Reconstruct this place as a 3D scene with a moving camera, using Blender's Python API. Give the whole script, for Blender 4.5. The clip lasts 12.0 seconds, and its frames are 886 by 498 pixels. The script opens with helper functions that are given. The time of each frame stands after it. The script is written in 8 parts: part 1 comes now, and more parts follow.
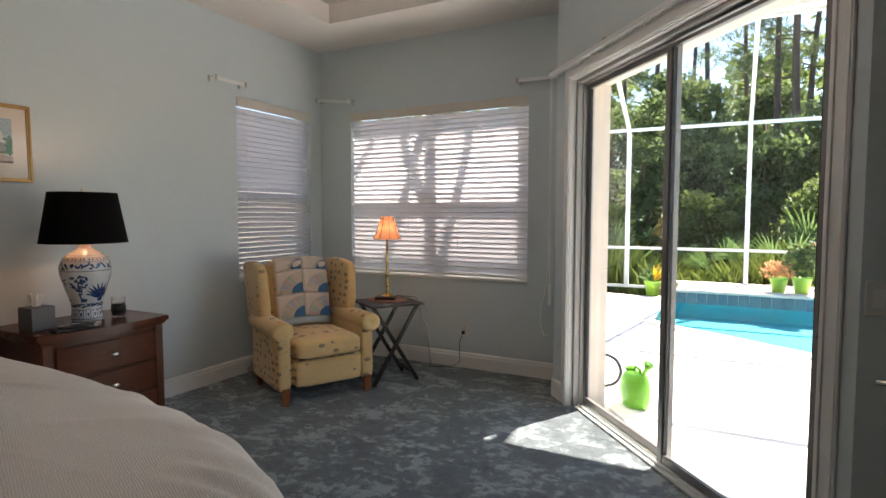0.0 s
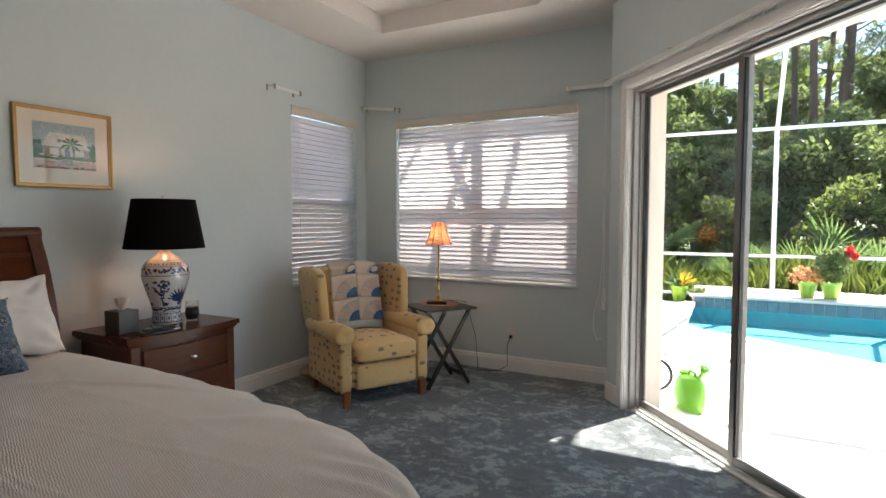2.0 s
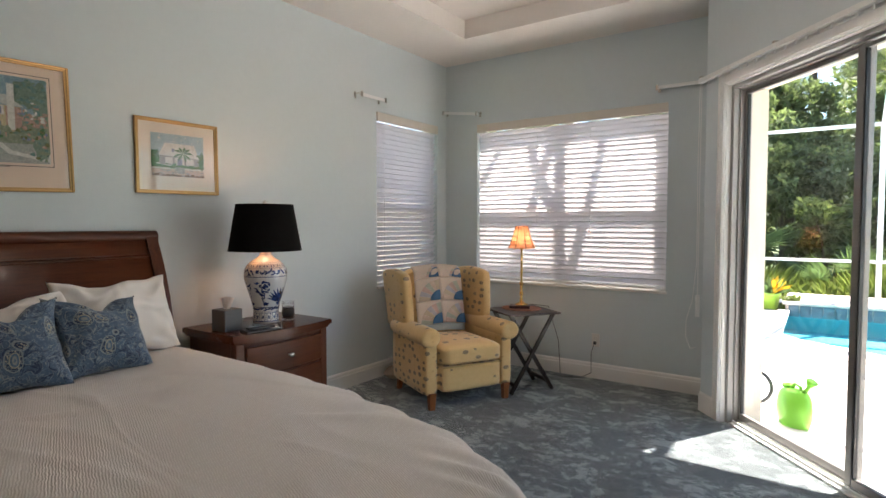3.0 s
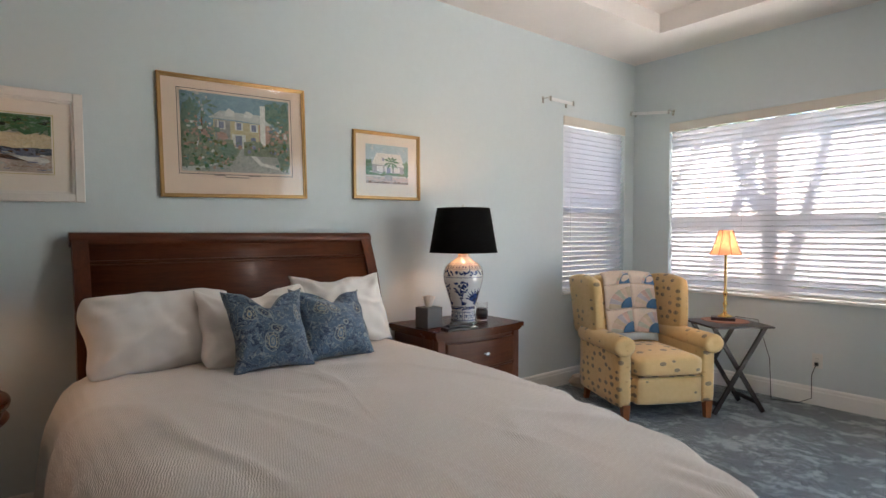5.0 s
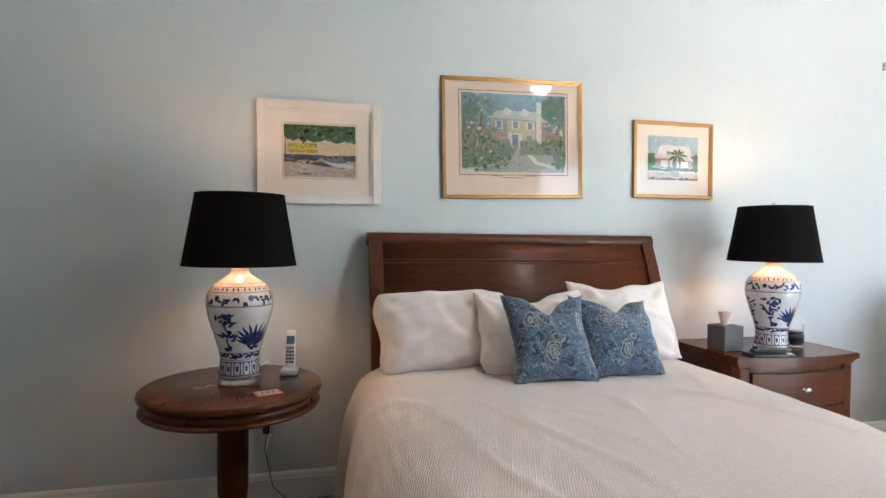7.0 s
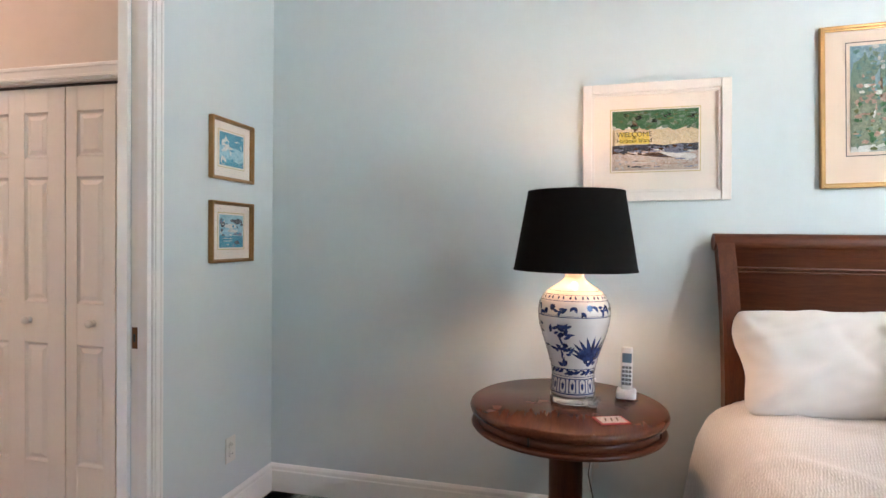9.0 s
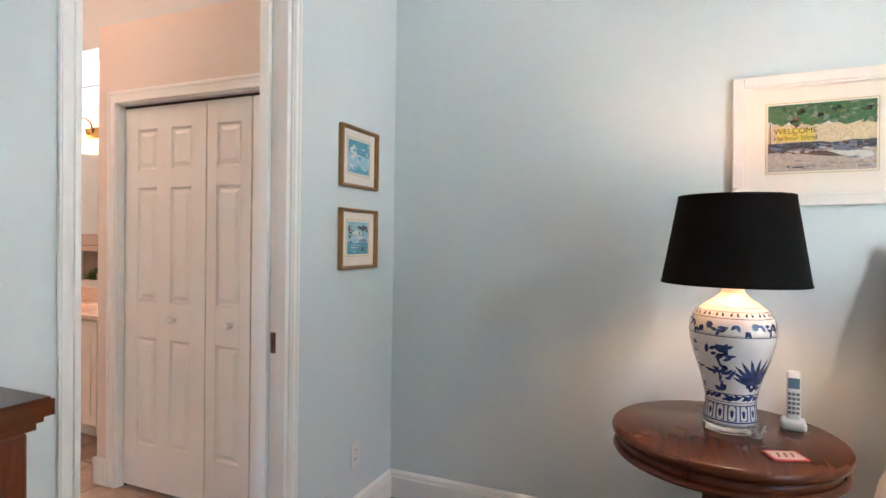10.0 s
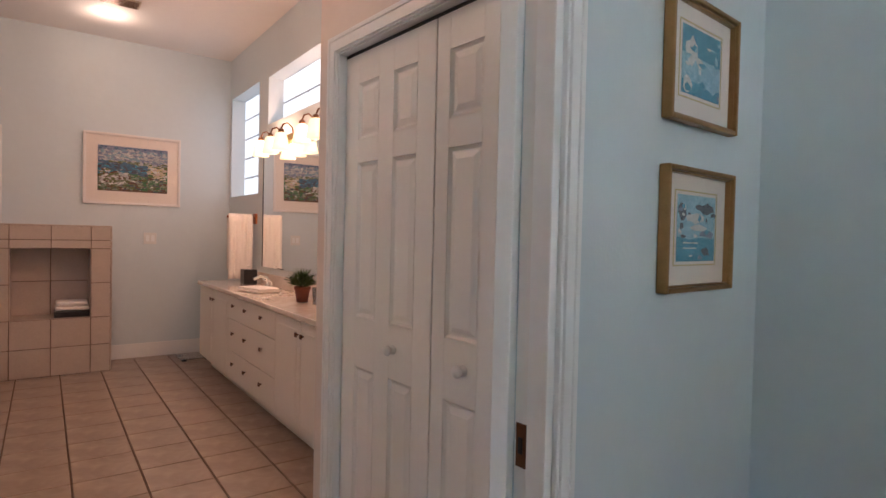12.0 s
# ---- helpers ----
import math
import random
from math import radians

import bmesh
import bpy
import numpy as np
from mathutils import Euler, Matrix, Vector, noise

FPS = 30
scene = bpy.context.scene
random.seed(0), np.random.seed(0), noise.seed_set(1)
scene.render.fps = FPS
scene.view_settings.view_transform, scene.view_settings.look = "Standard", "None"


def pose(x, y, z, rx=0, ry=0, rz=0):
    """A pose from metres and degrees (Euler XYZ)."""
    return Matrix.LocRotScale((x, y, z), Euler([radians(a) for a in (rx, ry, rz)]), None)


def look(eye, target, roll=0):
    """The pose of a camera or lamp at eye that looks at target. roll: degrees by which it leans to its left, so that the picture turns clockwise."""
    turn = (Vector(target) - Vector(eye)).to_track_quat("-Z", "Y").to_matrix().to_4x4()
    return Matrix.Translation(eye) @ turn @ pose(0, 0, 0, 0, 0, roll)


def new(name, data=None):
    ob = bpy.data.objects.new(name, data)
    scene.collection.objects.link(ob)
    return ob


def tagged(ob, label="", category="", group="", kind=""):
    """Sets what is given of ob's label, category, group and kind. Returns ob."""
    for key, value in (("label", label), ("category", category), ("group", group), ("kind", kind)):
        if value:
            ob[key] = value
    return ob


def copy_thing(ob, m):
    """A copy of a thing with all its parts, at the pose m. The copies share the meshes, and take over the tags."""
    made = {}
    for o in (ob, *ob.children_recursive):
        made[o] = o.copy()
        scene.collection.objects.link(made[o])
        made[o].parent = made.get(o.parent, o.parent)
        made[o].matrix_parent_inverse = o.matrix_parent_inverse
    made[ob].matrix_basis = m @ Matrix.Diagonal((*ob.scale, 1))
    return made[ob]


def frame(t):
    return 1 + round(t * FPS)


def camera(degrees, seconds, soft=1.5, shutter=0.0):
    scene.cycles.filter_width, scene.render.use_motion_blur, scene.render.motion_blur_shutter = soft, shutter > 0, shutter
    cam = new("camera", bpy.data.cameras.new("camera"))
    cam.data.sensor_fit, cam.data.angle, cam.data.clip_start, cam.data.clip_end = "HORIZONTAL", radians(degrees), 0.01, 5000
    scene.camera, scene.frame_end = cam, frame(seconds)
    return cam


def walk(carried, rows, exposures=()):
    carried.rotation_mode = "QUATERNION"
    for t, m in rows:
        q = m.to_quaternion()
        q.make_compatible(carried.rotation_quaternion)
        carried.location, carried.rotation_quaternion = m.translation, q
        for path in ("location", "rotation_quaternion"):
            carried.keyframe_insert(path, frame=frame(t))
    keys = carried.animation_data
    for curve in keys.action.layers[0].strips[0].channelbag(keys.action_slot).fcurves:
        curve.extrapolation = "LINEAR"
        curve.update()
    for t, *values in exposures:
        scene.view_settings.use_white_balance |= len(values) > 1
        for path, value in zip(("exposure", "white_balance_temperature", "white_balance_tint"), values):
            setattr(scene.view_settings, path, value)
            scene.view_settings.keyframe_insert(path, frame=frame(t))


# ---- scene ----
cam = camera(77.2, 12.0)
PATH = [
    (0, (-0.199, -0.327, 1.379), (-1.121, 1.443, 1.257), 0.1),
    (0.5, (-0.262, -0.408, 1.385), (-1.157, 1.376, 1.264), 0.1),
    (1, (-0.349, -0.465, 1.387), (-1.242, 1.321, 1.272), 0.1),
    (1.5, (-0.416, -0.519, 1.388), (-1.323, 1.260, 1.275), 0.1),
    (2, (-0.504, -0.574, 1.385), (-1.445, 1.188, 1.281), 0.1),
    (2.5, (-0.562, -0.613, 1.385), (-1.602, 1.093, 1.288), 0.0),
    (3, (-0.618, -0.648, 1.384), (-1.764, 0.989, 1.293), 0.0),
    (5, (-0.772, -0.799, 1.336), (-2.337, 0.446, 1.282), -0.0),
    (5.5, (-0.816, -0.799, 1.315), (-2.506, 0.270, 1.275), 0.0),
    (6, (-0.933, -0.815, 1.326), (-2.723, 0.076, 1.280), 0.4),
    (6.5, (-1.033, -0.830, 1.327), (-2.907, -0.134, 1.281), 0.4),
    (6.7, (-1.053, -0.825, 1.319), (-2.958, -0.218, 1.277), 0.6),
    (8.3, (-1.250, -1.005, 1.312), (-3.243, -1.174, 1.271), 0.3),
    (8.5, (-1.305, -1.013, 1.325), (-3.285, -1.292, 1.279), 0.7),
    (9, (-1.383, -1.097, 1.308), (-3.326, -1.572, 1.271), 0.7),
    (9.5, (-1.424, -1.209, 1.316), (-3.320, -1.845, 1.285), 1.0),
    (10, (-1.416, -1.282, 1.329), (-3.258, -2.060, 1.295), 0.9),
    (10.5, (-1.446, -1.341, 1.325), (-3.225, -2.255, 1.293), 0.9),
    (11, (-1.561, -1.412, 1.325), (-3.261, -2.464, 1.289), 1.0),
    (11.5, (-1.864, -1.563, 1.332), (-3.410, -2.831, 1.282), 1.1),
    (12, (-2.361, -2.022, 1.299), (-3.634, -3.564, 1.255), 1.3),
]
walk(cam, [(t, look(eye, target, roll)) for t, eye, target, roll in PATH],
     exposures=[(0, 2.08, 6620), (2.5, 2.38, 6620), (3, 2.52, 6580), (5, 2.92, 6280), (5.5, 3.3, 6160), (6.5, 3.62, 6060), (8.5, 4.45, 5880), (10.5, 4.72, 5900), (11.5, 4.5, 5950), (12, 3.8, 5620)])

# ---- light ----
world = bpy.data.worlds.new("sky")
scene.world = world
world.use_nodes = True
wn = world.node_tree.nodes
sky = wn.new("ShaderNodeTexSky")
sky.sky_type = "NISHITA"
sky.sun_disc = False
SUN_ELEV, SUN_AZ = radians(55.0), math.atan2(0.477, 0.879)
sky.sun_elevation = SUN_ELEV
sky.sun_rotation = SUN_AZ
sky.air_density = 1.0
sky.dust_density = 0.3
sky.ozone_density = 2.0
wn["Background"].inputs["Strength"].default_value = 0.09
world.node_tree.links.new(sky.outputs["Color"], wn["Background"].inputs["Color"])


def lamp(name, kind, m, energy, color, size=0.1, size_y=None, label="", angle=None):
    data = bpy.data.lights.new(name, kind)
    data.energy, data.color = energy, color
    if kind == "AREA":
        data.shape = "RECTANGLE"
        data.size, data.size_y = size, size_y or size
    elif kind == "SUN":
        data.angle = angle
    else:
        data.shadow_soft_size = size
    ob = new(name, data)
    ob.matrix_world = m
    return ob


sun_from = Vector((math.sin(SUN_AZ) * math.cos(SUN_ELEV), math.cos(SUN_AZ) * math.cos(SUN_ELEV), math.sin(SUN_ELEV)))
lamp("sun", "SUN", look(sun_from * 30, (0, 0, 0)), 5.0, (1.0, 0.95, 0.87), angle=radians(0.55))

# plan, in metres
WEST, NORTH, SOUTH, EAST = -3.95, 4.17, -2.63, 1.9
CEIL, TRAY = 3.01, 3.17
DIR = Vector((0.64, -0.768, 0)).normalized()      # along the sliding-door wall
OUT = Vector((0.768, 0.64, 0)).normalized()       # out of that wall
CORNER = Vector((-1.387, 3.79, 0))                # where its face starts
NICHE_Y = 1.91                                    # short wall past the sliding door
DIAG = (CORNER.y - NICHE_Y) / -DIR.y              # its length
DOOR_A, DOOR_B, DOOR_TOP = 0.25, 2.31, 2.33       # sliding door's opening along the wall
DIAG_YAW = math.degrees(math.atan2(DIR.y, DIR.x))
BATH_S, CLOSET = -8.3, -3.42
BATH_CEIL = 3.17


def at_diag(s, out=0.0, z=0.0):
    return CORNER + DIR * s + OUT * out + Vector((0, 0, z))



# ---- materials ----
class Nodes:
    """A small wrapper that builds one material's nodes."""

    def __init__(self, name):
        self.m = bpy.data.materials.new(name)
        self.m.use_nodes = True
        self.t = self.m.node_tree
        self.bsdf = self.t.nodes["Principled BSDF"]
        self.out = self.t.nodes["Material Output"]
        self.co = None

    def node(self, kind, **sets):
        n = self.t.nodes.new(kind)
        for k, v in sets.items():
            if k in n.inputs:
                n.inputs[k].default_value = v
        return n

    def link(self, a, b):
        self.t.links.new(a, b)

    def coords(self, scale=(1, 1, 1), space="Object", rot=(0, 0, 0)):
        tc = self.node("ShaderNodeTexCoord")
        mp = self.node("ShaderNodeMapping")
        mp.inputs["Scale"].default_value = scale
        mp.inputs["Rotation"].default_value = [radians(a) for a in rot]
        self.link(tc.outputs[space], mp.inputs["Vector"])
        return mp.outputs["Vector"]

    def noise(self, vec, scale, detail=4.0, rough=0.55, distort=0.0):
        n = self.node("ShaderNodeTexNoise", Scale=scale, Detail=detail, Roughness=rough, Distortion=distort)
        self.link(vec, n.inputs["Vector"])
        return n.outputs["Fac"]

    def ramp(self, fac, stops, mode="LINEAR"):
        r = self.node("ShaderNodeValToRGB")
        r.color_ramp.interpolation = mode
        e = r.color_ramp.elements
        while len(e) < len(stops):
            e.new(0.5)
        for el, (p, c) in zip(e, stops):
            el.position = p
            el.color = (*c, 1) if len(c) == 3 else c
        self.link(fac, r.inputs["Fac"])
        return r.outputs["Color"]

    def mix(self, fac, a, b, mode="MIX"):
        n = self.node("ShaderNodeMix")
        n.data_type = "RGBA"
        n.blend_type = mode
        for sock, v in ((n.inputs[0], fac), (n.inputs[6], a), (n.inputs[7], b)):
            if isinstance(v, (int, float)):
                sock.default_value = v
            elif isinstance(v, tuple):
                sock.default_value = (*v, 1)
            else:
                self.link(v, sock)
        return n.outputs[2]

    def math(self, op, a, b=0.0):
        n = self.node("ShaderNodeMath")
        n.operation = op
        for sock, v in ((n.inputs[0], a), (n.inputs[1], b)):
            if isinstance(v, (int, float)):
                sock.default_value = v
            else:
                self.link(v, sock)
        return n.outputs[0]

    def bump(self, height, strength=0.3, distance=0.002):
        b = self.node("ShaderNodeBump", Strength=strength, Distance=distance)
        self.link(height, b.inputs["Height"])
        self.link(b.outputs["Normal"], self.bsdf.inputs["Normal"])

    def done(self, color=None, rough=0.5, metal=0.0, **more):
        b = self.bsdf.inputs
        if color is not None:
            if isinstance(color, tuple):
                b["Base Color"].default_value = (*color, 1)
            else:
                self.link(color, b["Base Color"])
        if isinstance(rough, (int, float)):
            b["Roughness"].default_value = rough
        else:
            self.link(rough, b["Roughness"])
        b["Metallic"].default_value = metal
        for k, v in more.items():
            b[k.replace("_", " ")].default_value = v
        return self.m


def scaled(c, k):
    return tuple(min(1.0, v * k) for v in c)


def plain(name, c, rough=0.5, metal=0.0, var=0.08, scale=9.0, bump=0.0, bscale=120.0, dist=0.001, **more):
    """A surface with faint mottling at two scales and, if wanted, fine relief."""
    n = Nodes(name)
    v = n.coords()
    f = n.mix(0.5, n.noise(v, scale), n.noise(v, scale * 11))
    col = n.ramp(f, [(0.25, scaled(c, 1 - var)), (0.75, scaled(c, 1 + var))])
    if bump:
        n.bump(n.noise(v, bscale, 3), bump, dist)
    return n.done(col, rough, metal, **more)


def wood(name, dark, light, rough=0.3, along="y"):
    n = Nodes(name)
    sc = {"x": (2, 26, 26), "y": (26, 2, 26), "z": (26, 26, 2)}[along]
    v = n.coords(sc)
    grain = n.noise(v, 1.6, 8, 0.62, 0.6)
    fine = n.noise(n.coords(tuple(s * 5 for s in sc)), 2.0, 4)
    col = n.ramp(n.mix(0.35, grain, fine), [(0.28, dark), (0.72, light)])
    r = n.ramp(n.noise(n.coords(), 7), [(0.2, (rough - 0.02,) * 3), (0.8, (rough + 0.04,) * 3)])
    return n.done(col, r, Coat_Weight=0.05, Coat_Roughness=0.12, Specular_IOR_Level=0.28)


M = {}
M["wall"] = plain("pale_blue_wall_paint", (0.595, 0.645, 0.66), 0.62, var=0.03, scale=2.0, bump=0.35, bscale=110, dist=0.0016)
M["cream_wall"] = plain("cream_wall_paint", (0.70, 0.60, 0.53), 0.62, var=0.03, scale=2.0, bump=0.25, bscale=190, dist=0.0012)
M["ceiling"] = plain("ceiling_paint", (0.78, 0.73, 0.69), 0.75, var=0.03, scale=3.0, bump=0.35, bscale=70, dist=0.002)
M["trim"] = plain("white_gloss_trim", (0.80, 0.78, 0.76), 0.32, var=0.03, scale=5)
M["door_white"] = plain("white_door_paint", (0.80, 0.76, 0.72), 0.38, var=0.03, scale=4, bump=0.06, bscale=240)
M["cherry"] = wood("cherry_wood_y", (0.052, 0.0125, 0.0055), (0.140, 0.040, 0.015), 0.33, "y")
M["cherry_v"] = wood("cherry_wood_z", (0.052, 0.0125, 0.0055), (0.140, 0.040, 0.015), 0.33, "z")
M["cherry_x"] = wood("cherry_wood_x", (0.052, 0.0125, 0.0055), (0.140, 0.040, 0.015), 0.33, "x")
M["cherry_top"] = wood("polished_cherry_top", (0.052, 0.0125, 0.0055), (0.120, 0.034, 0.013), 0.25, "x")
M["leg_wood"] = wood("orange_leg_wood", (0.20, 0.062, 0.020), (0.36, 0.12, 0.04), 0.35, "z")
M["dark_wood"] = wood("dark_tray_wood", (0.010, 0.006, 0.005), (0.028, 0.016, 0.013), 0.35, "y")
M["gold"] = plain("gold_leaf_frame", (0.44, 0.26, 0.105), 0.34, 0.85, var=0.18, scale=30, bump=0.1)
M["dull_gold"] = plain("dull_gold_frame", (0.36, 0.20, 0.075), 0.36, 0.75, var=0.2, scale=30, bump=0.1)
M["brass"] = plain("polished_brass", (0.75, 0.50, 0.18), 0.16, 1.0, var=0.06, scale=20)
M["bronze"] = plain("antique_bronze", (0.16, 0.08, 0.045), 0.35, 0.9, var=0.15, scale=20)
M["nickel"] = plain("satin_nickel", (0.70, 0.66, 0.60), 0.22, 1.0, var=0.05, scale=30)
M["alu"] = plain("white_aluminium", (0.74, 0.74, 0.73), 0.35, 0.0, var=0.03, scale=6)
M["alu_grey"] = plain("grey_door_aluminium", (0.22, 0.205, 0.195), 0.38, 0.3, var=0.06, scale=6)
M["rubber"] = plain("black_gasket", (0.012, 0.012, 0.013), 0.5)
M["black"] = plain("black_plastic", (0.012, 0.012, 0.013), 0.3)
M["plate"] = plain("almond_plastic", (0.68, 0.66, 0.63), 0.35, var=0.02)
M["white_plastic"] = plain("white_plastic", (0.78, 0.78, 0.78), 0.3, var=0.02)
M["silver"] = plain("silver_plastic", (0.66, 0.67, 0.68), 0.3, 0.3, var=0.03)
M["mat_white"] = plain("cream_picture_mat", (0.80, 0.70, 0.62), 0.8, var=0.02)
M["mat_line"] = plain("dark_mat_line", (0.03, 0.035, 0.05), 0.8)
M["frame_white"] = plain("whitewashed_frame", (0.76, 0.69, 0.64), 0.5, var=0.06, scale=12, bump=0.1)


def fabric(name, c, rough=0.9, weave=900.0, var=0.07, bump=0.25):
    n = Nodes(name)
    v = n.coords()
    w = n.noise(v, weave, 2)
    col = n.mix(n.noise(v, 14), scaled(c, 1 - var), scaled(c, 1 + var))
    n.bump(w, bump, 0.0012)
    return n.done(col, rough, Sheen_Weight=0.25, Sheen_Roughness=0.5)


M["linen"] = fabric("white_pillow_cotton", (0.80, 0.745, 0.70), 0.92, 500, 0.03)
M["towel"] = fabric("white_terry_towel", (0.78, 0.72, 0.67), 0.95, 260, 0.05, 0.6)


def spread_material():
    """Woven ripple cloth: short wavy ridges about a centimetre apart, broken into stitches."""
    n = Nodes("cream_ripple_bedspread")
    v = n.coords()
    wv = n.node("ShaderNodeTexWave", Scale=44.0, Distortion=4.5, Detail=2.0)
    wv.inputs["Detail Scale"].default_value = 1.3
    wv.bands_direction = "Y"
    n.link(n.coords((0.85, 1.0, 1.0), rot=(0, 0, 24)), wv.inputs["Vector"])
    st = n.node("ShaderNodeTexWave", Scale=14.0, Distortion=7.0, Detail=2.0)
    st.inputs["Detail Scale"].default_value = 2.5
    st.bands_direction = "X"
    n.link(n.coords((1.0, 1.0, 1.0), rot=(0, 0, -14)), st.inputs["Vector"])
    fine = n.noise(v, 420, 2)
    ridge = n.math("MULTIPLY", wv.outputs["Fac"], n.math("ADD", 0.45, n.math("MULTIPLY", st.outputs["Fac"], 0.55)))
    # hollows coloured darker than ridge tops: ripple shading put into the colour
    col = n.mix(ridge, (0.70, 0.64, 0.595), (0.82, 0.77, 0.725))
    col = n.mix(n.math("MULTIPLY", n.noise(v, 3.0), 0.2), col, (0.66, 0.60, 0.55))
    n.bump(n.math("ADD", ridge, n.math("MULTIPLY", fine, 0.2)), 0.42, 0.0045)
    return n.done(col, 0.9, Sheen_Weight=0.2)


M["spread"] = spread_material()


def carpet_material():
    n = Nodes("blue_grey_plush_carpet")
    v = n.coords()
    big = n.noise(n.coords((1.0, 1.35, 1.0), rot=(0, 0, 35)), 4.2, 7, 0.70, 0.5)
    mid = n.noise(v, 19, 4, 0.65)
    fib = n.noise(v, 330, 3, 0.7)
    f = n.math("ADD", n.math("MULTIPLY", big, 0.62), n.math("MULTIPLY", mid, 0.38))
    col = n.ramp(f, [(0.42, (0.060, 0.083, 0.093)), (0.51, (0.125, 0.160, 0.172)), (0.565, (0.44, 0.50, 0.51))])
    col = n.mix(0.55, col, n.ramp(fib, [(0.3, (0.25, 0.25, 0.25)), (0.7, (0.95, 0.95, 0.95))]), "MULTIPLY")
    n.bump(n.math("ADD", fib, n.math("MULTIPLY", mid, 0.8)), 0.9, 0.012)
    return n.done(col, 0.95, Sheen_Weight=0.5, Sheen_Roughness=0.4)


M["carpet"] = carpet_material()


def clear_glass(name, rough=0.0, tint=(1, 1, 1), gloss=0.12):
    """Thin pane: mostly see-through, with a faint mirror on it."""
    n = Nodes(name)
    tr = n.node("ShaderNodeBsdfTransparent")
    tr.inputs["Color"].default_value = (*tint, 1)
    gl = n.node("ShaderNodeBsdfGlossy", Roughness=rough)
    lw = n.node("ShaderNodeLayerWeight", Blend=0.5)
    mx = n.node("ShaderNodeMixShader")
    n.link(n.math("ADD", n.math("MULTIPLY", n.math("POWER", lw.outputs["Facing"], 4.0), 0.6), gloss * 0.25), mx.inputs[0])
    n.link(tr.outputs[0], mx.inputs[1])
    n.link(gl.outputs[0], mx.inputs[2])
    n.link(mx.outputs[0], n.out.inputs["Surface"])
    return n.m


M["glass"] = clear_glass("clear_glass", gloss=0.18)
M["picture_glass"] = clear_glass("picture_glass", 0.02, gloss=0.08)


def screen_mesh():
    """Fine insect mesh: part of the light passes between the grey threads."""
    n = Nodes("grey_insect_mesh")
    tr = n.node("ShaderNodeBsdfTransparent")
    mx = n.node("ShaderNodeMixShader")
    mx.inputs[0].default_value = 0.28
    n.done((0.10, 0.10, 0.10), 0.7)
    n.link(tr.outputs[0], mx.inputs[1])
    n.link(n.bsdf.outputs[0], mx.inputs[2])
    n.link(mx.outputs[0], n.out.inputs["Surface"])
    return n.m


M["screen"] = screen_mesh()
M["mirror"] = Nodes("mirror_silver").done((0.92, 0.93, 0.93), 0.01, 1.0)


def blind_material():
    n = Nodes("white_faux_wood_slat")
    v = n.coords()
    col = n.ramp(n.noise(v, 8), [(0.3, (0.80, 0.79, 0.80)), (0.7, (0.86, 0.85, 0.86))])
    n.link(col, n.bsdf.inputs["Base Color"])
    n.bsdf.inputs["Roughness"].default_value = 0.45
    tl = n.node("ShaderNodeBsdfTranslucent")
    tl.inputs["Color"].default_value = (0.76, 0.735, 0.75, 1)
    mx = n.node("ShaderNodeMixShader")
    mx.inputs[0].default_value = 0.6
    n.link(n.bsdf.outputs[0], mx.inputs[1])
    n.link(tl.outputs[0], mx.inputs[2])
    n.link(mx.outputs[0], n.out.inputs["Surface"])
    return n.m


M["slat"] = blind_material()


def glow(name, c, strength, base=None):
    n = Nodes(name)
    m = n.done(base or c, 0.6)
    n.bsdf.inputs["Emission Color"].default_value = (*c, 1)
    n.bsdf.inputs["Emission Strength"].default_value = strength
    return m


# ---- mesh helpers ----
def box(bm, x0, x1, y0, y1, z0, z1, bevel=0.0, seg=2):
    r = bmesh.ops.create_cube(bm, size=1.0)
    vs = r["verts"]
    for v in vs:
        v.co = Vector(((x0 + x1) / 2 + v.co.x * (x1 - x0), (y0 + y1) / 2 + v.co.y * (y1 - y0), (z0 + z1) / 2 + v.co.z * (z1 - z0)))
    if bevel:
        es = list({e for v in vs for e in v.link_edges})
        bmesh.ops.bevel(bm, geom=es, offset=bevel, segments=seg, affect="EDGES", profile=0.5, clamp_overlap=True)
    return bm


def boxed(*a, **k):
    return box(bmesh.new(), *a, **k)


def prism(bm, pts, z0, z1):
    """A solid between z0 and z1 over a plan polygon."""
    lo = [bm.verts.new((p[0], p[1], z0)) for p in pts]
    hi = [bm.verts.new((p[0], p[1], z1)) for p in pts]
    n = len(pts)
    bm.faces.new(lo[::-1])
    bm.faces.new(hi)
    for i in range(n):
        bm.faces.new((lo[i], lo[(i + 1) % n], hi[(i + 1) % n], hi[i]))
    bmesh.ops.recalc_face_normals(bm, faces=bm.faces[:])
    return bm


def lathe(bm, prof, seg=32, at=(0, 0, 0), sx=1.0, sy=1.0):
    rings = []
    for r, z in prof:
        ring = []
        for i in range(seg):
            a = 2 * math.pi * i / seg
            ring.append(bm.verts.new((at[0] + r * sx * math.cos(a), at[1] + r * sy * math.sin(a), at[2] + z)))
        rings.append(ring)
    for a, b in zip(rings, rings[1:]):
        for i in range(seg):
            bm.faces.new((a[i], a[(i + 1) % seg], b[(i + 1) % seg], b[i]))
    if prof[0][0] > 1e-5:
        bm.faces.new(rings[0][::-1])
    if prof[-1][0] > 1e-5:
        bm.faces.new(rings[-1])
    return bm


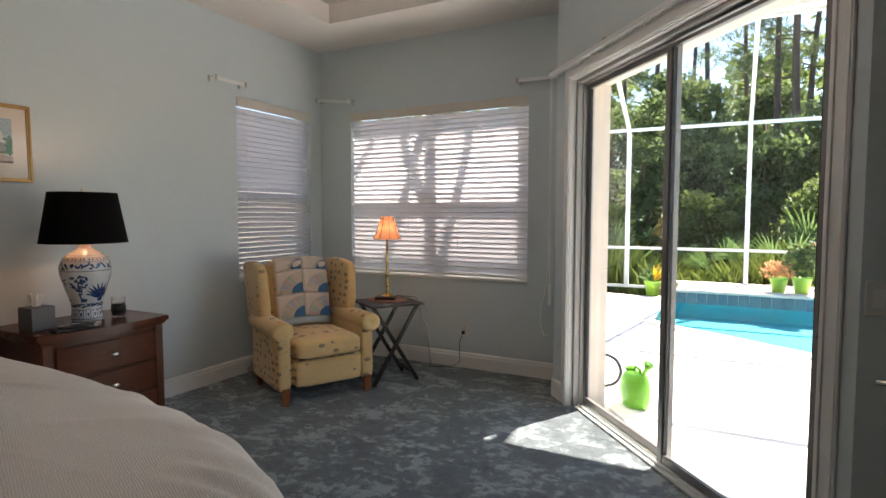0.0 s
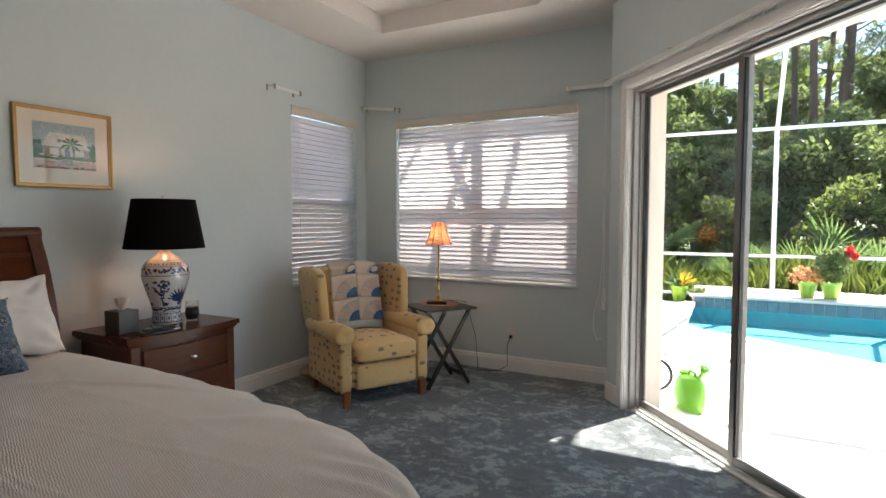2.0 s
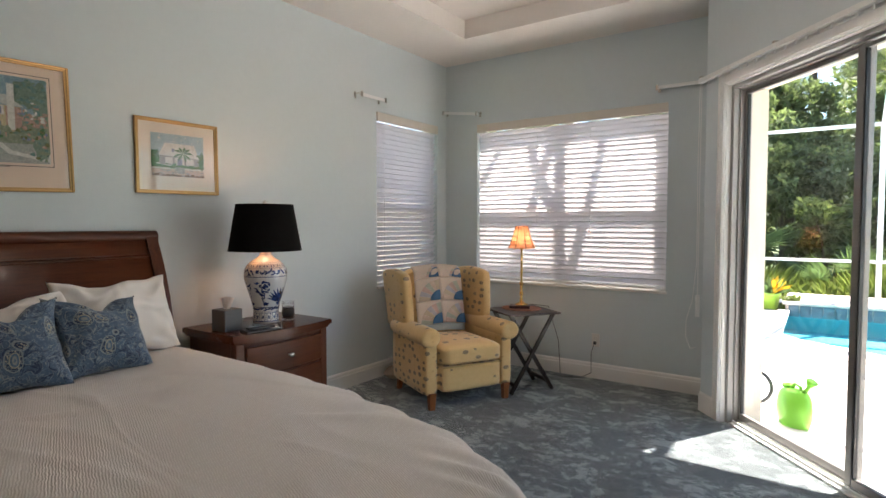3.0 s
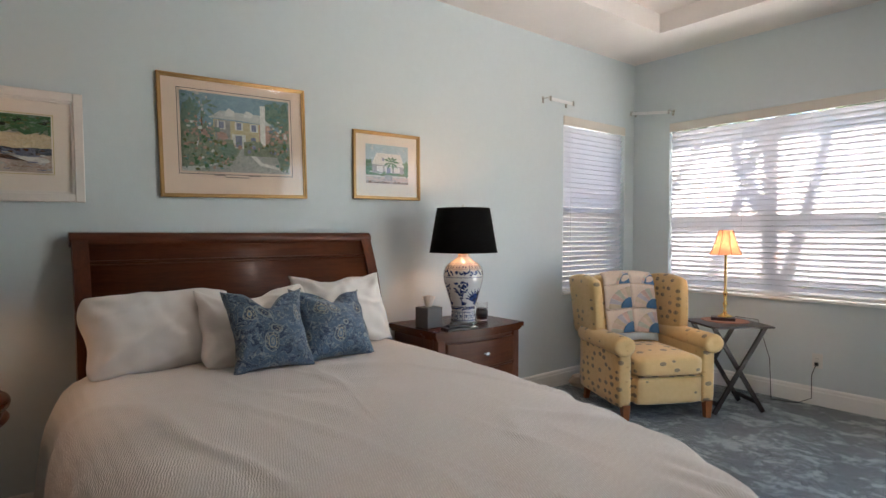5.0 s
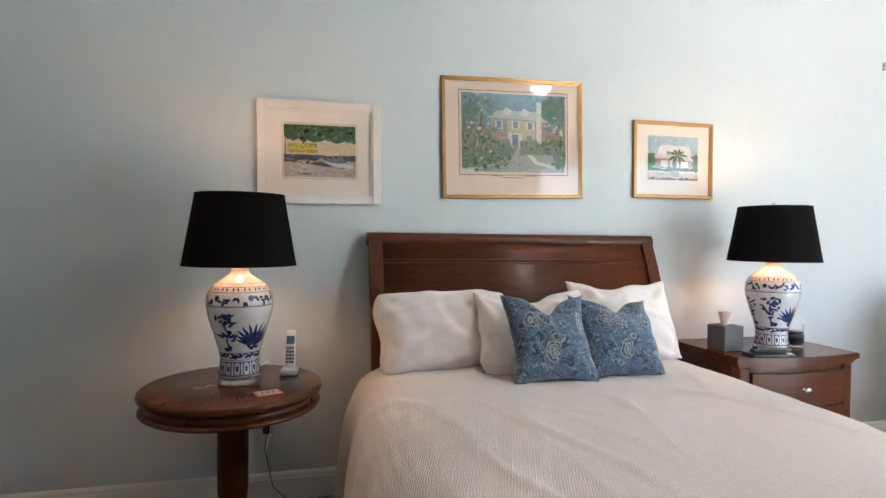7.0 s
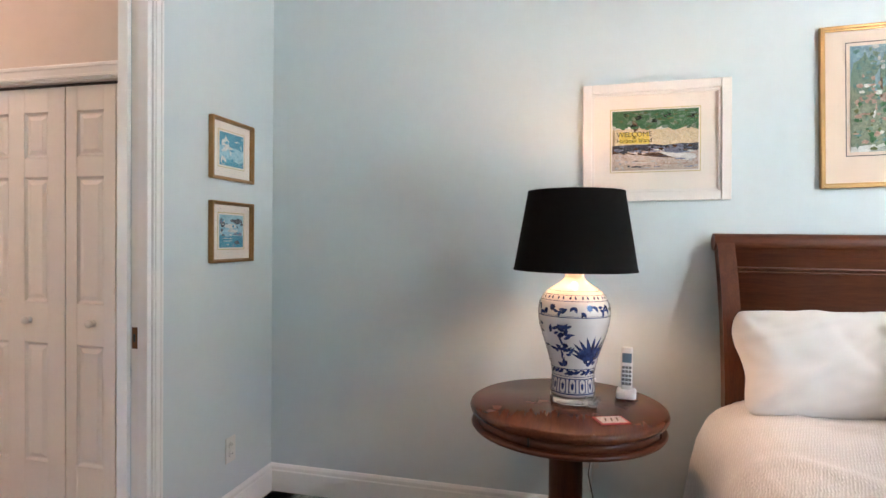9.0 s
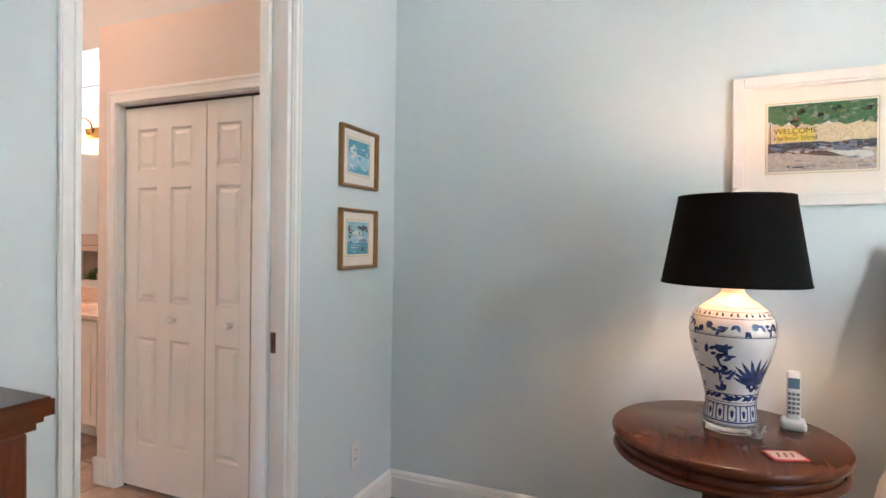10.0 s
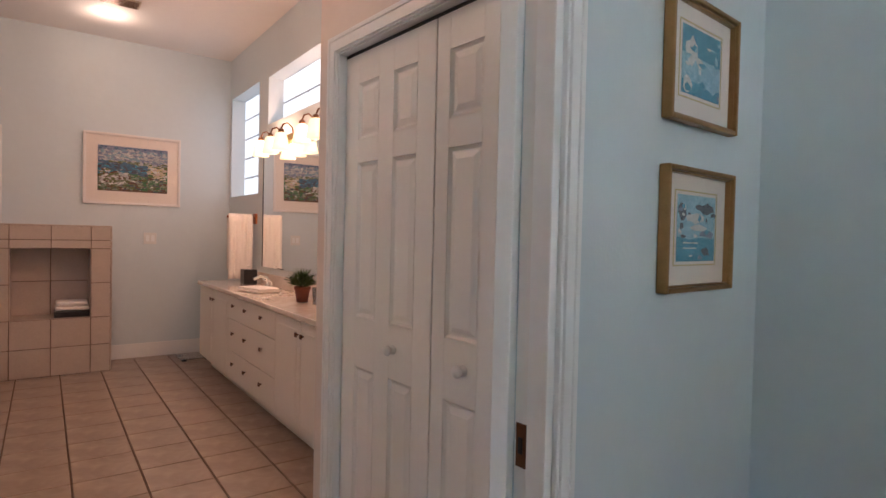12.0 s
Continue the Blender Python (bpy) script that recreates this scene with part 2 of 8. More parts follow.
def tube(bm, pts, r, seg=8, r2=None):
    """A round bar along points, tapering from r to r2."""
    pts = [Vector(p) for p in pts]
    rings = []
    for i, p in enumerate(pts):
        d = (pts[min(i + 1, len(pts) - 1)] - pts[max(i - 1, 0)]).normalized()
        u = d.orthogonal().normalized() if i == 0 else (u - d * u.dot(d)).normalized()
        w = d.cross(u)
        k = r if r2 is None else r + (r2 - r) * i / (len(pts) - 1)
        rings.append([bm.verts.new(p + (u * math.cos(2 * math.pi * j / seg) + w * math.sin(2 * math.pi * j / seg)) * k) for j in range(seg)])
    for a, b in zip(rings, rings[1:]):
        for j in range(seg):
            bm.faces.new((a[j], a[(j + 1) % seg], b[(j + 1) % seg], b[j]))
    bm.faces.new(rings[0][::-1])
    bm.faces.new(rings[-1])
    return bm


def bar(bm, a, b, w, h):
    """A squared bar from a to b, w wide across and h deep."""
    a, b = Vector(a), Vector(b)
    d = (b - a).normalized()
    up = Vector((0, 0, 1)) if abs(d.z) < 0.95 else Vector((0, 1, 0))
    s = d.cross(up).normalized() * (w / 2)
    t = s.cross(d).normalized() * (h / 2)
    v = [bm.verts.new(p + i * s + j * t) for p in (a, b) for i, j in ((-1, -1), (1, -1), (1, 1), (-1, 1))]
    for f in ((3, 2, 1, 0), (4, 5, 6, 7), (0, 1, 5, 4), (1, 2, 6, 5), (2, 3, 7, 6), (3, 0, 4, 7)):
        bm.faces.new([v[i] for i in f])
    return bm


def mesh_of(name, bm, material, smooth=False):
    me = bpy.data.meshes.new(name)
    bm.normal_update()
    bm.to_mesh(me)
    bm.free()
    if material is not None:
        me.materials.append(material)
    if smooth:
        me.polygons.foreach_set("use_smooth", [True] * len(me.polygons))
    return me


def part(name, bm, material, parent=None, label="", smooth=False):
    ob = new(name, mesh_of(name, bm, material, smooth) if isinstance(bm, bmesh.types.BMesh) else bm)
    ob.parent = parent
    return tagged(ob, label) if label else ob


def thing(name, m, label, category, group=""):
    ob = new(name)
    ob.matrix_world = m
    ob.empty_display_size = 0.05
    return tagged(ob, label, category, group)


def setting(name, bm, material, label, category, smooth=False):
    return tagged(part(name, bm, material, smooth=smooth), label, category, kind="structure")


def smooth_by_angle(ob, deg=40):
    me = ob.data
    me.polygons.foreach_set("use_smooth", [True] * len(me.polygons))
    bm = bmesh.new()
    bm.from_mesh(me)
    for e in bm.edges:
        if len(e.link_faces) == 2 and e.calc_face_angle(0) > radians(deg):
            e.smooth = False
    bm.to_mesh(me)
    bm.free()
    return ob

# ---- the large structure ----
WIN_W = (3.08, 4.01)             # west window along y
WIN_N = (-3.57, -1.735)          # north window along x
WIN_Z = (0.82, 2.38)
DOORWAY = (-3.115, -2.316)         # bathroom doorway along x
DOORWAY_TOP = 2.36
T = 0.2

d_end = at_diag(DIAG)
d_door = at_diag(2.2, 0.096)

# bedroom floor, one plan polygon
room = [(WEST - 0.1, SOUTH - 0.02), (EAST + 0.1, SOUTH - 0.02), (EAST + 0.1, NICHE_Y + 0.08), (d_end.x + 0.10, NICHE_Y + 0.08), (-1.25, 3.83), (-1.25, NORTH + 0.1), (WEST - 0.1, NORTH + 0.1)]
setting("floor", prism(bmesh.new(), room, -0.12, 0.0), M["carpet"], "plush blue-grey carpet with trodden light and dark patches", "carpet")

wall = bmesh.new()
box(wall, WEST - T, WEST, SOUTH - 0.13, WIN_W[0], -0.12, 3.4)
box(wall, WEST - T, WEST, WIN_W[1], NORTH + T, -0.12, 3.4)
box(wall, WEST - T, WEST, WIN_W[0], WIN_W[1], -0.12, WIN_Z[0])
box(wall, WEST - T, WEST, WIN_W[0], WIN_W[1], WIN_Z[1], 3.4)
setting("wall_west", wall, M["wall"], "pale blue painted bedroom wall behind the bed", "wall")

wall = bmesh.new()
box(wall, WEST, WIN_N[0], NORTH, NORTH + T, -0.12, 3.4)
box(wall, WIN_N[1], -1.25, NORTH, NORTH + T, -0.12, 3.4)
box(wall, WIN_N[0], WIN_N[1], NORTH, NORTH + T, -0.12, WIN_Z[0])
box(wall, WIN_N[0], WIN_N[1], NORTH, NORTH + T, WIN_Z[1], 3.4)
setting("wall_north", wall, M["wall"], "pale blue painted wall with a wide window", "wall")


def diag_box(bm, s0, s1, o0, o1, z0, z1, bevel=0.0):
    """A box in the sliding-door wall: s along it, o outwards from its face."""
    tmp = boxed(s0, s1, o0, o1, z0, z1, bevel=bevel)
    m = Matrix(((DIR.x, OUT.x, 0, CORNER.x), (DIR.y, OUT.y, 0, CORNER.y), (0, 0, 1, 0), (0, 0, 0, 1)))
    bmesh.ops.transform(tmp, matrix=m, verts=tmp.verts[:])
    bmesh.ops.recalc_face_normals(tmp, faces=tmp.faces[:])
    me = bpy.data.meshes.new("tmp")
    tmp.to_mesh(me)
    tmp.free()
    bm.from_mesh(me)
    bpy.data.meshes.remove(me)
    return bm


wall = bmesh.new()
a, b = at_diag(DOOR_A), at_diag(DOOR_A, 0.28)
prism(wall, [CORNER.xy, a.xy, b.xy, (-1.15, 4.17 + T), (-1.25, NORTH + T), (-1.25, NORTH), (CORNER.x, NORTH)], -0.12, 3.4)
diag_box(wall, DOOR_A, DOOR_B, 0, 0.28, DOOR_TOP, 3.4)
e0, e1 = at_diag(DOOR_B), at_diag(DOOR_B, 0.28)
prism(wall, [e0.xy, d_end.xy, (d_end.x + 0.3, NICHE_Y), (d_end.x + 0.3, NICHE_Y + T), e1.xy], -0.12, 3.4)
setting("wall_diagonal", wall, M["wall"], "pale blue angled wall holding the sliding glass door", "wall")

setting("wall_alcove", boxed(d_end.x + 0.3, EAST + T, NICHE_Y, NICHE_Y + T, -0.12, 3.4), M["wall"], "pale blue wall in shade past the sliding door", "wall")
setting("wall_east", boxed(EAST, EAST + T, SOUTH - 0.13, NICHE_Y, -0.12, 3.4), M["wall"], "pale blue plain wall behind the viewer", "wall")

wall = bmesh.new()
box(wall, WEST, DOORWAY[0], SOUTH - 0.13, SOUTH, -0.12, 3.4)
box(wall, DOORWAY[1], EAST, SOUTH - 0.13, SOUTH, -0.12, 3.4)
box(wall, DOORWAY[0], DOORWAY[1], SOUTH - 0.13, SOUTH, DOORWAY_TOP, 3.4)
setting("wall_south", wall, M["wall"], "pale blue wall with the bathroom doorway", "wall")

# ceiling with a raised tray
tray = [(-3.31, -2.0), (1.25, -2.0), (1.25, 1.38), (-0.36, 1.60), (-1.885, 3.53), (-3.31, 3.53)]
outer = [(WEST - 0.1, SOUTH - 0.1), (EAST + 0.1, SOUTH - 0.1), (EAST + 0.1, NICHE_Y + 0.1), (d_end.x + 0.12, NICHE_Y + 0.1), (-1.2, 3.9), (-1.2, NORTH + 0.1), (WEST - 0.1, NORTH + 0.1)]
cl = bmesh.new()
lo = [cl.verts.new((*p, CEIL)) for p in outer]
ti = [cl.verts.new((*p, CEIL)) for p in tray]
for f in ((0, 1, 8, 7), (1, 2, 9, 8), (2, 3, 10, 9), (3, 4, 11, 10), (4, 5, 11), (5, 6, 12, 11), (6, 0, 7, 12)):
    allv = lo + ti
    cl.faces.new([allv[i] for i in f])
hi = [cl.verts.new((*p, TRAY)) for p in tray]
for i in range(len(tray)):
    j = (i + 1) % len(tray)
    cl.faces.new((ti[i], ti[j], hi[j], hi[i]))
cl.faces.new(hi)
bmesh.ops.recalc_face_normals(cl, faces=cl.faces[:])
ceiling = setting("ceiling", cl, M["ceiling"], "warm white textured tray ceiling with a raised centre", "ceiling")
roof = boxed(WEST - 0.4, EAST + 0.3, BATH_S - 0.5, 4.5, 3.42, 3.6)
box(roof, -1.55, EAST + 0.3, 4.48, 4.52, 2.84, 3.5)
box(roof, WEST - 0.4, -1.6, 4.56, 4.60, 2.84, 3.5)
box(roof, WEST - 0.4, -1.6, 4.50, 4.56, 3.42, 3.5)
setting("roof", roof, M["trim"], "white painted eave over the house", "roof")
setting("soffit", prism(bmesh.new(), [(WEST - 0.4, NORTH + T + 0.004), (2.2, NORTH + T + 0.004), (2.2, 4.475), (-1.6, 4.475), (-1.6, 4.555), (WEST - 0.4, 4.555)], 2.86, 2.88), M["trim"], "white soffit under the eave", "soffit")


def baseboard(name, pts, h=0.14):
    """White baseboard along inner wall points, with a stepped moulded top."""
    bm = bmesh.new()
    for p, q in zip(pts, pts[1:]):
        p, q = Vector((*p, 0)), Vector((*q, 0))
        d = (q - p).normalized()
        n = Vector((-d.y, d.x, 0))
        prof = [(0, 0), (0.016, 0), (0.016, h - 0.035), (0.012, h - 0.03), (0.012, h - 0.014), (0.006, h - 0.004), (0, h)]
        A = [bm.verts.new(p + n * (o + 0.001) + Vector((0, 0, z))) for o, z in prof]
        B = [bm.verts.new(q + n * (o + 0.001) + Vector((0, 0, z))) for o, z in prof]
        for i in range(len(prof) - 1):
            bm.faces.new((A[i], B[i], B[i + 1], A[i + 1]))
        bm.faces.new(A)
        bm.faces.new(B[::-1])
    bmesh.ops.recalc_face_normals(bm, faces=bm.faces[:])
    return setting(name, bm, M["trim"], "white moulded wooden baseboard along the wall", "baseboard")


k0, k1 = at_diag(0.012), at_diag(DOOR_A - 0.085)
baseboard("baseboard", [(k1.x, k1.y), (CORNER.x, CORNER.y)])
baseboard("baseboard", [(CORNER.x, NORTH), (WEST, NORTH)])
baseboard("baseboard", [(WEST, NORTH - 0.017), (WEST, SOUTH)])
baseboard("baseboard", [(WEST + 0.017, SOUTH), (DOORWAY[0] - 0.051, SOUTH)])
baseboard("baseboard", [(DOORWAY[1] + 0.051, SOUTH), (EAST, SOUTH)])

# bathroom shell, turned a little against the bedroom
BM = Matrix.Translation((-3.435, -4.13, 0)) @ pose(0, 0, 0, 0, 0, -3.8) @ Matrix.Translation((3.42, 4.1, 0))
BW, BX = -4.15, -1.0
GROUT = plain("tile_grout", (0.17, 0.11, 0.08), 0.9, var=0.15)


def bath_setting(*a, **k):
    ob = setting(*a, **k)
    ob.matrix_world = BM
    return ob


setting("bath_floor_bed", boxed(BW - 0.5, BX + 0.4, BATH_S - 0.1, SOUTH - 0.021, -0.12, -0.012), GROUT, "brown grout bed under the bathroom tiles", "floor")
wall = bmesh.new()
W1, W2 = (-8.225, -7.285, 1.676, 2.74), (-7.02, -4.6, 2.288, 2.72)   # glass-block windows: y0, y1, z0, z1
y = BATH_S - 0.15
for y0, y1, z0, z1 in (W1, W2):
    box(wall, BW - 0.24, BW, y, y0, -0.12, 3.4)
    box(wall, BW - 0.24, BW, y0, y1, -0.12, z0)
    box(wall, BW - 0.24, BW, y0, y1, z1, 3.4)
    y = y1
box(wall, BW - 0.24, BW, y, -2.90, -0.12, 3.4)
bath_setting("wall_bath_west", wall, M["wall"], "bathroom wall with two glass-block windows above the mirror", "wall")
bath_setting("wall_bath_south", boxed(BW, BX + 0.15, BATH_S - 0.15, BATH_S, -0.12, 3.4), M["wall"], "bathroom end wall with a framed print", "wall")
bath_setting("wall_bath_east", boxed(BX, BX + 0.15, BATH_S, -2.85, -0.12, 3.4), M["wall"], "plain bathroom side wall", "wall")
bath_setting("bath_ceiling", boxed(BW - 0.1, BX + 0.1, BATH_S - 0.1, -2.95, BATH_CEIL, BATH_CEIL + 0.1), M["ceiling"], "warm white bathroom ceiling", "ceiling")
setting("passage_ceiling", boxed(-4.4, BX + 0.1, -3.05, SOUTH - 0.13, BATH_CEIL - 0.004, BATH_CEIL + 0.096), M["ceiling"], "warm white ceiling by the bathroom doorway", "ceiling")
# linen closet: a box lower than the ceiling, with its front towards the passage
CLOSET_TOP, BF_A, BF_B, BF_TOP = 2.42, -3.965, -2.86, 2.0
wall = bmesh.new()
box(wall, CLOSET - 0.12, CLOSET, -4.12, BF_A, 0, CLOSET_TOP)
box(wall, CLOSET - 0.12, CLOSET, BF_A, BF_B, BF_TOP, CLOSET_TOP)
box(wall, CLOSET - 0.12, CLOSET, BF_B, SOUTH - 0.13, 0, CLOSET_TOP)
box(wall, BW - 0.1, CLOSET - 0.12, -4.12, -4.02, 0, CLOSET_TOP)
box(wall, BW - 0.1, CLOSET - 0.12, -4.02, SOUTH - 0.13, CLOSET_TOP - 0.1, CLOSET_TOP)
setting("wall_closet", wall, M["cream_wall"], "cream closet wall that stops below the ceiling", "wall")

# ---- bedroom: windows and blinds ----
def window(name, m, w, label, halves):
    """Single-hung window in a wall opening: local x across, y outwards, z up from the opening's bottom."""
    h = WIN_Z[1] - WIN_Z[0]
    win = tagged(thing(name, m, label, "window"), kind="structure")
    fr = bmesh.new()
    box(fr, 0, w, 0.10, 0.16, 0, 0.045, 0.003)
    box(fr, 0, w, 0.10, 0.16, h - 0.045, h, 0.003)
    for x in [0.0225, w - 0.0225] + ([w / 2] if halves == 2 else []):
        k = 0.0225 if x in (0.0225, w - 0.0225) else 0.045
        box(fr, x - k, x + k, 0.10, 0.16, 0.046, h - 0.046, 0.003)
    part("window_frame", fr, M["alu"], win)
    for i in range(halves):
        x0, x1 = w * i / halves + 0.05, w * (i + 1) / halves - 0.05
        part("meeting_rail", boxed(x0, x1, 0.095, 0.15, h * 0.455, h * 0.455 + 0.05, bevel=0.004), M["alu"], win)
        for z0, z1 in ((0.047, h * 0.455 - 0.002), (h * 0.455 + 0.052, h - 0.047)):
            p = part("pane", boxed(x0 - 0.003, x1 + 0.003, 0.127, 0.131, z0, z1), M["glass"], win)
            p.visible_shadow = False
        part("insect_screen", boxed(x0 - 0.003, x1 + 0.003, 0.150, 0.151, 0.047, h * 0.455), M["screen"], win, "grey insect screen over the lower sash")
    part("window_sill", boxed(-0.01, w + 0.01, -0.025, 0.095, -0.02, 0.002, bevel=0.004), M["trim"], win)
    return win


def blind(m, w, label, tilt):
    """Horizontal faux-wood blind with a valance, closed slats, ladder tapes and a bottom rail."""
    h = WIN_Z[1] - WIN_Z[0]
    bl = thing("window_blind", m, label, "window blind", "bedroom blinds")
    part("valance", boxed(0.004, w - 0.004, -0.012, 0.004, h - 0.085, h - 0.004, bevel=0.003), plain("valance_cream", (0.66, 0.60, 0.53), 0.45, var=0.03), bl, "cream valance strip")
    part("headrail", boxed(0.01, w - 0.01, 0.012, 0.055, h - 0.06, h - 0.01, bevel=0.002), M["trim"], bl)
    pitch, sw = 0.0445, 0.0515
    me = None
    n = int((h - 0.115) / pitch)
    for i in range(n):
        if me is None:
            bm = bmesh.new()
            rows = []
            for j in range(5):
                t = j / 4 - 0.5
                y, z = -sw * t * math.sin(radians(tilt)), sw * t * math.cos(radians(tilt))
                y += 0.004 * (1 - 4 * t * t)
                rows.append((y, z))
            for off in (0.0, 0.0026):
                for y, z in rows:
                    bm.verts.new((0.008, y + off, z))
                    bm.verts.new((w - 0.008, y + off, z))
            bm.verts.ensure_lookup_table()
            V = bm.verts
            for k in range(4):
                bm.faces.new((V[2 * k], V[2 * k + 1], V[2 * k + 3], V[2 * k + 2]))
                bm.faces.new((V[10 + 2 * k + 2], V[10 + 2 * k + 3], V[10 + 2 * k + 1], V[10 + 2 * k]))
            bm.faces.new((V[0], V[10], V[11], V[1]))
            bm.faces.new((V[8], V[9], V[19], V[18]))
            me = mesh_of("slat", bm, M["slat"], True)
        o = part("slat", me, None, bl)
        o.location = (0, 0.033, 0.05 + pitch * (i + 0.5))
        o.rotation_euler = (radians(random.uniform(-2.0, 2.0)), radians(random.uniform(-0.08, 0.08)), 0)
    part("bottom_rail", boxed(0.006, w - 0.006, 0.008, 0.058, 0.012, 0.034, bevel=0.004), M["trim"], bl)
    for f in ([0.12, 0.88] if w < 1.2 else [0.06, 0.36, 0.64, 0.94]):
        part("ladder_cord", tube(bmesh.new(), [(w * f, 0.004, 0.02), (w * f, 0.004, h - 0.06)], 0.0014, 5), M["trim"], bl)
    return bl


wm = Matrix.Translation((WIN_N[0], NORTH, WIN_Z[0]))
window("window_north", wm, WIN_N[1] - WIN_N[0], "white double window behind a closed blind", 2)
blind(wm, WIN_N[1] - WIN_N[0], "white horizontal slat blind, closed, lit by sun from outside", 29)
wm = Matrix.Translation((WEST, WIN_W[0], WIN_Z[0])) @ pose(0, 0, 0, 0, 0, 90)
window("window_west", wm, WIN_W[1] - WIN_W[0], "narrow white window behind a closed blind", 1)
blind(wm, WIN_W[1] - WIN_W[0], "narrow white horizontal slat blind, half closed", 37)


def rod_piece(m, L, label):
    """A leftover white curtain-rod bracket: a rail with a hooked holder at each end."""
    r = thing("curtain_rod", m, label, "curtain rod", "curtain rod leftovers")
    part("rail", bar(bmesh.new(), (0, -0.075, 0), (L, -0.075, -0.002), 0.010, 0.026), M["white_plastic"], r)
    for x in (0.01, L - 0.01):
        bk = bmesh.new()
        box(bk, x - 0.011, x + 0.011, -0.004, 0.0, -0.025, 0.03, 0.001)
        box(bk, x - 0.006, x + 0.006, -0.078, -0.003, 0.008, 0.016, 0.001)
        box(bk, x - 0.010, x + 0.010, -0.088, -0.082, -0.022, 0.02, 0.001)
        part("bracket", bk, M["nickel"], r)


rod_piece(Matrix.Translation((WEST, 2.80, 2.47)) @ pose(0, 0, 0, 0, 0, 90), 0.32, "short white curtain rod on two metal brackets")
rod_piece(Matrix.Translation((-3.94, NORTH, 2.525)) @ pose(0, 0, 0, 0, 7, 0), 0.42, "white curtain rod stub in the wall corner")
rod_piece(Matrix.Translation((-1.82, NORTH, 2.49)), 0.40, "white curtain rod stub beside the window")

# ---- the sliding glass door ----
DM = Matrix(((DIR.x, OUT.x, 0, CORNER.x), (DIR.y, OUT.y, 0, CORNER.y), (0, 0, 1, 0), (0, 0, 0, 1)))
sld = tagged(thing("door_sliding", DM, "white framed sliding glass door to the pool deck, closed", "sliding door"), kind="structure")
fr = bmesh.new()
for o0, o1, k in ((0.035, 0.075, 0.030), (0.075, 0.115, 0.042), (0.115, 0.15, 0.055)):
    box(fr, DOOR_A, DOOR_A + k, o0, o1, 0.0, DOOR_TOP, 0.002)
    box(fr, DOOR_B - k, DOOR_B, o0, o1, 0.0, DOOR_TOP, 0.002)
    box(fr, DOOR_A + k, DOOR_B - k, o0, o1, DOOR_TOP - k, DOOR_TOP - 0.001, 0.002)
part("door_frame", fr, plain("grey_white_door_frame", (0.42, 0.40, 0.385), 0.4, var=0.04), sld)
track = bmesh.new()
box(track, DOOR_A + 0.056, DOOR_B - 0.056, 0.03, 0.16, 0.0, 0.014, 0.002)
for o in (0.06, 0.098, 0.136):
    box(track, DOOR_A + 0.056, DOOR_B - 0.056, o - 0.003, o + 0.003, 0.014, 0.03)
part("track", track, M["alu"], sld)


def sliding_panel(s0, s1, o, label, sides):
    st = bmesh.new()
    z0, z1 = 0.032, DOOR_TOP - 0.055
    box(st, s0, s0 + sides[0], o - 0.016, o + 0.016, z0, z1, 0.003)
    box(st, s1 - sides[1], s1, o - 0.016, o + 0.016, z0, z1, 0.003)
    box(st, s0 + sides[0], s1 - sides[1], o - 0.014, o + 0.014, z0, z0 + 0.045, 0.003)
    box(st, s0 + sides[0], s1 - sides[1], o - 0.014, o + 0.014, z1 - 0.02, z1, 0.003)
    p = part("panel_frame", st, M["alu_grey"], sld, label)
    gk = bmesh.new()
    for a in (s0 + sides[0], s1 - sides[1] - 0.008):
        box(gk, a, a + 0.008, o - 0.010, o + 0.010, z0 + 0.045, z1 - 0.02)
    part("gasket", gk, M["rubber"], p)
    g = part("pane", boxed(s0 + sides[0], s1 - sides[1], o - 0.002, o + 0.002, z0 + 0.04, z1 - 0.015), M["glass"], p)
    g.visible_shadow = False
    return p


mid = 1.275
sliding_panel(DOOR_A + 0.045, mid + 0.02, 0.118, "outer glass panel in grey metal", (0.02, 0.042))
pan = sliding_panel(mid - 0.02, DOOR_B - 0.035, 0.082, "inner sliding glass panel in grey metal", (0.042, 0.062))
lk = bmesh.new()
box(lk, DOOR_B - 0.075, DOOR_B - 0.055, 0.060, 0.067, 0.98, 1.16, 0.003)
lathe(lk, [(0.010, 0.0), (0.010, 0.008)], 12, (DOOR_B - 0.065, 0.06, 0.93))
part("latch", lk, M["black"], pan, "black door latch")

cs = bmesh.new()
for a, b, d in ((0, 0.082, 0.014), (0.006, 0.024, 0.021), (0.060, 0.076, 0.018)):
    diag_box(cs, DOOR_A - b, DOOR_A - a, -d, -0.001, 0.0, DOOR_TOP + b, 0.003)
    diag_box(cs, DOOR_B + a, DOOR_B + b, -d, -0.001, 0.0, DOOR_TOP + b, 0.003)
    diag_box(cs, DOOR_A - a, DOOR_B + a, -d, -0.001, DOOR_TOP + a, DOOR_TOP + b, 0.003)
setting("trim_sliding_door", cs, M["trim"], "white moulded casing round the sliding door", "door casing")
lin = bmesh.new()
diag_box(lin, DOOR_A - 0.002, DOOR_A + 0.004, -0.001, 0.034, 0.0, DOOR_TOP)
diag_box(lin, DOOR_B - 0.004, DOOR_B + 0.002, -0.001, 0.034, 0.0, DOOR_TOP)
diag_box(lin, DOOR_A + 0.004, DOOR_B - 0.004, -0.001, 0.034, DOOR_TOP - 0.006, DOOR_TOP)
setting("jamb_sliding_door", lin, M["trim"], "white jamb lining of the sliding door", "door jamb")
rv = bmesh.new()
diag_box(rv, DOOR_A - 0.03, DOOR_A + 0.02, 0.152, 0.29, -0.05, DOOR_TOP)
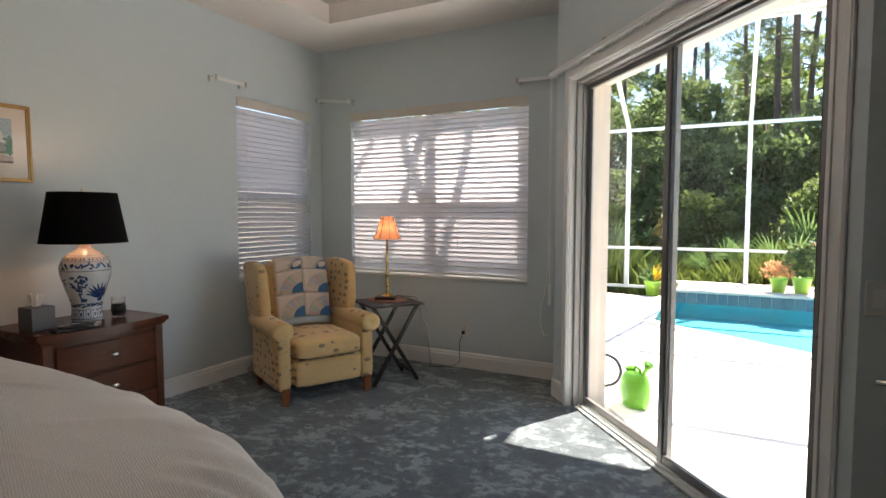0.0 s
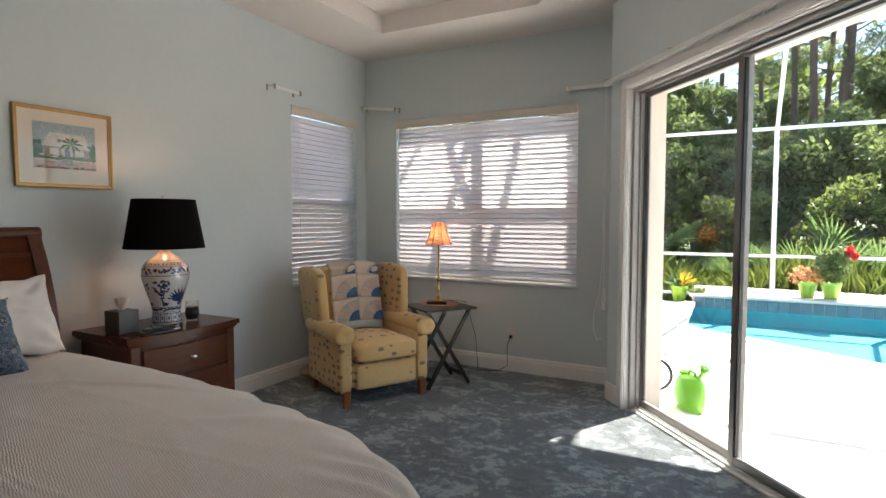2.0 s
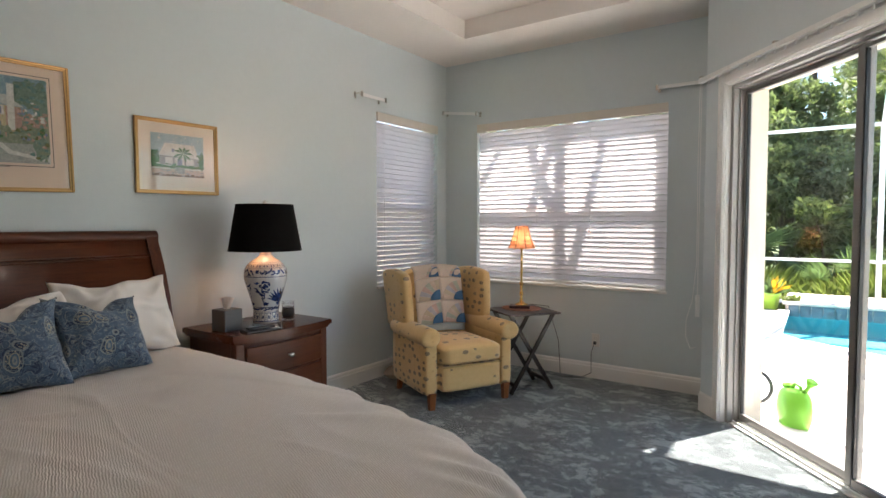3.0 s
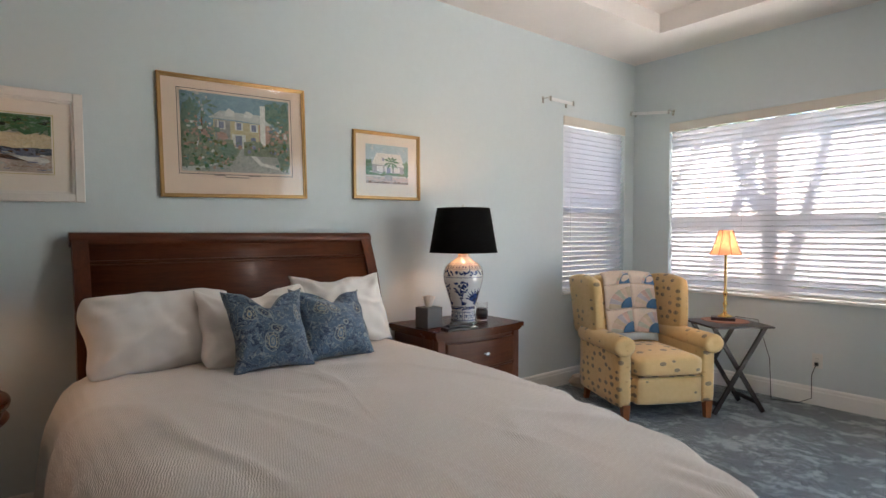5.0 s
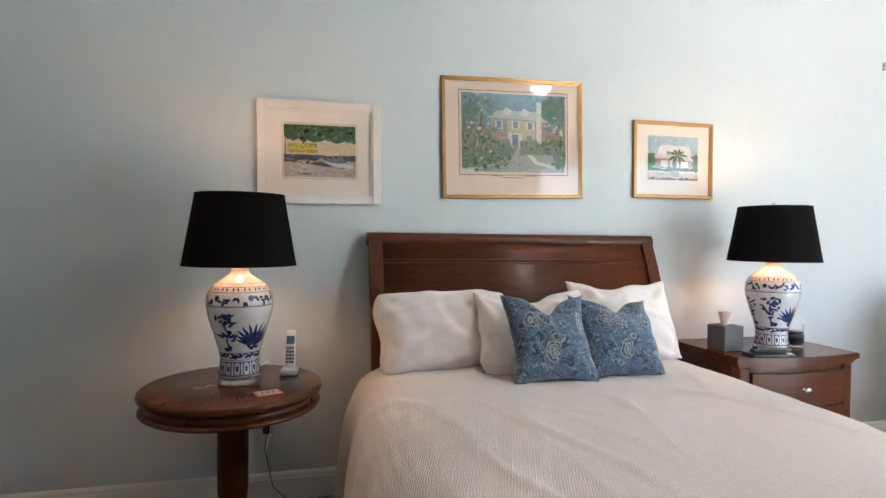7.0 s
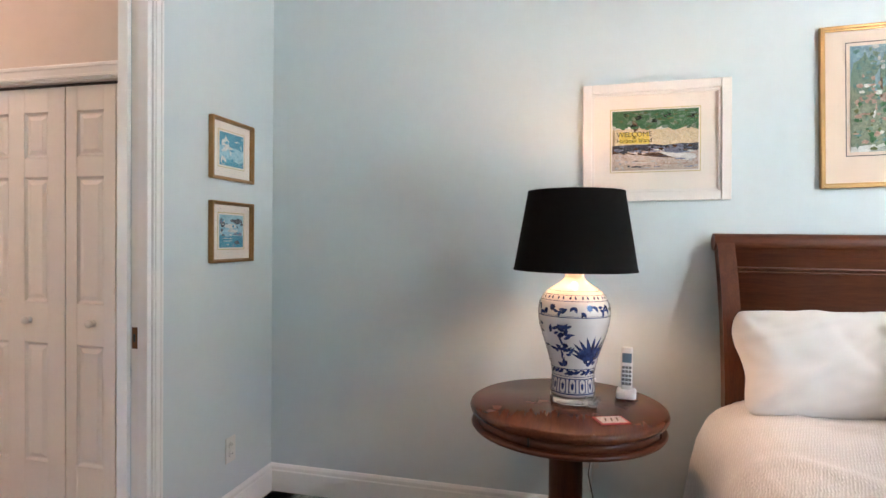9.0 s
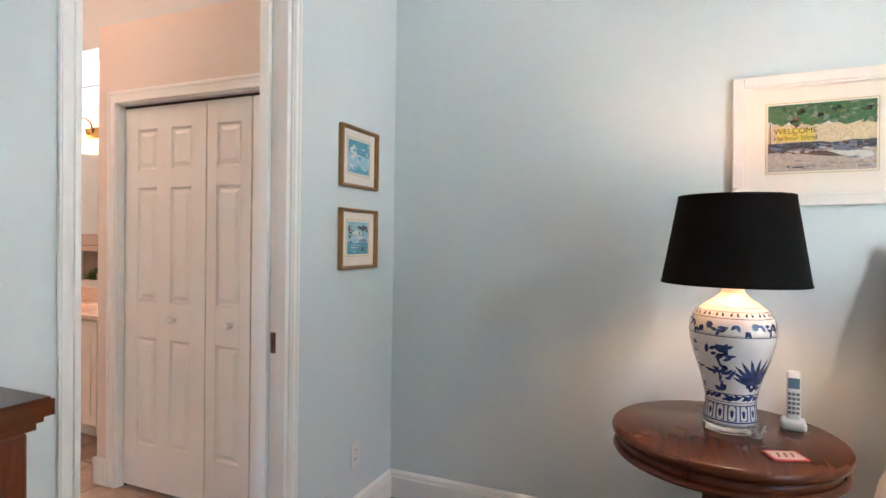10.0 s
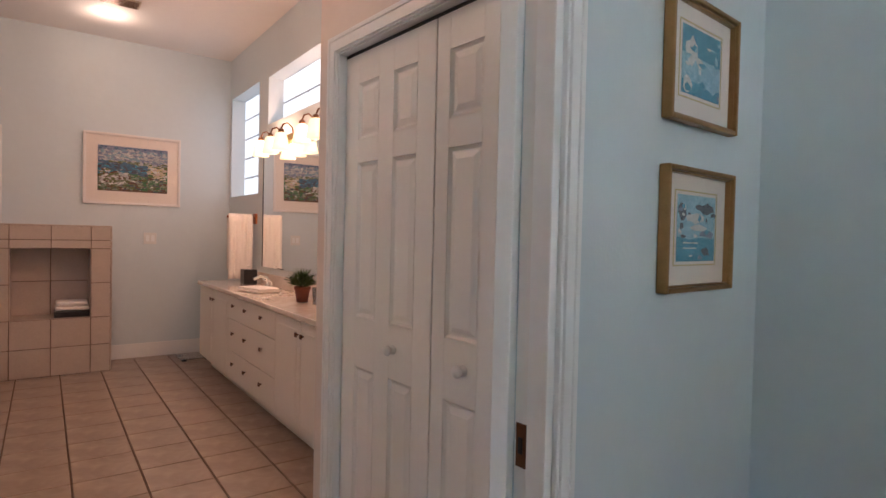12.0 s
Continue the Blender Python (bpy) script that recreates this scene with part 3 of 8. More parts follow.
diag_box(rv, DOOR_B - 0.02, DOOR_B + 0.03, 0.152, 0.29, -0.05, DOOR_TOP)
diag_box(rv, DOOR_A + 0.02, DOOR_B - 0.02, 0.152, 0.29, DOOR_TOP - 0.03, DOOR_TOP)
setting("stucco_reveal", rv, plain("cream_stucco", (0.74, 0.64, 0.55), 0.85, var=0.06, bump=0.4, bscale=160, dist=0.002), "cream stucco reveal outside the sliding door", "wall")

# headrail for vertical blinds, its carriers and the pull cord
hr = thing("blind_headrail", DM, "white vertical-blind headrail with bare carriers over the door", "blind rail")
part("rail", boxed(-0.01, 2.42, -0.062, -0.022, 2.402, 2.432, bevel=0.004), M["alu"], hr)
for i in range(26):
    s = 0.10 + i * 0.085
    b = bmesh.new()
    box(b, s - 0.006, s + 0.006, -0.046, -0.038, 2.376, 2.401, 0.002)
    part("carrier", b, M["white_plastic"], hr)
for s in (0.02, 0.8, 1.6, 2.3):
    part("bracket", boxed(s - 0.012, s + 0.012, -0.064, -0.0, 2.433, 2.445, bevel=0.001), M["nickel"], hr)
cord = thing("pull_cord", DM, "long white looped blind cord with a plastic tensioner", "cord")
pts = [(0.0, -0.05, 2.39), (-0.005, -0.052, 1.8), (0.0, -0.05, 1.1), (-0.03, -0.06, 0.82), (-0.095, -0.07, 0.66), (-0.10, -0.07, 0.53), (-0.05, -0.06, 0.45), (0.0, -0.05, 0.47)]
part("cord", tube(bmesh.new(), pts, 0.003, 6), M["white_plastic"], cord, smooth=True)
part("cord", tube(bmesh.new(), [(0.022, -0.05, 2.39), (0.02, -0.05, 1.5), (0.02, -0.05, 0.86)], 0.003, 6), M["white_plastic"], cord)
part("tensioner", boxed(0.008, 0.034, -0.062, -0.038, 0.70, 0.86, bevel=0.004), M["white_plastic"], cord)


def wall_plate(m, label, kind, wide=1):
    t = thing("wall_switch" if kind == "switch" else "wall_outlet", m, label, "switch" if kind == "switch" else "outlet")
    w = 0.036 + 0.023 * (wide - 1)
    part("plate", boxed(-w, w, -0.006, -0.0005, -0.058, 0.058, bevel=0.003), M["plate"], t)
    for i in range(wide):
        x = (i - (wide - 1) / 2) * 0.046
        if kind == "switch":
            part("rocker", boxed(x - 0.016, x + 0.016, -0.010, -0.006, -0.032, 0.032, bevel=0.002), M["white_plastic"], t)
        else:
            for z in (-0.02, 0.02):
                sock = bmesh.new()
                lathe(sock, [(0.016, 0), (0.016, 0.003), (0.013, 0.0035)], 16)
                bmesh.ops.rotate(sock, matrix=Matrix.Rotation(radians(90), 3, "X"), verts=sock.verts[:])
                bmesh.ops.translate(sock, vec=(x, -0.006, z), verts=sock.verts[:])
                s = part("socket", sock, M["plate"], t)
                sl = bmesh.new()
                for dx in (-0.006, 0.006):
                    box(sl, x + dx - 0.001, x + dx + 0.001, -0.0102, -0.0096, z - 0.003, z + 0.006)
                part("slot", sl, M["black"], s)
    return t


out1 = wall_plate(Matrix.Translation((-2.322, NORTH, 0.345)), "almond wall outlet with a plugged-in lamp cord", "outlet")
part("plug", boxed(-0.012, 0.012, -0.034, -0.0105, -0.036, -0.008, bevel=0.003), M["black"], out1, "black plug")
wall_plate(Matrix.Translation((-3.60, SOUTH, 0.335)) @ pose(0, 0, 0, 0, 0, 180), "almond wall outlet near the room corner", "outlet")
out2 = wall_plate(Matrix.Translation((WEST, -1.03, 0.345)) @ pose(0, 0, 0, 0, 0, 90), "almond wall outlet with a black adapter under the round table", "outlet")
part("adapter", boxed(-0.022, 0.022, -0.045, -0.0105, 0.0, 0.045, bevel=0.004), M["black"], out2, "black plug-in adapter")
part("plug", boxed(-0.012, 0.012, -0.030, -0.0105, -0.036, -0.008, bevel=0.003), M["white_plastic"], out2)
wall_plate(Matrix.Translation((0.229, NICHE_Y, 1.11)), "dim wall switch plate past the sliding door", "switch", 1)

# door on the shaded short wall
dr = tagged(thing("door_alcove", Matrix.Translation((0.24, NICHE_Y, 0)), "white door in shade with a metal lever", "door"), kind="structure")
part("door_leaf", boxed(0.06, 0.86, -0.012, -0.001, 0.01, 2.04, bevel=0.003), M["door_white"], dr)
lv = bmesh.new()
tube(lv, [(0.0, -0.012, 0.85), (0.0, -0.055, 0.85), (-0.02, -0.062, 0.85), (-0.12, -0.062, 0.85)], 0.010, 10)
bmesh.ops.translate(lv, vec=(0.10, 0, 0), verts=lv.verts[:])
part("door_handle", lv, M["nickel"], dr, "satin metal lever", smooth=True)

# ---- lamps ----
VASE = [(0.078, 0.026), (0.081, 0.04), (0.077, 0.07), (0.076, 0.10), (0.080, 0.125), (0.092, 0.17), (0.106, 0.215), (0.120, 0.26), (0.1295, 0.30), (0.131, 0.33), (0.126, 0.36), (0.112, 0.388), (0.085, 0.412), (0.058, 0.428), (0.042, 0.440), (0.034, 0.452), (0.034, 0.464)]


def vase_r(z):
    for (r0, z0), (r1, z1) in zip(VASE, VASE[1:]):
        if z0 <= z <= z1:
            return r0 + (r1 - r0) * (z - z0) / (z1 - z0)
    return VASE[-1][0]


def porcelain():
    n = Nodes("white_porcelain_glaze")
    v = n.coords()
    col = n.ramp(n.noise(v, 12), [(0.3, (0.58, 0.59, 0.60)), (0.7, (0.66, 0.67, 0.68))])
    return n.done(col, 0.12, Coat_Weight=0.6, Coat_Roughness=0.04)


M["porcelain"] = porcelain()
blue = Nodes("cobalt_brushwork")
bcol = blue.ramp(blue.noise(blue.coords(), 55, 4), [(0.3, (0.006, 0.012, 0.055)), (0.72, (0.045, 0.085, 0.26))])
M["cobalt"] = blue.done(bcol, 0.15, Coat_Weight=0.5)
M["shade"] = plain("black_lamp_linen", (0.004, 0.0032, 0.003), 0.95, var=0.3, scale=60, bump=0.3, bscale=500)
M["shade"].node_tree.nodes["Principled BSDF"].inputs["Specular IOR Level"].default_value = 0.15
M["shade_in"] = plain("gold_shade_lining", (0.42, 0.30, 0.18), 0.6)
M["bulb"] = glow("warm_bulb", (1.0, 0.62, 0.34), 5.0)
M["acrylic"] = Nodes("clear_acrylic").done((0.95, 0.95, 0.95), 0.03, Transmission_Weight=0.9, IOR=1.45)


def on_vase(bm, poly, a0, z0):
    """A brushed shape laid on the vase: points are (metres round, metres up) from angle a0 and height z0."""
    vs = []
    for u, w in poly:
        z = z0 + w
        r = vase_r(z) + 0.0008
        a = a0 + u / max(vase_r(z0), 0.06)
        vs.append(bm.verts.new((r * math.cos(a), r * math.sin(a), z)))
    try:
        bm.faces.new(vs)
    except ValueError:
        pass


def stroke(bm, a0, z0, u0, w0, ang, L, wd):
    """A leaf-shaped brush stroke."""
    L, wd = L * 1.25, wd * 1.35
    c, s = math.cos(ang), math.sin(ang)
    left, right = [], []
    for i in range(6):
        t = i / 5
        k = wd * math.sin(math.pi * min(1, 0.06 + t * 0.94)) ** 0.8 * (1.15 - 0.5 * t)
        bend = 0.22 * L * t * t * (-1 if c > 0 else 1) * abs(c)
        left.append((u0 + c * L * t - s * k, w0 + s * L * t + c * k + bend * -abs(c) * (1 if c > 0 else -1) * 1.0))
        right.append((u0 + c * L * t + s * k, w0 + s * L * t - c * k + bend * -abs(c) * (1 if c > 0 else -1) * 1.0))
    for i in range(5):
        on_vase(bm, [left[i], left[i + 1], right[i + 1], right[i]], a0, z0)


def band(bm, z0, z1):
    n = 48
    for i in range(n):
        a, b = 2 * math.pi * i / n, 2 * math.pi * (i + 1) / n
        q = []
        for aa, z in ((a, z0), (b, z0), (b, z1), (a, z1)):
            r = vase_r(z) + 0.0007
            q.append(bm.verts.new((r * math.cos(aa), r * math.sin(aa), z)))
        bm.faces.new(q)


def vase_art():
    rng = random.Random(5)
    bm = bmesh.new()
    for z0, z1 in ((0.036, 0.041), (0.090, 0.0935), (0.099, 0.101), (0.126, 0.129), (0.316, 0.319), (0.3215, 0.3225), (0.372, 0.374), (0.392, 0.3935), (0.405, 0.406)):
        band(bm, z0, z1)
    for i in range(14):                                    # lappet panels at the foot
        a = 2 * math.pi * i / 14
        for u0, u1, w0, w1 in ((-0.014, -0.010, 0.0, 0.044), (0.010, 0.014, 0.0, 0.044), (-0.014, 0.014, 0.042, 0.046), (-0.014, 0.014, 0.0, 0.004)):
            on_vase(bm, [(u0, w0), (u1, w0), (u1, w1), (u0, w1)], a, 0.043)
        stroke(bm, a, 0.043, 0, 0.010, math.pi / 2, 0.022, 0.004)
        stroke(bm, a, 0.043, 0, 0.024, math.pi * 0.2, 0.007, 0.0025)
        stroke(bm, a, 0.043, 0, 0.024, math.pi * 0.8, 0.007, 0.0025)
    for i in range(26):                                    # wave band
        a = 2 * math.pi * (i + rng.uniform(-0.2, 0.2)) / 26
        stroke(bm, a, 0.102, -0.010, 0.004 + rng.uniform(0, 0.006), rng.uniform(0.1, 0.7), 0.024, 0.004)
        stroke(bm, a, 0.102, 0.010, 0.016, rng.uniform(2.6, 3.4), 0.018, 0.003)
    for i in range(30):                                    # scrolling flower band on the shoulder
        a = 2 * math.pi * i / 30
        w = 0.018 + 0.010 * math.sin(i * 2.1)
        if i % 5 == 0:
            for k in range(8):
                stroke(bm, a, 0.328, 0, 0.022, k * math.pi / 4, 0.011, 0.0034)
        else:
            for k in range(3):
                stroke(bm, a, 0.328, rng.uniform(-0.008, 0.008), w, rng.uniform(0, 6.28), 0.018, 0.0045)
    for i in range(34):
        a = 2 * math.pi * i / 34
        stroke(bm, a, 0.376, 0, 0.003, 1.2 + 0.7 * (i % 2), 0.010, 0.003)
    for i in range(6):                                     # plants round the body
        a = 2 * math.pi * i / 6 + 0.25
        if i % 3 == 0:                                     # spiky agave
            for k in range(11):
                g = math.pi * (0.06 + 0.88 * k / 10)
                stroke(bm, a, 0.15, 0, 0.012, g, 0.050 + 0.022 * math.sin(g), 0.0055)
            for k in range(6):
                stroke(bm, a, 0.15, rng.uniform(-0.012, 0.012), -0.010 + 0.003 * k, rng.uniform(0, 3.1), 0.016, 0.006)
        else:                                              # blossom tree
            sgn = 1 if i % 3 == 1 else -1
            for k in range(9):
                stroke(bm, a, 0.15, sgn * 0.004 * math.sin(k), -0.012 + 0.013 * k, math.pi / 2 + sgn * 0.3 * math.sin(k * 1.7), 0.018, 0.0028)
            for k in range(26):
                w = 0.030 + 0.105 * rng.random()
                stroke(bm, a, 0.15, rng.uniform(-0.030, 0.030) * (0.6 + w * 4), w, rng.uniform(-0.5, 3.6), rng.uniform(0.012, 0.026), 0.0042)
            for k in range(5):
                stroke(bm, a, 0.15, rng.uniform(-0.016, 0.016), -0.010, rng.uniform(0.2, 2.9), 0.018, 0.006)
    return bm


def table_lamp(m):
    """Blue and white ginger-jar lamp with a black drum shade, lit."""
    t = thing("table_lamp", m, "blue-and-white porcelain jar lamp with black drum shade, lit", "table lamp", "pair of porcelain lamps")
    part("base", lathe(bmesh.new(), [(0.086, 0.0), (0.088, 0.003), (0.088, 0.020), (0.084, 0.0245)], 8), M["acrylic"], t, "clear faceted acrylic base")
    prof = []
    for i in range(45):
        z = 0.026 + (0.464 - 0.026) * i / 44
        prof.append((vase_r(z), z))
    jar = part("jar", lathe(bmesh.new(), prof, 48), M["porcelain"], t, "white glazed porcelain jar", smooth=True)
    art = part("painted_pattern", vase_art(), M["cobalt"], jar, "cobalt blue painted plants and bands")
    part("neck", lathe(bmesh.new(), [(0.030, 0.465), (0.036, 0.470), (0.022, 0.478), (0.012, 0.485), (0.012, 0.53), (0.018, 0.535), (0.018, 0.565)], 24), M["brass"], t, smooth=True)
    bulb = part("bulb", lathe(bmesh.new(), [(0.004, 0.567), (0.014, 0.572), (0.028, 0.600), (0.030, 0.618), (0.022, 0.640), (0.003, 0.650)], 20), M["bulb"], t, "glowing warm bulb", smooth=True)
    bulb.visible_shadow = False
    sh = bmesh.new()
    lathe(sh, [(0.222, 0.477), (0.1735, 0.762)], 56)
    bmesh.ops.delete(sh, geom=[f for f in sh.faces if len(f.verts) > 4], context="FACES_ONLY")
    s = part("shade", sh, M["shade"], t, "black linen drum shade", smooth=True)
    li = bmesh.new()
    lathe(li, [(0.2205, 0.4775), (0.1720, 0.7615)], 56)
    bmesh.ops.delete(li, geom=[f for f in li.faces if len(f.verts) > 4], context="FACES_ONLY")
    part("lining", li, M["shade_in"], s, "gold-toned inner lining", smooth=True)
    for r, z in ((0.222, 0.478), (0.1735, 0.761)):
        rim = lathe(bmesh.new(), [(r - 0.0016, z - 0.003), (r + 0.0012, z - 0.003), (r + 0.0012, z + 0.003), (r - 0.0016, z + 0.003)], 56)
        bmesh.ops.delete(rim, geom=[f for f in rim.faces if len(f.verts) > 4], context="FACES_ONLY")
        part("rim", rim, M["shade"], s)
    hp = bmesh.new()
    for k in range(3):
        a = 2 * math.pi * k / 3
        tube(hp, [(0.004 * math.cos(a), 0.004 * math.sin(a), 0.752), (0.172 * math.cos(a), 0.172 * math.sin(a), 0.757)], 0.0016, 6)
    for sg in (-1, 1):
        tube(hp, [(0.018 * sg, 0, 0.54), (0.05 * sg, 0, 0.60), (0.05 * sg, 0, 0.69), (0.004 * sg, 0, 0.755)], 0.0018, 6)
    part("harp", hp, M["brass"], t)
    part("finial", lathe(bmesh.new(), [(0.006, 0.753), (0.012, 0.760), (0.007, 0.766), (0.013, 0.776), (0.013, 0.782), (0.004, 0.79)], 16), M["porcelain"], t, "small pale finial", smooth=True)
    return t


l1 = table_lamp(Matrix.Translation((-3.53, 1.565, 0.7405)))
l2 = copy_thing(l1, Matrix.Translation((-3.475, -1.110, 0.7225)) @ pose(0, 0, 0, 0, 0, 205))
for p, e in (((-3.53, 1.565, 0.74 + 0.665), 0.38), ((-3.475, -1.110, 0.72 + 0.665), 0.16)):
    lamp("lamp_light", "POINT", Matrix.Translation(p), e, (1.0, 0.53, 0.31), 0.03)

# ---- bed ----
def add_noise(bm, amp, scale, normal=True, seed=0.0, keep=None):
    bm.normal_update()
    for v in bm.verts:
        k = amp * noise.noise((v.co + Vector((seed, seed, seed))) * scale)
        if keep:
            k *= keep(v.co)
        v.co += v.normal * k if normal else Vector((0, 0, k))


bed = thing("bed", Matrix.Translation((0, 0, 0)), "queen bed with dark cherry sleigh headboard", "bed")
HB0, HB1 = -0.545, 1.06
# profile of the headboard: metres off the wall, height
HPROF = [(0.270, 0.0), (0.270, 0.35), (0.268, 0.60), (0.256, 0.75), (0.240, 0.85), (0.214, 0.97), (0.178, 1.09), (0.148, 1.17), (0.112, 1.25), (0.080, 1.318)]


def sweep_y(bm, prof, thick, y0, y1):
    """A curved board: profile in x and z, thick off its back, from y0 to y1."""
    fr, bk = [], []
    for i, (x, z) in enumerate(prof):
        fr.append((WEST + x, z))
        bk.append((WEST + x - thick, z))
    loop = fr + bk[::-1]
    A = [bm.verts.new((x, y0, z)) for x, z in loop]
    B = [bm.verts.new((x, y1, z)) for x, z in loop]
    n = len(loop)
    for i in range(n):
        bm.faces.new((A[i], A[(i + 1) % n], B[(i + 1) % n], B[i]))
    h = n // 2
    for i in range(h - 1):
        bm.faces.new((A[i + 1], A[i], A[n - 1 - i], A[n - 2 - i]))
        bm.faces.new((B[i], B[i + 1], B[n - 2 - i], B[n - 1 - i]))
    bmesh.ops.recalc_face_normals(bm, faces=bm.faces[:])
    return bm


def finer(prof, n=6):
    out = []
    for (x0, z0), (x1, z1) in zip(prof, prof[1:]):
        out += [(x0 + (x1 - x0) * i / n, z0 + (z1 - z0) * i / n) for i in range(n)]
    return out + [prof[-1]]


hbd = part("headboard", sweep_y(bmesh.new(), [(x - 0.018, z) for x, z in HPROF], 0.022, HB0 + 0.05, HB1 - 0.05), M["cherry"], bed, "curved cherry sleigh headboard", smooth=True)
for y0, y1 in ((HB0, HB0 + 0.066), (HB1 - 0.066, HB1)):
    p = smooth_by_angle(part("post", sweep_y(bmesh.new(), HPROF, 0.062, y0, y1), M["cherry_v"], hbd))
roll = bmesh.new()
ring = [(0.036 * math.cos(a), 0.036 * math.sin(a)) for a in [math.pi * 2 * i / 20 for i in range(20)]]
A = [roll.verts.new((WEST + 0.050 + x, HB0 - 0.008, 1.308 + z)) for x, z in ring]
B = [roll.verts.new((WEST + 0.050 + x, HB1 + 0.008, 1.308 + z)) for x, z in ring]
for i in range(20):
    roll.faces.new((A[i], A[(i + 1) % 20], B[(i + 1) % 20], B[i]))
roll.faces.new(A[::-1])
roll.faces.new(B)
bmesh.ops.recalc_face_normals(roll, faces=roll.faces[:])
smooth_by_angle(part("top_roll", roll, M["cherry"], hbd))
for z, x in ((1.205, 0.135), (1.19, 0.141)):
    part("moulding", tube(bmesh.new(), [(WEST + x - 0.016, HB0 + 0.066, z), (WEST + x - 0.016, HB1 - 0.066, z)], 0.006 if z > 1.2 else 0.0035, 8), M["cherry"], hbd)
part("side_rail", boxed(-3.72, -1.62, -0.50, -0.46, 0.16, 0.34, bevel=0.005), M["cherry_x"], bed)
part("side_rail", boxed(-3.72, -1.62, 0.94, 0.98, 0.16, 0.34, bevel=0.005), M["cherry_x"], bed)
part("footboard", boxed(-1.66, -1.60, -0.52, 1.0, 0.0, 0.40, bevel=0.01), M["cherry"], bed)
mattress = tagged(part("mattress", boxed(-3.672, -1.68, -0.44, 0.92, 0.16, 0.585, bevel=0.05, seg=3), M["linen"]), "white mattress hidden under the bedspread", "mattress")

# bedspread: a draped sheet over the mattress
CX, CY, HA, HB_ = -2.585, 0.215, 1.46, 0.91
spread = bmesh.new()
NA = 320
prof = [(0.0, 0.645), (0.2, 0.645), (0.4, 0.646), (0.55, 0.645), (0.66, 0.643), (0.74, 0.638), (0.80, 0.630), (0.85, 0.616), (0.89, 0.596), (0.925, 0.566), (0.952, 0.528), (0.972, 0.48), (0.985, 0.42), (0.993, 0.34), (0.998, 0.25), (1.0, 0.16), (1.0, 0.09)]
fine = []
for (s0, z0), (s1, z1) in zip(prof, prof[1:]):
    n = 10 if s1 <= 0.7 else 4
    fine += [(s0 + (s1 - s0) * i / n, z0 + (z1 - z0) * i / n) for i in range(n)]
fine.append(prof[-1])
rings = []
for s, z in fine[1:]:
    ring = []
    for i in range(NA):
        a = 2 * math.pi * i / NA
        c, sn = math.cos(a), math.sin(a)
        n = 3.4 if c > 0 else 7.0
        k = (abs(c) ** n + abs(sn) ** n) ** (-1 / n)
        drop = max(0.0, min(1.0, (0.635 - z) / 0.45))
        corner = max(0.0, c) * abs(sn) * 2
        fold = 1 + drop * (0.024 * math.sin(a * 31 + 1.3 * math.sin(a * 7)) + 0.020 * math.sin(a * 17 + 2.0) + 0.008 * math.sin(a * 53 + 3 * math.sin(a * 5)))
        x = CX + HA * s * c * k * (1 + (fold - 1) * 0.8)
        y = CY + HB_ * s * sn * k * fold
        x = max(x, -3.672)
        near = max(0.0, min(1.0, (-1.4 - x) / 1.2))
        rise = 0.02 + 0.075 * near * near * (3 - 2 * near)
        wr = 0.010 * noise.noise(Vector((x * 2.1 + y * 1.4, y * 2.6 - x * 0.9, 3.0))) + 0.006 * noise.noise(Vector((x * 6.0 + y * 3.0, y * 5.0 - x * 3.0, 7.0)))
        cr = abs(noise.noise(Vector((x * 1.7 - y * 2.3, x * 0.8 + y * 1.1, 11.0))))
        wr += 0.010 * max(0.0, 0.12 - cr) / 0.12
        for k1, k2, k3, wd, am in ((0.5, 2.0, 17.0, 0.06, 0.005), (0.9, 2.9, 23.0, 0.06, 0.004)):
            cr = abs(noise.noise(Vector((x * k1 + y * 0.35 * k2, y * k2 - x * 0.7 * k1, k3))))
            wr += am * max(0.0, 1 - cr / wd) ** 1.5 * max(0.0, min(1.0, (0.80 - s) / 0.25))
        gathers = math.sin(a * 41 + 1.6 * math.sin(a * 9)) + 0.6 * math.sin(a * 67 + 2.0)
        zz = z + rise * (1 - drop) + wr * (1 - 0.6 * drop) + 0.011 * corner * gathers * max(0.0, min(1.0, (s - 0.72) / 0.15)) * (1 - drop)
        ring.append(spread.verts.new((x, y, zz)))
    rings.append(ring)
c0 = spread.verts.new((CX, CY, rings[0][0].co.z))
for i in range(NA):
    spread.faces.new((c0, rings[0][i], rings[0][(i + 1) % NA]))
for p, q in zip(rings, rings[1:]):
    for i in range(NA):
        spread.faces.new((p[i], q[i], q[(i + 1) % NA], p[(i + 1) % NA]))
bs = part("bedspread", spread, M["spread"], smooth=True)
tagged(bs, "cream rippled matelasse bedspread draped over the bed", "bedspread")


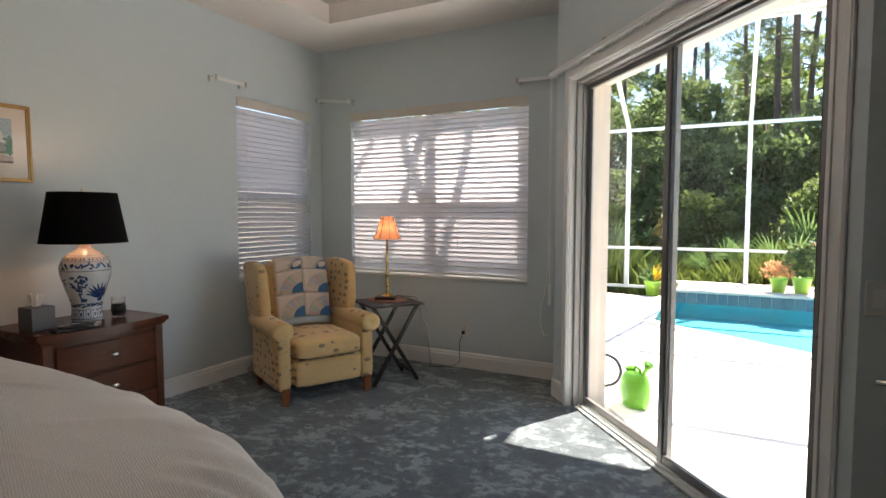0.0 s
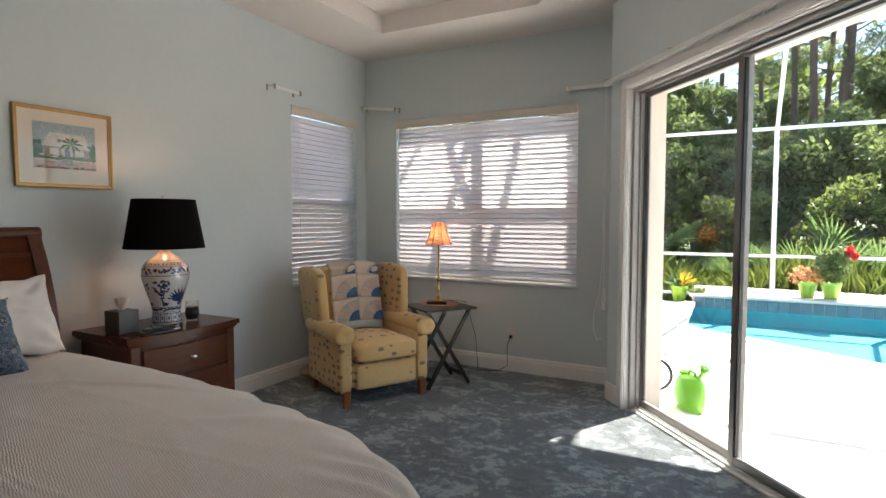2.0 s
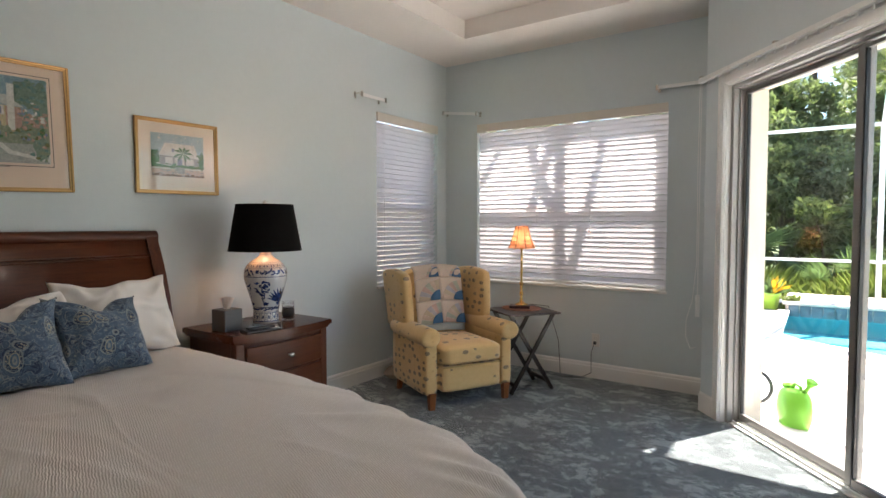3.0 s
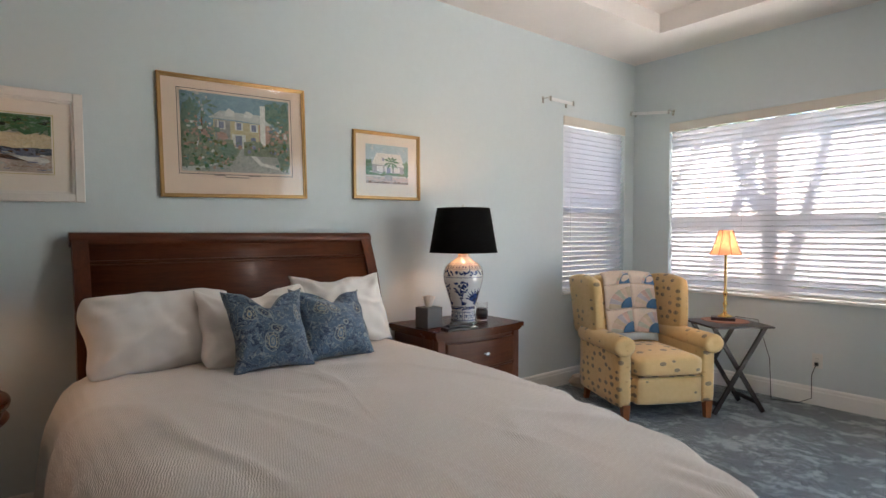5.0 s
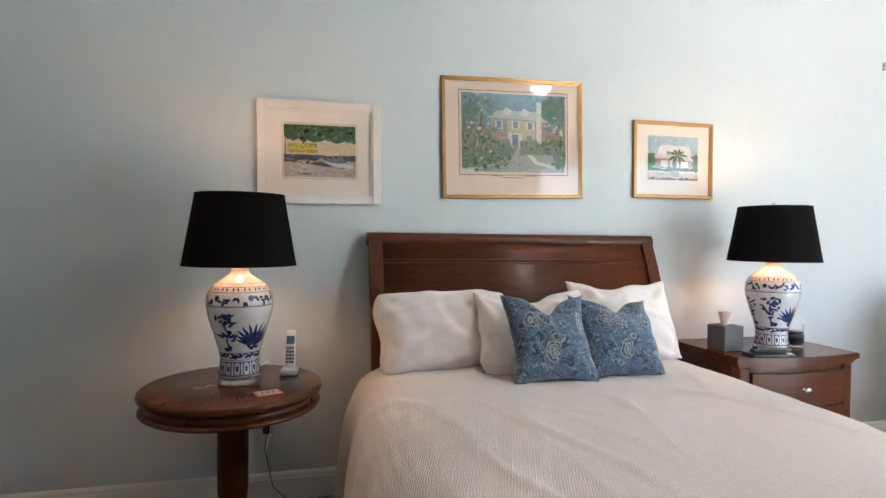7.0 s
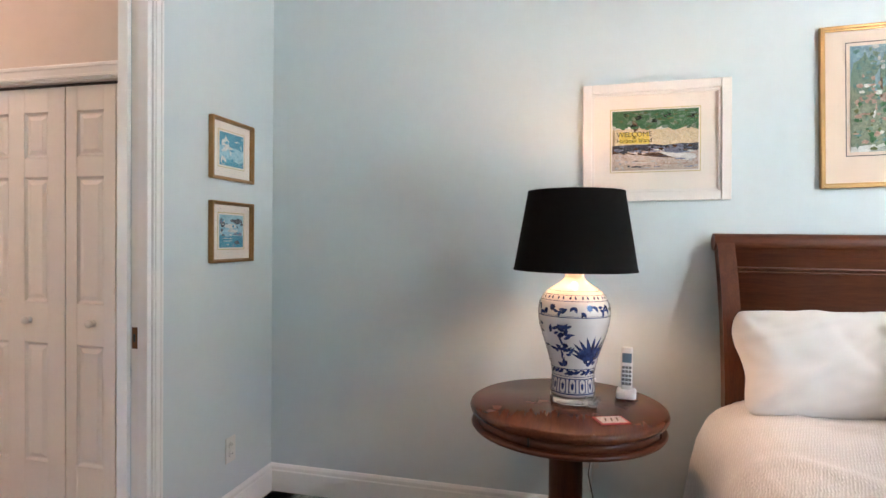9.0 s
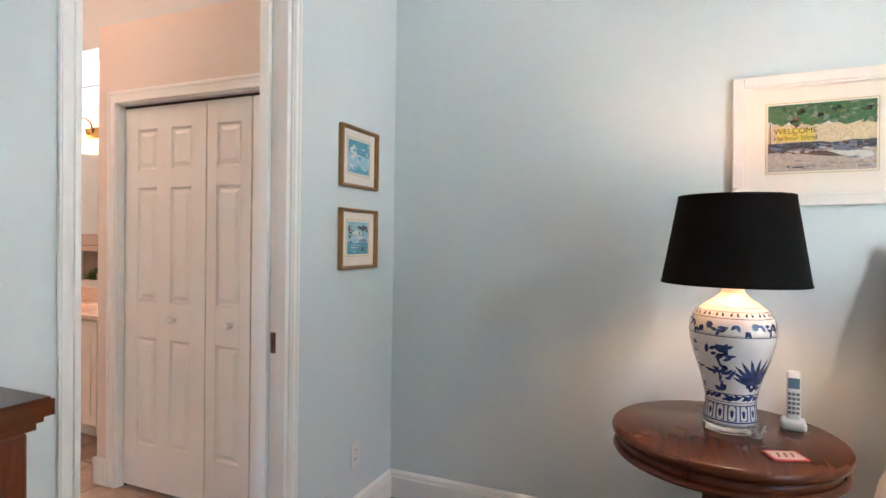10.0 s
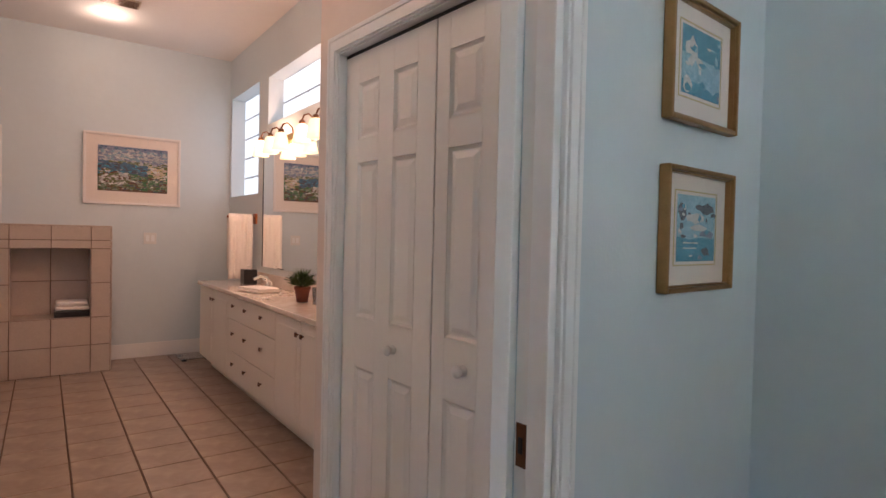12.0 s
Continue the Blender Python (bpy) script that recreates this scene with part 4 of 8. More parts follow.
def cushion(name, m, w, h, t, material, label, category, group="", pinch=0.10, seed=1.0, wrinkle=0.012, chop=0.0, fold=0.0, soft=0.0, gather=0.0, sag=0.0):
    """A stuffed pillow: two bulged faces that meet in a seam with pulled-out corners."""
    bm = bmesh.new()
    N = 40
    grid = {}
    for side in (1, -1):
        for i in range(N + 1):
            for j in range(N + 1):
                edge = i in (0, N) or j in (0, N)
                if side == -1 and edge:
                    grid[side, i, j] = grid[1, i, j]
                    continue
                u, v = 2 * i / N - 1, 2 * j / N - 1
                x = w / 2 * u * (1 - pinch * (1 - v * v) * abs(u))
                y = h / 2 * v * (1 - pinch * (1 - u * u) * abs(v))
                x *= 1 - soft * (u * v) ** 4
                y *= 1 - soft * (u * v) ** 4
                y -= chop * h * math.exp(-(u / 0.33) ** 2) * max(0.0, v) ** 2
                b = max(0.0, (1 - abs(u) ** 2.2) * (1 - abs(v) ** 2.2)) ** 0.5
                z = side * t / 2 * b
                q = Vector((x, y, z + 7 * side))
                z += wrinkle * noise.noise(q * 7 + Vector((seed, 0, 0))) * (0.35 + b) + 0.5 * wrinkle * noise.noise(q * 17 + Vector((0, seed, 0)))
                for cs_, sn_, f_ in ((0.9, 0.4, 4.0), (-0.5, 0.85, 5.5), (0.2, -1.0, 7.0)):
                    ridge = abs(noise.noise(Vector(((x * cs_ + y * sn_) * f_, (y * cs_ - x * sn_) * f_ * 0.35, seed * 3 + f_))))
                    z += side * fold * max(0.0, 0.16 - ridge) / 0.16 * (0.2 + b)
                for k in range(4):
                    cu, cv = (-1, 1, -1, 1)[k], (-1, -1, 1, 1)[k]
                    du, dv = (u - cu) * w / 2, (v - cv) * h / 2
                    rr = math.hypot(du, dv)
                    z += side * gather * math.sin(9 * math.atan2(dv, du) + seed + k * 1.7) * math.exp(-((rr - 0.10) / 0.09) ** 2) * b
                x += 0.5 * wrinkle * noise.noise(Vector((y * 9, seed, 2.0))) + sag * noise.noise(Vector((y * 5, seed * 2, 8.0)))
                y += 0.6 * wrinkle * noise.noise(Vector((x * 9, seed, 5.0))) + sag * noise.noise(Vector((x * 5, seed * 3, 4.0)))
                grid[side, i, j] = bm.verts.new((x, y, z))
    for side in (1, -1):
        for i in range(N):
            for j in range(N):
                q = [grid[side, i, j], grid[side, i + 1, j], grid[side, i + 1, j + 1], grid[side, i, j + 1]]
                bm.faces.new(q if side == 1 else q[::-1])
    ob = part(name, bm, material, smooth=True)
    ob.matrix_world = m
    return tagged(ob, label, category, group)


def leaning(x, y, z, lean, yaw=0.0, roll=0.0):
    """Pose of a pillow standing against the headboard: its face looks along +x, tipped back by lean degrees."""
    return Matrix.Translation((x, y, z)) @ pose(0, 0, 0, 0, 0, 90 + yaw) @ pose(0, 0, 0, 90 - lean, 0, 0) @ pose(0, 0, 0, 0, 0, roll)


WP = "white bed pillows"
cushion("pillow", leaning(-3.525, -0.225, 0.893, 22, 0, 1.0), 0.66, 0.395, 0.23, M["linen"], "plump white cotton pillow against the headboard", "pillow", WP, 0.06, 1.0, 0.014, 0.0, 0.006, 0.10, 0.012, 0.035)
cushion("pillow", leaning(-3.505, 0.665, 0.920, 25, 0, 0), 0.56, 0.41, 0.19, M["linen"], "white cotton pillow slumped against the headboard", "pillow", WP, 0.10, 4.0, 0.018, 0.05, 0.011, 0.02, 0.014, 0.03)
cushion("pillow", leaning(-3.40, 0.16, 0.893, 27, 4, 2), 0.58, 0.40, 0.16, M["linen"], "crumpled white pillow behind the blue cushions", "pillow", WP, 0.08, 9.0, 0.020, 0.12, 0.012, 0.07, 0.014, 0.045)


def paisley_material():
    """Printed cotton: medallions and scrolling stems in cream and pale blue on denim blue."""
    n = Nodes("blue_paisley_cotton")
    v = n.coords((1, 1, 1))

    def warped(scale, amount):
        warp = n.node("ShaderNodeTexNoise", Scale=scale, Detail=1.0)
        n.link(v, warp.inputs["Vector"])
        add = n.node("ShaderNodeVectorMath")
        add.operation = "MULTIPLY_ADD"
        n.link(warp.outputs["Color"], add.inputs[0])
        add.inputs[1].default_value = (amount, amount, amount)
        n.link(v, add.inputs[2])
        return add.outputs[0]

    def line(value, at, half):
        return n.math("LESS_THAN", n.math("ABSOLUTE", n.math("SUBTRACT", value, at)), half)

    wv = warped(8.0, 0.10)
    vor = n.node("ShaderNodeTexVoronoi", Scale=10.0)
    n.link(wv, vor.inputs["Vector"])
    d = vor.outputs["Distance"]
    scroll = n.noise(warped(16.0, 0.035), 23.0, 1.0, 0.4, 1.5)
    vein = n.noise(warped(26.0, 0.02), 52.0, 1.0, 0.4, 1.2)
    dots = n.node("ShaderNodeTexVoronoi", Scale=120.0)
    n.link(v, dots.inputs["Vector"])
    base = n.mix(n.noise(v, 16), (0.048, 0.085, 0.150), (0.095, 0.148, 0.225))
    col = n.mix(n.math("MULTIPLY", n.math("LESS_THAN", d, 0.34), 0.85), base, (0.018, 0.034, 0.080))
    col = n.mix(n.math("MULTIPLY", n.math("LESS_THAN", d, 0.19), 0.8), col, (0.100, 0.170, 0.255))
    col = n.mix(n.math("MULTIPLY", line(scroll, 0.60, 0.045), 0.85), col, (0.016, 0.030, 0.075))
    col = n.mix(n.math("MULTIPLY", line(vein, 0.50, 0.030), 0.60), col, (0.19, 0.26, 0.33))
    col = n.mix(n.math("MULTIPLY", line(scroll, 0.49, 0.016), 0.7), col, (0.33, 0.35, 0.34))
    col = n.mix(n.math("MULTIPLY", line(d, 0.34, 0.022), 0.75), col, (0.33, 0.36, 0.35))
    col = n.mix(n.math("MULTIPLY", line(d, 0.19, 0.020), 0.85), col, (0.44, 0.40, 0.30))
    col = n.mix(n.math("MULTIPLY", line(d, 0.07, 0.030), 0.7), col, (0.38, 0.37, 0.32))
    dot = n.math("MULTIPLY", n.math("LESS_THAN", dots.outputs["Distance"], 0.36), line(d, 0.265, 0.045))
    col = n.mix(n.math("MULTIPLY", dot, 0.85), col, (0.46, 0.43, 0.34))
    n.bump(n.noise(v, 600, 2), 0.2, 0.001)
    return n.done(col, 0.85, Sheen_Weight=0.3)


M["paisley"] = paisley_material()
BP = "blue throw pillows"
cushion("throw_pillow", leaning(-3.20, 0.135, 0.905, 28, -2, 0), 0.375, 0.40, 0.16, M["paisley"], "square blue paisley throw pillow, front of the stack", "throw pillow", BP, 0.16, 3.0, 0.014, 0.21, 0.004, 0.0, 0.006, 0.01)
cushion("throw_pillow", leaning(-3.235, 0.470, 0.893, 32, 6, -5), 0.40, 0.39, 0.16, M["paisley"], "square blue paisley throw pillow, tucked behind its twin", "throw pillow", BP, 0.16, 6.0, 0.014, 0.17, 0.004, 0.0, 0.006, 0.01)


# ---- case furniture ----
def knob(parent, m, material):
    bm = lathe(bmesh.new(), [(0.010, 0.0), (0.010, 0.003), (0.005, 0.006), (0.005, 0.014), (0.014, 0.020), (0.016, 0.025), (0.010, 0.031), (0.001, 0.032)], 18, sx=1.35)
    bmesh.ops.transform(bm, matrix=m, verts=bm.verts[:])
    part("knob", bm, material, parent, "brushed metal knob", smooth=True)


def chest(name, m, w, d, h, rows, cols, bow, label, category, overhang=0.03):
    """Cherry chest: local x across, front towards -y, back at y=0; bowed drawers between pilasters."""
    t = thing(name, m, label, category)
    th = 0.030

    def outline(o, n=14, ins=0.0):
        pts = [(-w / 2 + ins - o, 0), (-w / 2 + ins - o, -d - o * 0.7)]
        for i in range(1, n):
            f = i / n
            x = -w / 2 + ins - o + (w - 2 * ins + 2 * o) * f
            pts.append((x, -d - o * 0.7 - bow * (1 - (2 * f - 1) ** 2)))
        pts += [(w / 2 - ins + o, -d - o * 0.7), (w / 2 - ins + o, 0)]
        return pts

    top = bmesh.new()
    for o, z0, z1 in ((overhang, h - th, h - 0.004), (overhang - 0.005, h - 0.004, h), (overhang - 0.012, h - th - 0.010, h - th), (overhang - 0.020, h - th - 0.022, h - th - 0.010)):
        prism(top, outline(o), z0, z1)
    part("top", top, M["cherry_top"], t, "polished cherry top")
    body = bmesh.new()
    prism(body, outline(-0.02), 0.09, h - th - 0.022)
    bd = part("body", body, M["cherry_v"], t)
    for sx in (-1, 1):
        x = sx * (w / 2 - 0.028)
        part("pilaster", boxed(x - 0.028, x + 0.028, -d - 0.004, -d + 0.05, 0.0, h - th - 0.023, bevel=0.006), M["cherry_v"], t)
        part("foot", boxed(x - 0.026, x + 0.026, -0.06, -0.005, 0.0, 0.092, bevel=0.004), M["cherry_v"], t)
    plinth = bmesh.new()
    prism(plinth, outline(-0.008), 0.055, 0.10)
    part("plinth", plinth, M["cherry_x"], t)
    z0, z1 = 0.115, h - th - 0.045
    hh = (z1 - z0) / rows
    cw = (w - 0.12) / cols
    for r in range(rows):
        for c_ in range(cols):
            xa, xb = -w / 2 + 0.06 + c_ * cw + 0.006, -w / 2 + 0.06 + (c_ + 1) * cw - 0.006
            bm = bmesh.new()
            n = 10
            pts = []
            for i in range(n + 1):
                x = xa + (xb - xa) * i / n
                pts.append((x, -d - 0.002 - bow * (1 - (2 * x / w) ** 2)))
            pts += [(xb, -d + 0.03), (xa, -d + 0.03)]
            prism(bm, pts, z0 + r * hh + 0.007, z0 + (r + 1) * hh - 0.007)
            ed = [e for e in bm.edges if abs(e.verts[0].co.z - e.verts[1].co.z) < 1e-6 and min(v.co.y for v in e.verts) < -d + 0.02]
            bmesh.ops.bevel(bm, geom=ed, offset=0.004, segments=1, affect="EDGES")
            dw = part("drawer", bm, M["cherry_x"], t)
            kx = (xa + xb) / 2
            km = Matrix.Translation((kx, -d - 0.002 - bow * (1 - (2 * kx / w) ** 2), z0 + (r + 0.5) * hh)) @ pose(0, 0, 0, 90, 0, 0)
            knob(dw, km, M["nickel"])
    return t


chest("nightstand", Matrix.Translation((WEST + 0.045, 1.605, 0)) @ pose(0, 0, 0, 0, 0, 90), 0.70, 0.50, 0.74, 3, 1, 0.045, "cherry nightstand with three bowed drawers and metal knobs", "nightstand")
chest("dresser", Matrix.Translation((-1.22, SOUTH + 0.024, 0)) @ pose(0, 0, 0, 0, 0, 180), 1.50, 0.375, 1.065, 5, 2, 0.0, "tall cherry dresser standing beside the bathroom doorway", "dresser")

# round drum table
rt = thing("drum_table", Matrix.Translation((-3.44, -1.13, 0)), "round cherry pedestal drum table", "side table")
part("tabletop", lathe(bmesh.new(), [(0.336, 0.688), (0.346, 0.692), (0.350, 0.705), (0.346, 0.716), (0.336, 0.7215), (0.001, 0.7216)], 64), M["cherry_top"], rt, "polished round top", smooth=True)
ap = part("apron", lathe(bmesh.new(), [(0.325, 0.645), (0.325, 0.688)], 64), M["cherry"], rt, smooth=True)
part("lower_rim", lathe(bmesh.new(), [(0.100, 0.638), (0.322, 0.636), (0.339, 0.637), (0.345, 0.645), (0.339, 0.653), (0.326, 0.655)], 64), M["cherry"], rt, smooth=True)
for k in range(4):
    a = radians(-20 + 90 * k)
    c_, s_ = math.cos(a), math.sin(a)
    part("drawer_joint", bar(bmesh.new(), (0.326 * c_, 0.326 * s_, 0.656), (0.326 * c_, 0.326 * s_, 0.687), 0.006, 0.006), M["dark_wood"], rt)
part("pedestal", lathe(bmesh.new(), [(0.085, 0.12), (0.085, 0.17), (0.06, 0.19), (0.052, 0.23), (0.060, 0.30), (0.060, 0.535), (0.071, 0.54), (0.074, 0.55), (0.071, 0.56), (0.060, 0.565), (0.060, 0.615), (0.10, 0.637)], 32), M["cherry_v"], rt, "turned pedestal", smooth=True)
for k in range(3):
    a = radians(30 + 120 * k)
    part("leg", tube(bmesh.new(), [(0.05 * math.cos(a), 0.05 * math.sin(a), 0.17), (0.18 * math.cos(a), 0.18 * math.sin(a), 0.13), (0.30 * math.cos(a), 0.30 * math.sin(a), 0.022)], 0.034, 10, 0.022), M["cherry_v"], rt, smooth=True)

# ---- armchair corner ----
def chair_fabric():
    n = Nodes("yellow_leaf_print_upholstery")
    v = n.coords()
    vor = n.node("ShaderNodeTexVoronoi", Scale=11.0)
    vor.inputs["Randomness"].default_value = 0.45
    n.link(n.coords((1, 1, 1.55)), vor.inputs["Vector"])
    vein = n.node("ShaderNodeTexWave", Scale=60.0, Distortion=2.0)
    n.link(v, vein.inputs["Vector"])
    base = n.mix(n.noise(v, 30), (0.64, 0.41, 0.165), (0.75, 0.515, 0.24))
    leaf = n.math("LESS_THAN", vor.outputs["Distance"], 0.27)
    lc = n.mix(vein.outputs["Fac"], (0.15, 0.11, 0.07), (0.36, 0.26, 0.15))
    col = n.mix(n.math("MULTIPLY", leaf, 0.92), base, lc)
    v2 = n.node("ShaderNodeTexVoronoi", Scale=11.0)
    v2.inputs["Randomness"].default_value = 0.45
    mp = n.coords((1, 1, 1.55))
    sh = n.node("ShaderNodeVectorMath")
    sh.operation = "ADD"
    sh.inputs[1].default_value = (0.035, 0.03, 0.03)
    n.link(mp, sh.inputs[0])
    n.link(sh.outputs[0], v2.inputs["Vector"])
    col = n.mix(n.math("MULTIPLY", n.math("LESS_THAN", v2.outputs["Distance"], 0.12), 0.45), col, (0.48, 0.26, 0.10))
    n.bump(n.noise(v, 700, 2), 0.25, 0.001)
    return n.done(col, 0.85, Sheen_Weight=0.3)


M["upholstery"] = chair_fabric()
M["rib"] = fabric("brown_shade_braid", (0.20, 0.10, 0.05), 0.85)
M["welt"] = fabric("yellow_welt", (0.50, 0.34, 0.12), 0.85)


def soft_box(x0, x1, y0, y1, z0, z1, r, puff=0.0, seg=4):
    bm = bmesh.new()
    box(bm, x0, x1, y0, y1, z0, z1)
    bmesh.ops.subdivide_edges(bm, edges=bm.edges[:], cuts=6, use_grid_fill=True)
    cx, cy, cz = (x0 + x1) / 2, (y0 + y1) / 2, (z0 + z1) / 2
    hx, hy, hz = (x1 - x0) / 2, (y1 - y0) / 2, (z1 - z0) / 2
    for v in bm.verts:
        p = v.co - Vector((cx, cy, cz))
        q = Vector((max(-(hx - r), min(hx - r, p.x)), max(-(hy - r), min(hy - r, p.y)), max(-(hz - r), min(hz - r, p.z))))
        d = p - q
        if d.length > 1e-6:
            p = q + d.normalized() * r * (1.0 if d.length > r * 0.99 else d.length / r)
        if puff:
            p.z += puff * (1 - (p.x / hx) ** 2) * (1 - (p.y / hy) ** 2) * (1 if p.z > 0 else -0.2)
        v.co = p + Vector((cx, cy, cz))
    return bm


ux = Vector((0.31, 0.587, 0)).normalized()
chair_m = Matrix.Translation((-2.855, 2.915, 0)) @ pose(0, 0, 0, 0, 0, math.degrees(math.atan2(ux.y, ux.x))) @ Matrix.Diagonal((1.08, 1.0, 1.0, 1.0))
ch = thing("wing_armchair", chair_m, "yellow leaf-print wingback recliner with wooden legs", "armchair")
# local: x across, y towards the back, front legs near y=0
part("seat_base", soft_box(-0.30, 0.30, 0.02, 0.70, 0.13, 0.32, 0.03), M["upholstery"], ch, smooth=True)
part("front_panel", soft_box(-0.235, 0.235, -0.032, 0.05, 0.125, 0.312, 0.022), M["upholstery"], ch, "padded footrest panel", smooth=True)
part("seat_cushion", soft_box(-0.24, 0.24, -0.045, 0.56, 0.322, 0.465, 0.042, 0.03), M["upholstery"], ch, "plump seat cushion", smooth=True)
part("backrest", soft_box(-0.25, 0.25, 0.50, 0.70, 0.36, 0.965, 0.06), M["upholstery"], ch, smooth=True)
for o in ch.children:
    if o.name.startswith("backrest"):
        for v in o.data.vertices:
            v.co.y += max(0.0, v.co.z - 0.36) * 0.20
            v.co.z += 0.05 * (1 - (v.co.x / 0.25) ** 2) if v.co.z > 0.90 else 0.0
for sx in (-1, 1):
    x = sx * 0.305
    arm = part("arm", soft_box(min(x - 0.052, x + 0.052), max(x - 0.052, x + 0.052), 0.0, 0.66, 0.10, 0.56, 0.035), M["upholstery"], ch, smooth=True)
    rl = bmesh.new()
    n = 18
    rings = []
    for j, (yy, k) in enumerate([(-0.02, 0.001), (-0.034, 0.6), (-0.03, 0.92), (-0.012, 1.0), (0.2, 1.0), (0.42, 0.98), (0.60, 0.90), (0.64, 0.001)]):
        rings.append([rl.verts.new((x + sx * 0.016 + 0.076 * k * math.cos(2 * math.pi * i / n), yy, 0.545 + 0.072 * k * math.sin(2 * math.pi * i / n) - 0.02 * max(0, -yy))) for i in range(n)])
    for p, q in zip(rings, rings[1:]):
        for i in range(n):
            rl.faces.new((p[i], p[(i + 1) % n], q[(i + 1) % n], q[i]))
    bmesh.ops.recalc_face_normals(rl, faces=rl.faces[:])
    part("arm_roll", rl, M["upholstery"], arm, smooth=True)
    wing = soft_box(-0.045, 0.045, 0.36, 0.78, 0.52, 0.98, 0.04)
    for v in wing.verts:
        f = (v.co.z - 0.52) / 0.46
        y = v.co.y
        fy = (y - 0.36) / 0.42
        v.co.y = 0.36 + (y - 0.36) * (1 - 0.0 * f) + 0.16 * (1 - f) * (1 - fy) * -0.3 + 0.10 * f * fy + 0.06 * max(0, 0.35 - f) 
        v.co.x += x + sx * (0.02 * f - 0.018 * (1 - fy) * -1)
        if f > 0.8:
            v.co.z += 0.03 * math.sin(math.pi * max(0, min(1, fy))) 
    part("wing", wing, M["upholstery"], ch, smooth=True)
    for yy, rear in ((0.015, 0), (0.60, 1)):
        lg = bmesh.new()
        k = 0.026 if not rear else 0.022
        top = [(-k, -k), (k, -k), (k, k), (-k, k)]
        off = 0.04 * rear
        A = [lg.verts.new((x * 0.985 + a * 0.72, yy + b * 0.72 + off, 0.0)) for a, b in top]
        B = [lg.verts.new((x * 0.985 + a, yy + b, 0.125)) for a, b in top]
        for i in range(4):
            lg.faces.new((A[i], A[(i + 1) % 4], B[(i + 1) % 4], B[i]))
        lg.faces.new(A[::-1])
        lg.faces.new(B)
        part("leg", lg, M["leg_wood"], ch, "orange-brown tapered wooden leg")
part("welt", tube(bmesh.new(), [(-0.235, -0.046, 0.318), (0.235, -0.046, 0.318)], 0.005, 6), M["welt"], ch)


def quilt_material():
    n = Nodes("patchwork_quilt_cotton")
    v = n.coords((1, 1, 1))
    pr = n.node("ShaderNodeTexVoronoi", Scale=42.0)
    n.link(v, pr.inputs["Vector"])
    flor = n.ramp(n.math("FRACT", n.math("MULTIPLY", n.noise(v, 34, 2), 7.0)), [(0.15, (0.62, 0.46, 0.36)), (0.40, (0.55, 0.36, 0.30)), (0.62, (0.55, 0.50, 0.36)), (0.85, (0.42, 0.44, 0.46))])
    ring = n.math("LESS_THAN", pr.outputs["Distance"], 0.28)
    col = n.mix(n.math("MULTIPLY", ring, 0.5), (0.63, 0.50, 0.40), flor)
    n.bump(n.noise(v, 160, 3), 0.5, 0.002)
    return n.done(col, 0.9)


M["quilt"] = quilt_material()
M["quilt_blue"] = fabric("quilt_blue_patch", (0.05, 0.13, 0.24), 0.9, 300, 0.25)
M["quilt_green"] = fabric("quilt_pale_patch", (0.42, 0.46, 0.44), 0.9, 300, 0.1)
qm = chair_m
ql = thing("quilt", qm, "folded patchwork quilt with blue scallops draped over the chair back", "quilt")


def back_pt(u, w):
    """A point on the chair back's front: u across, w down from the top."""
    z = 1.022 - 0.95 * w + 0.03 * (1 - (u / 0.25) ** 2)
    y = 0.478 + max(0.0, z - 0.36) * 0.20 - 0.02 * (1 - (u / 0.25) ** 2) + 0.006 * math.sin(u * 30) - 0.02 * max(0, w - 0.3)
    if w < 0.06:
        y += (0.06 - w) * 0.9
        z -= (0.06 - w) ** 2 * 4
    return Vector((u, y, z))


def quilt_patch(u0, u1, w0, w1, lift, n=8, keep=None):
    bm = bmesh.new()
    g = {}
    for i in range(n + 1):
        for j in range(n + 1):
            u, w = u0 + (u1 - u0) * i / n, w0 + (w1 - w0) * j / n
            puff = 0.007 * math.sin(math.pi * i / n) * math.sin(math.pi * j / n)
            for k, o in ((0, 0.0), (1, lift + puff)):
                g[k, i, j] = bm.verts.new(back_pt(u, w) + Vector((0, -o - 0.012, 0)))
    for i in range(n):
        for j in range(n):
            for k in (0, 1):
                q = [g[k, i, j], g[k, i + 1, j], g[k, i + 1, j + 1], g[k, i, j + 1]]
                bm.faces.new(q if k else q[::-1])
    for i in range(n):
        for j in (0, n):
            bm.faces.new((g[0, i, j], g[0, i + 1, j], g[1, i + 1, j], g[1, i, j]))
            bm.faces.new((g[0, j, i], g[0, j, i + 1], g[1, j, i + 1], g[1, j, i]))
    bmesh.ops.recalc_face_normals(bm, faces=bm.faces[:])
    return bm


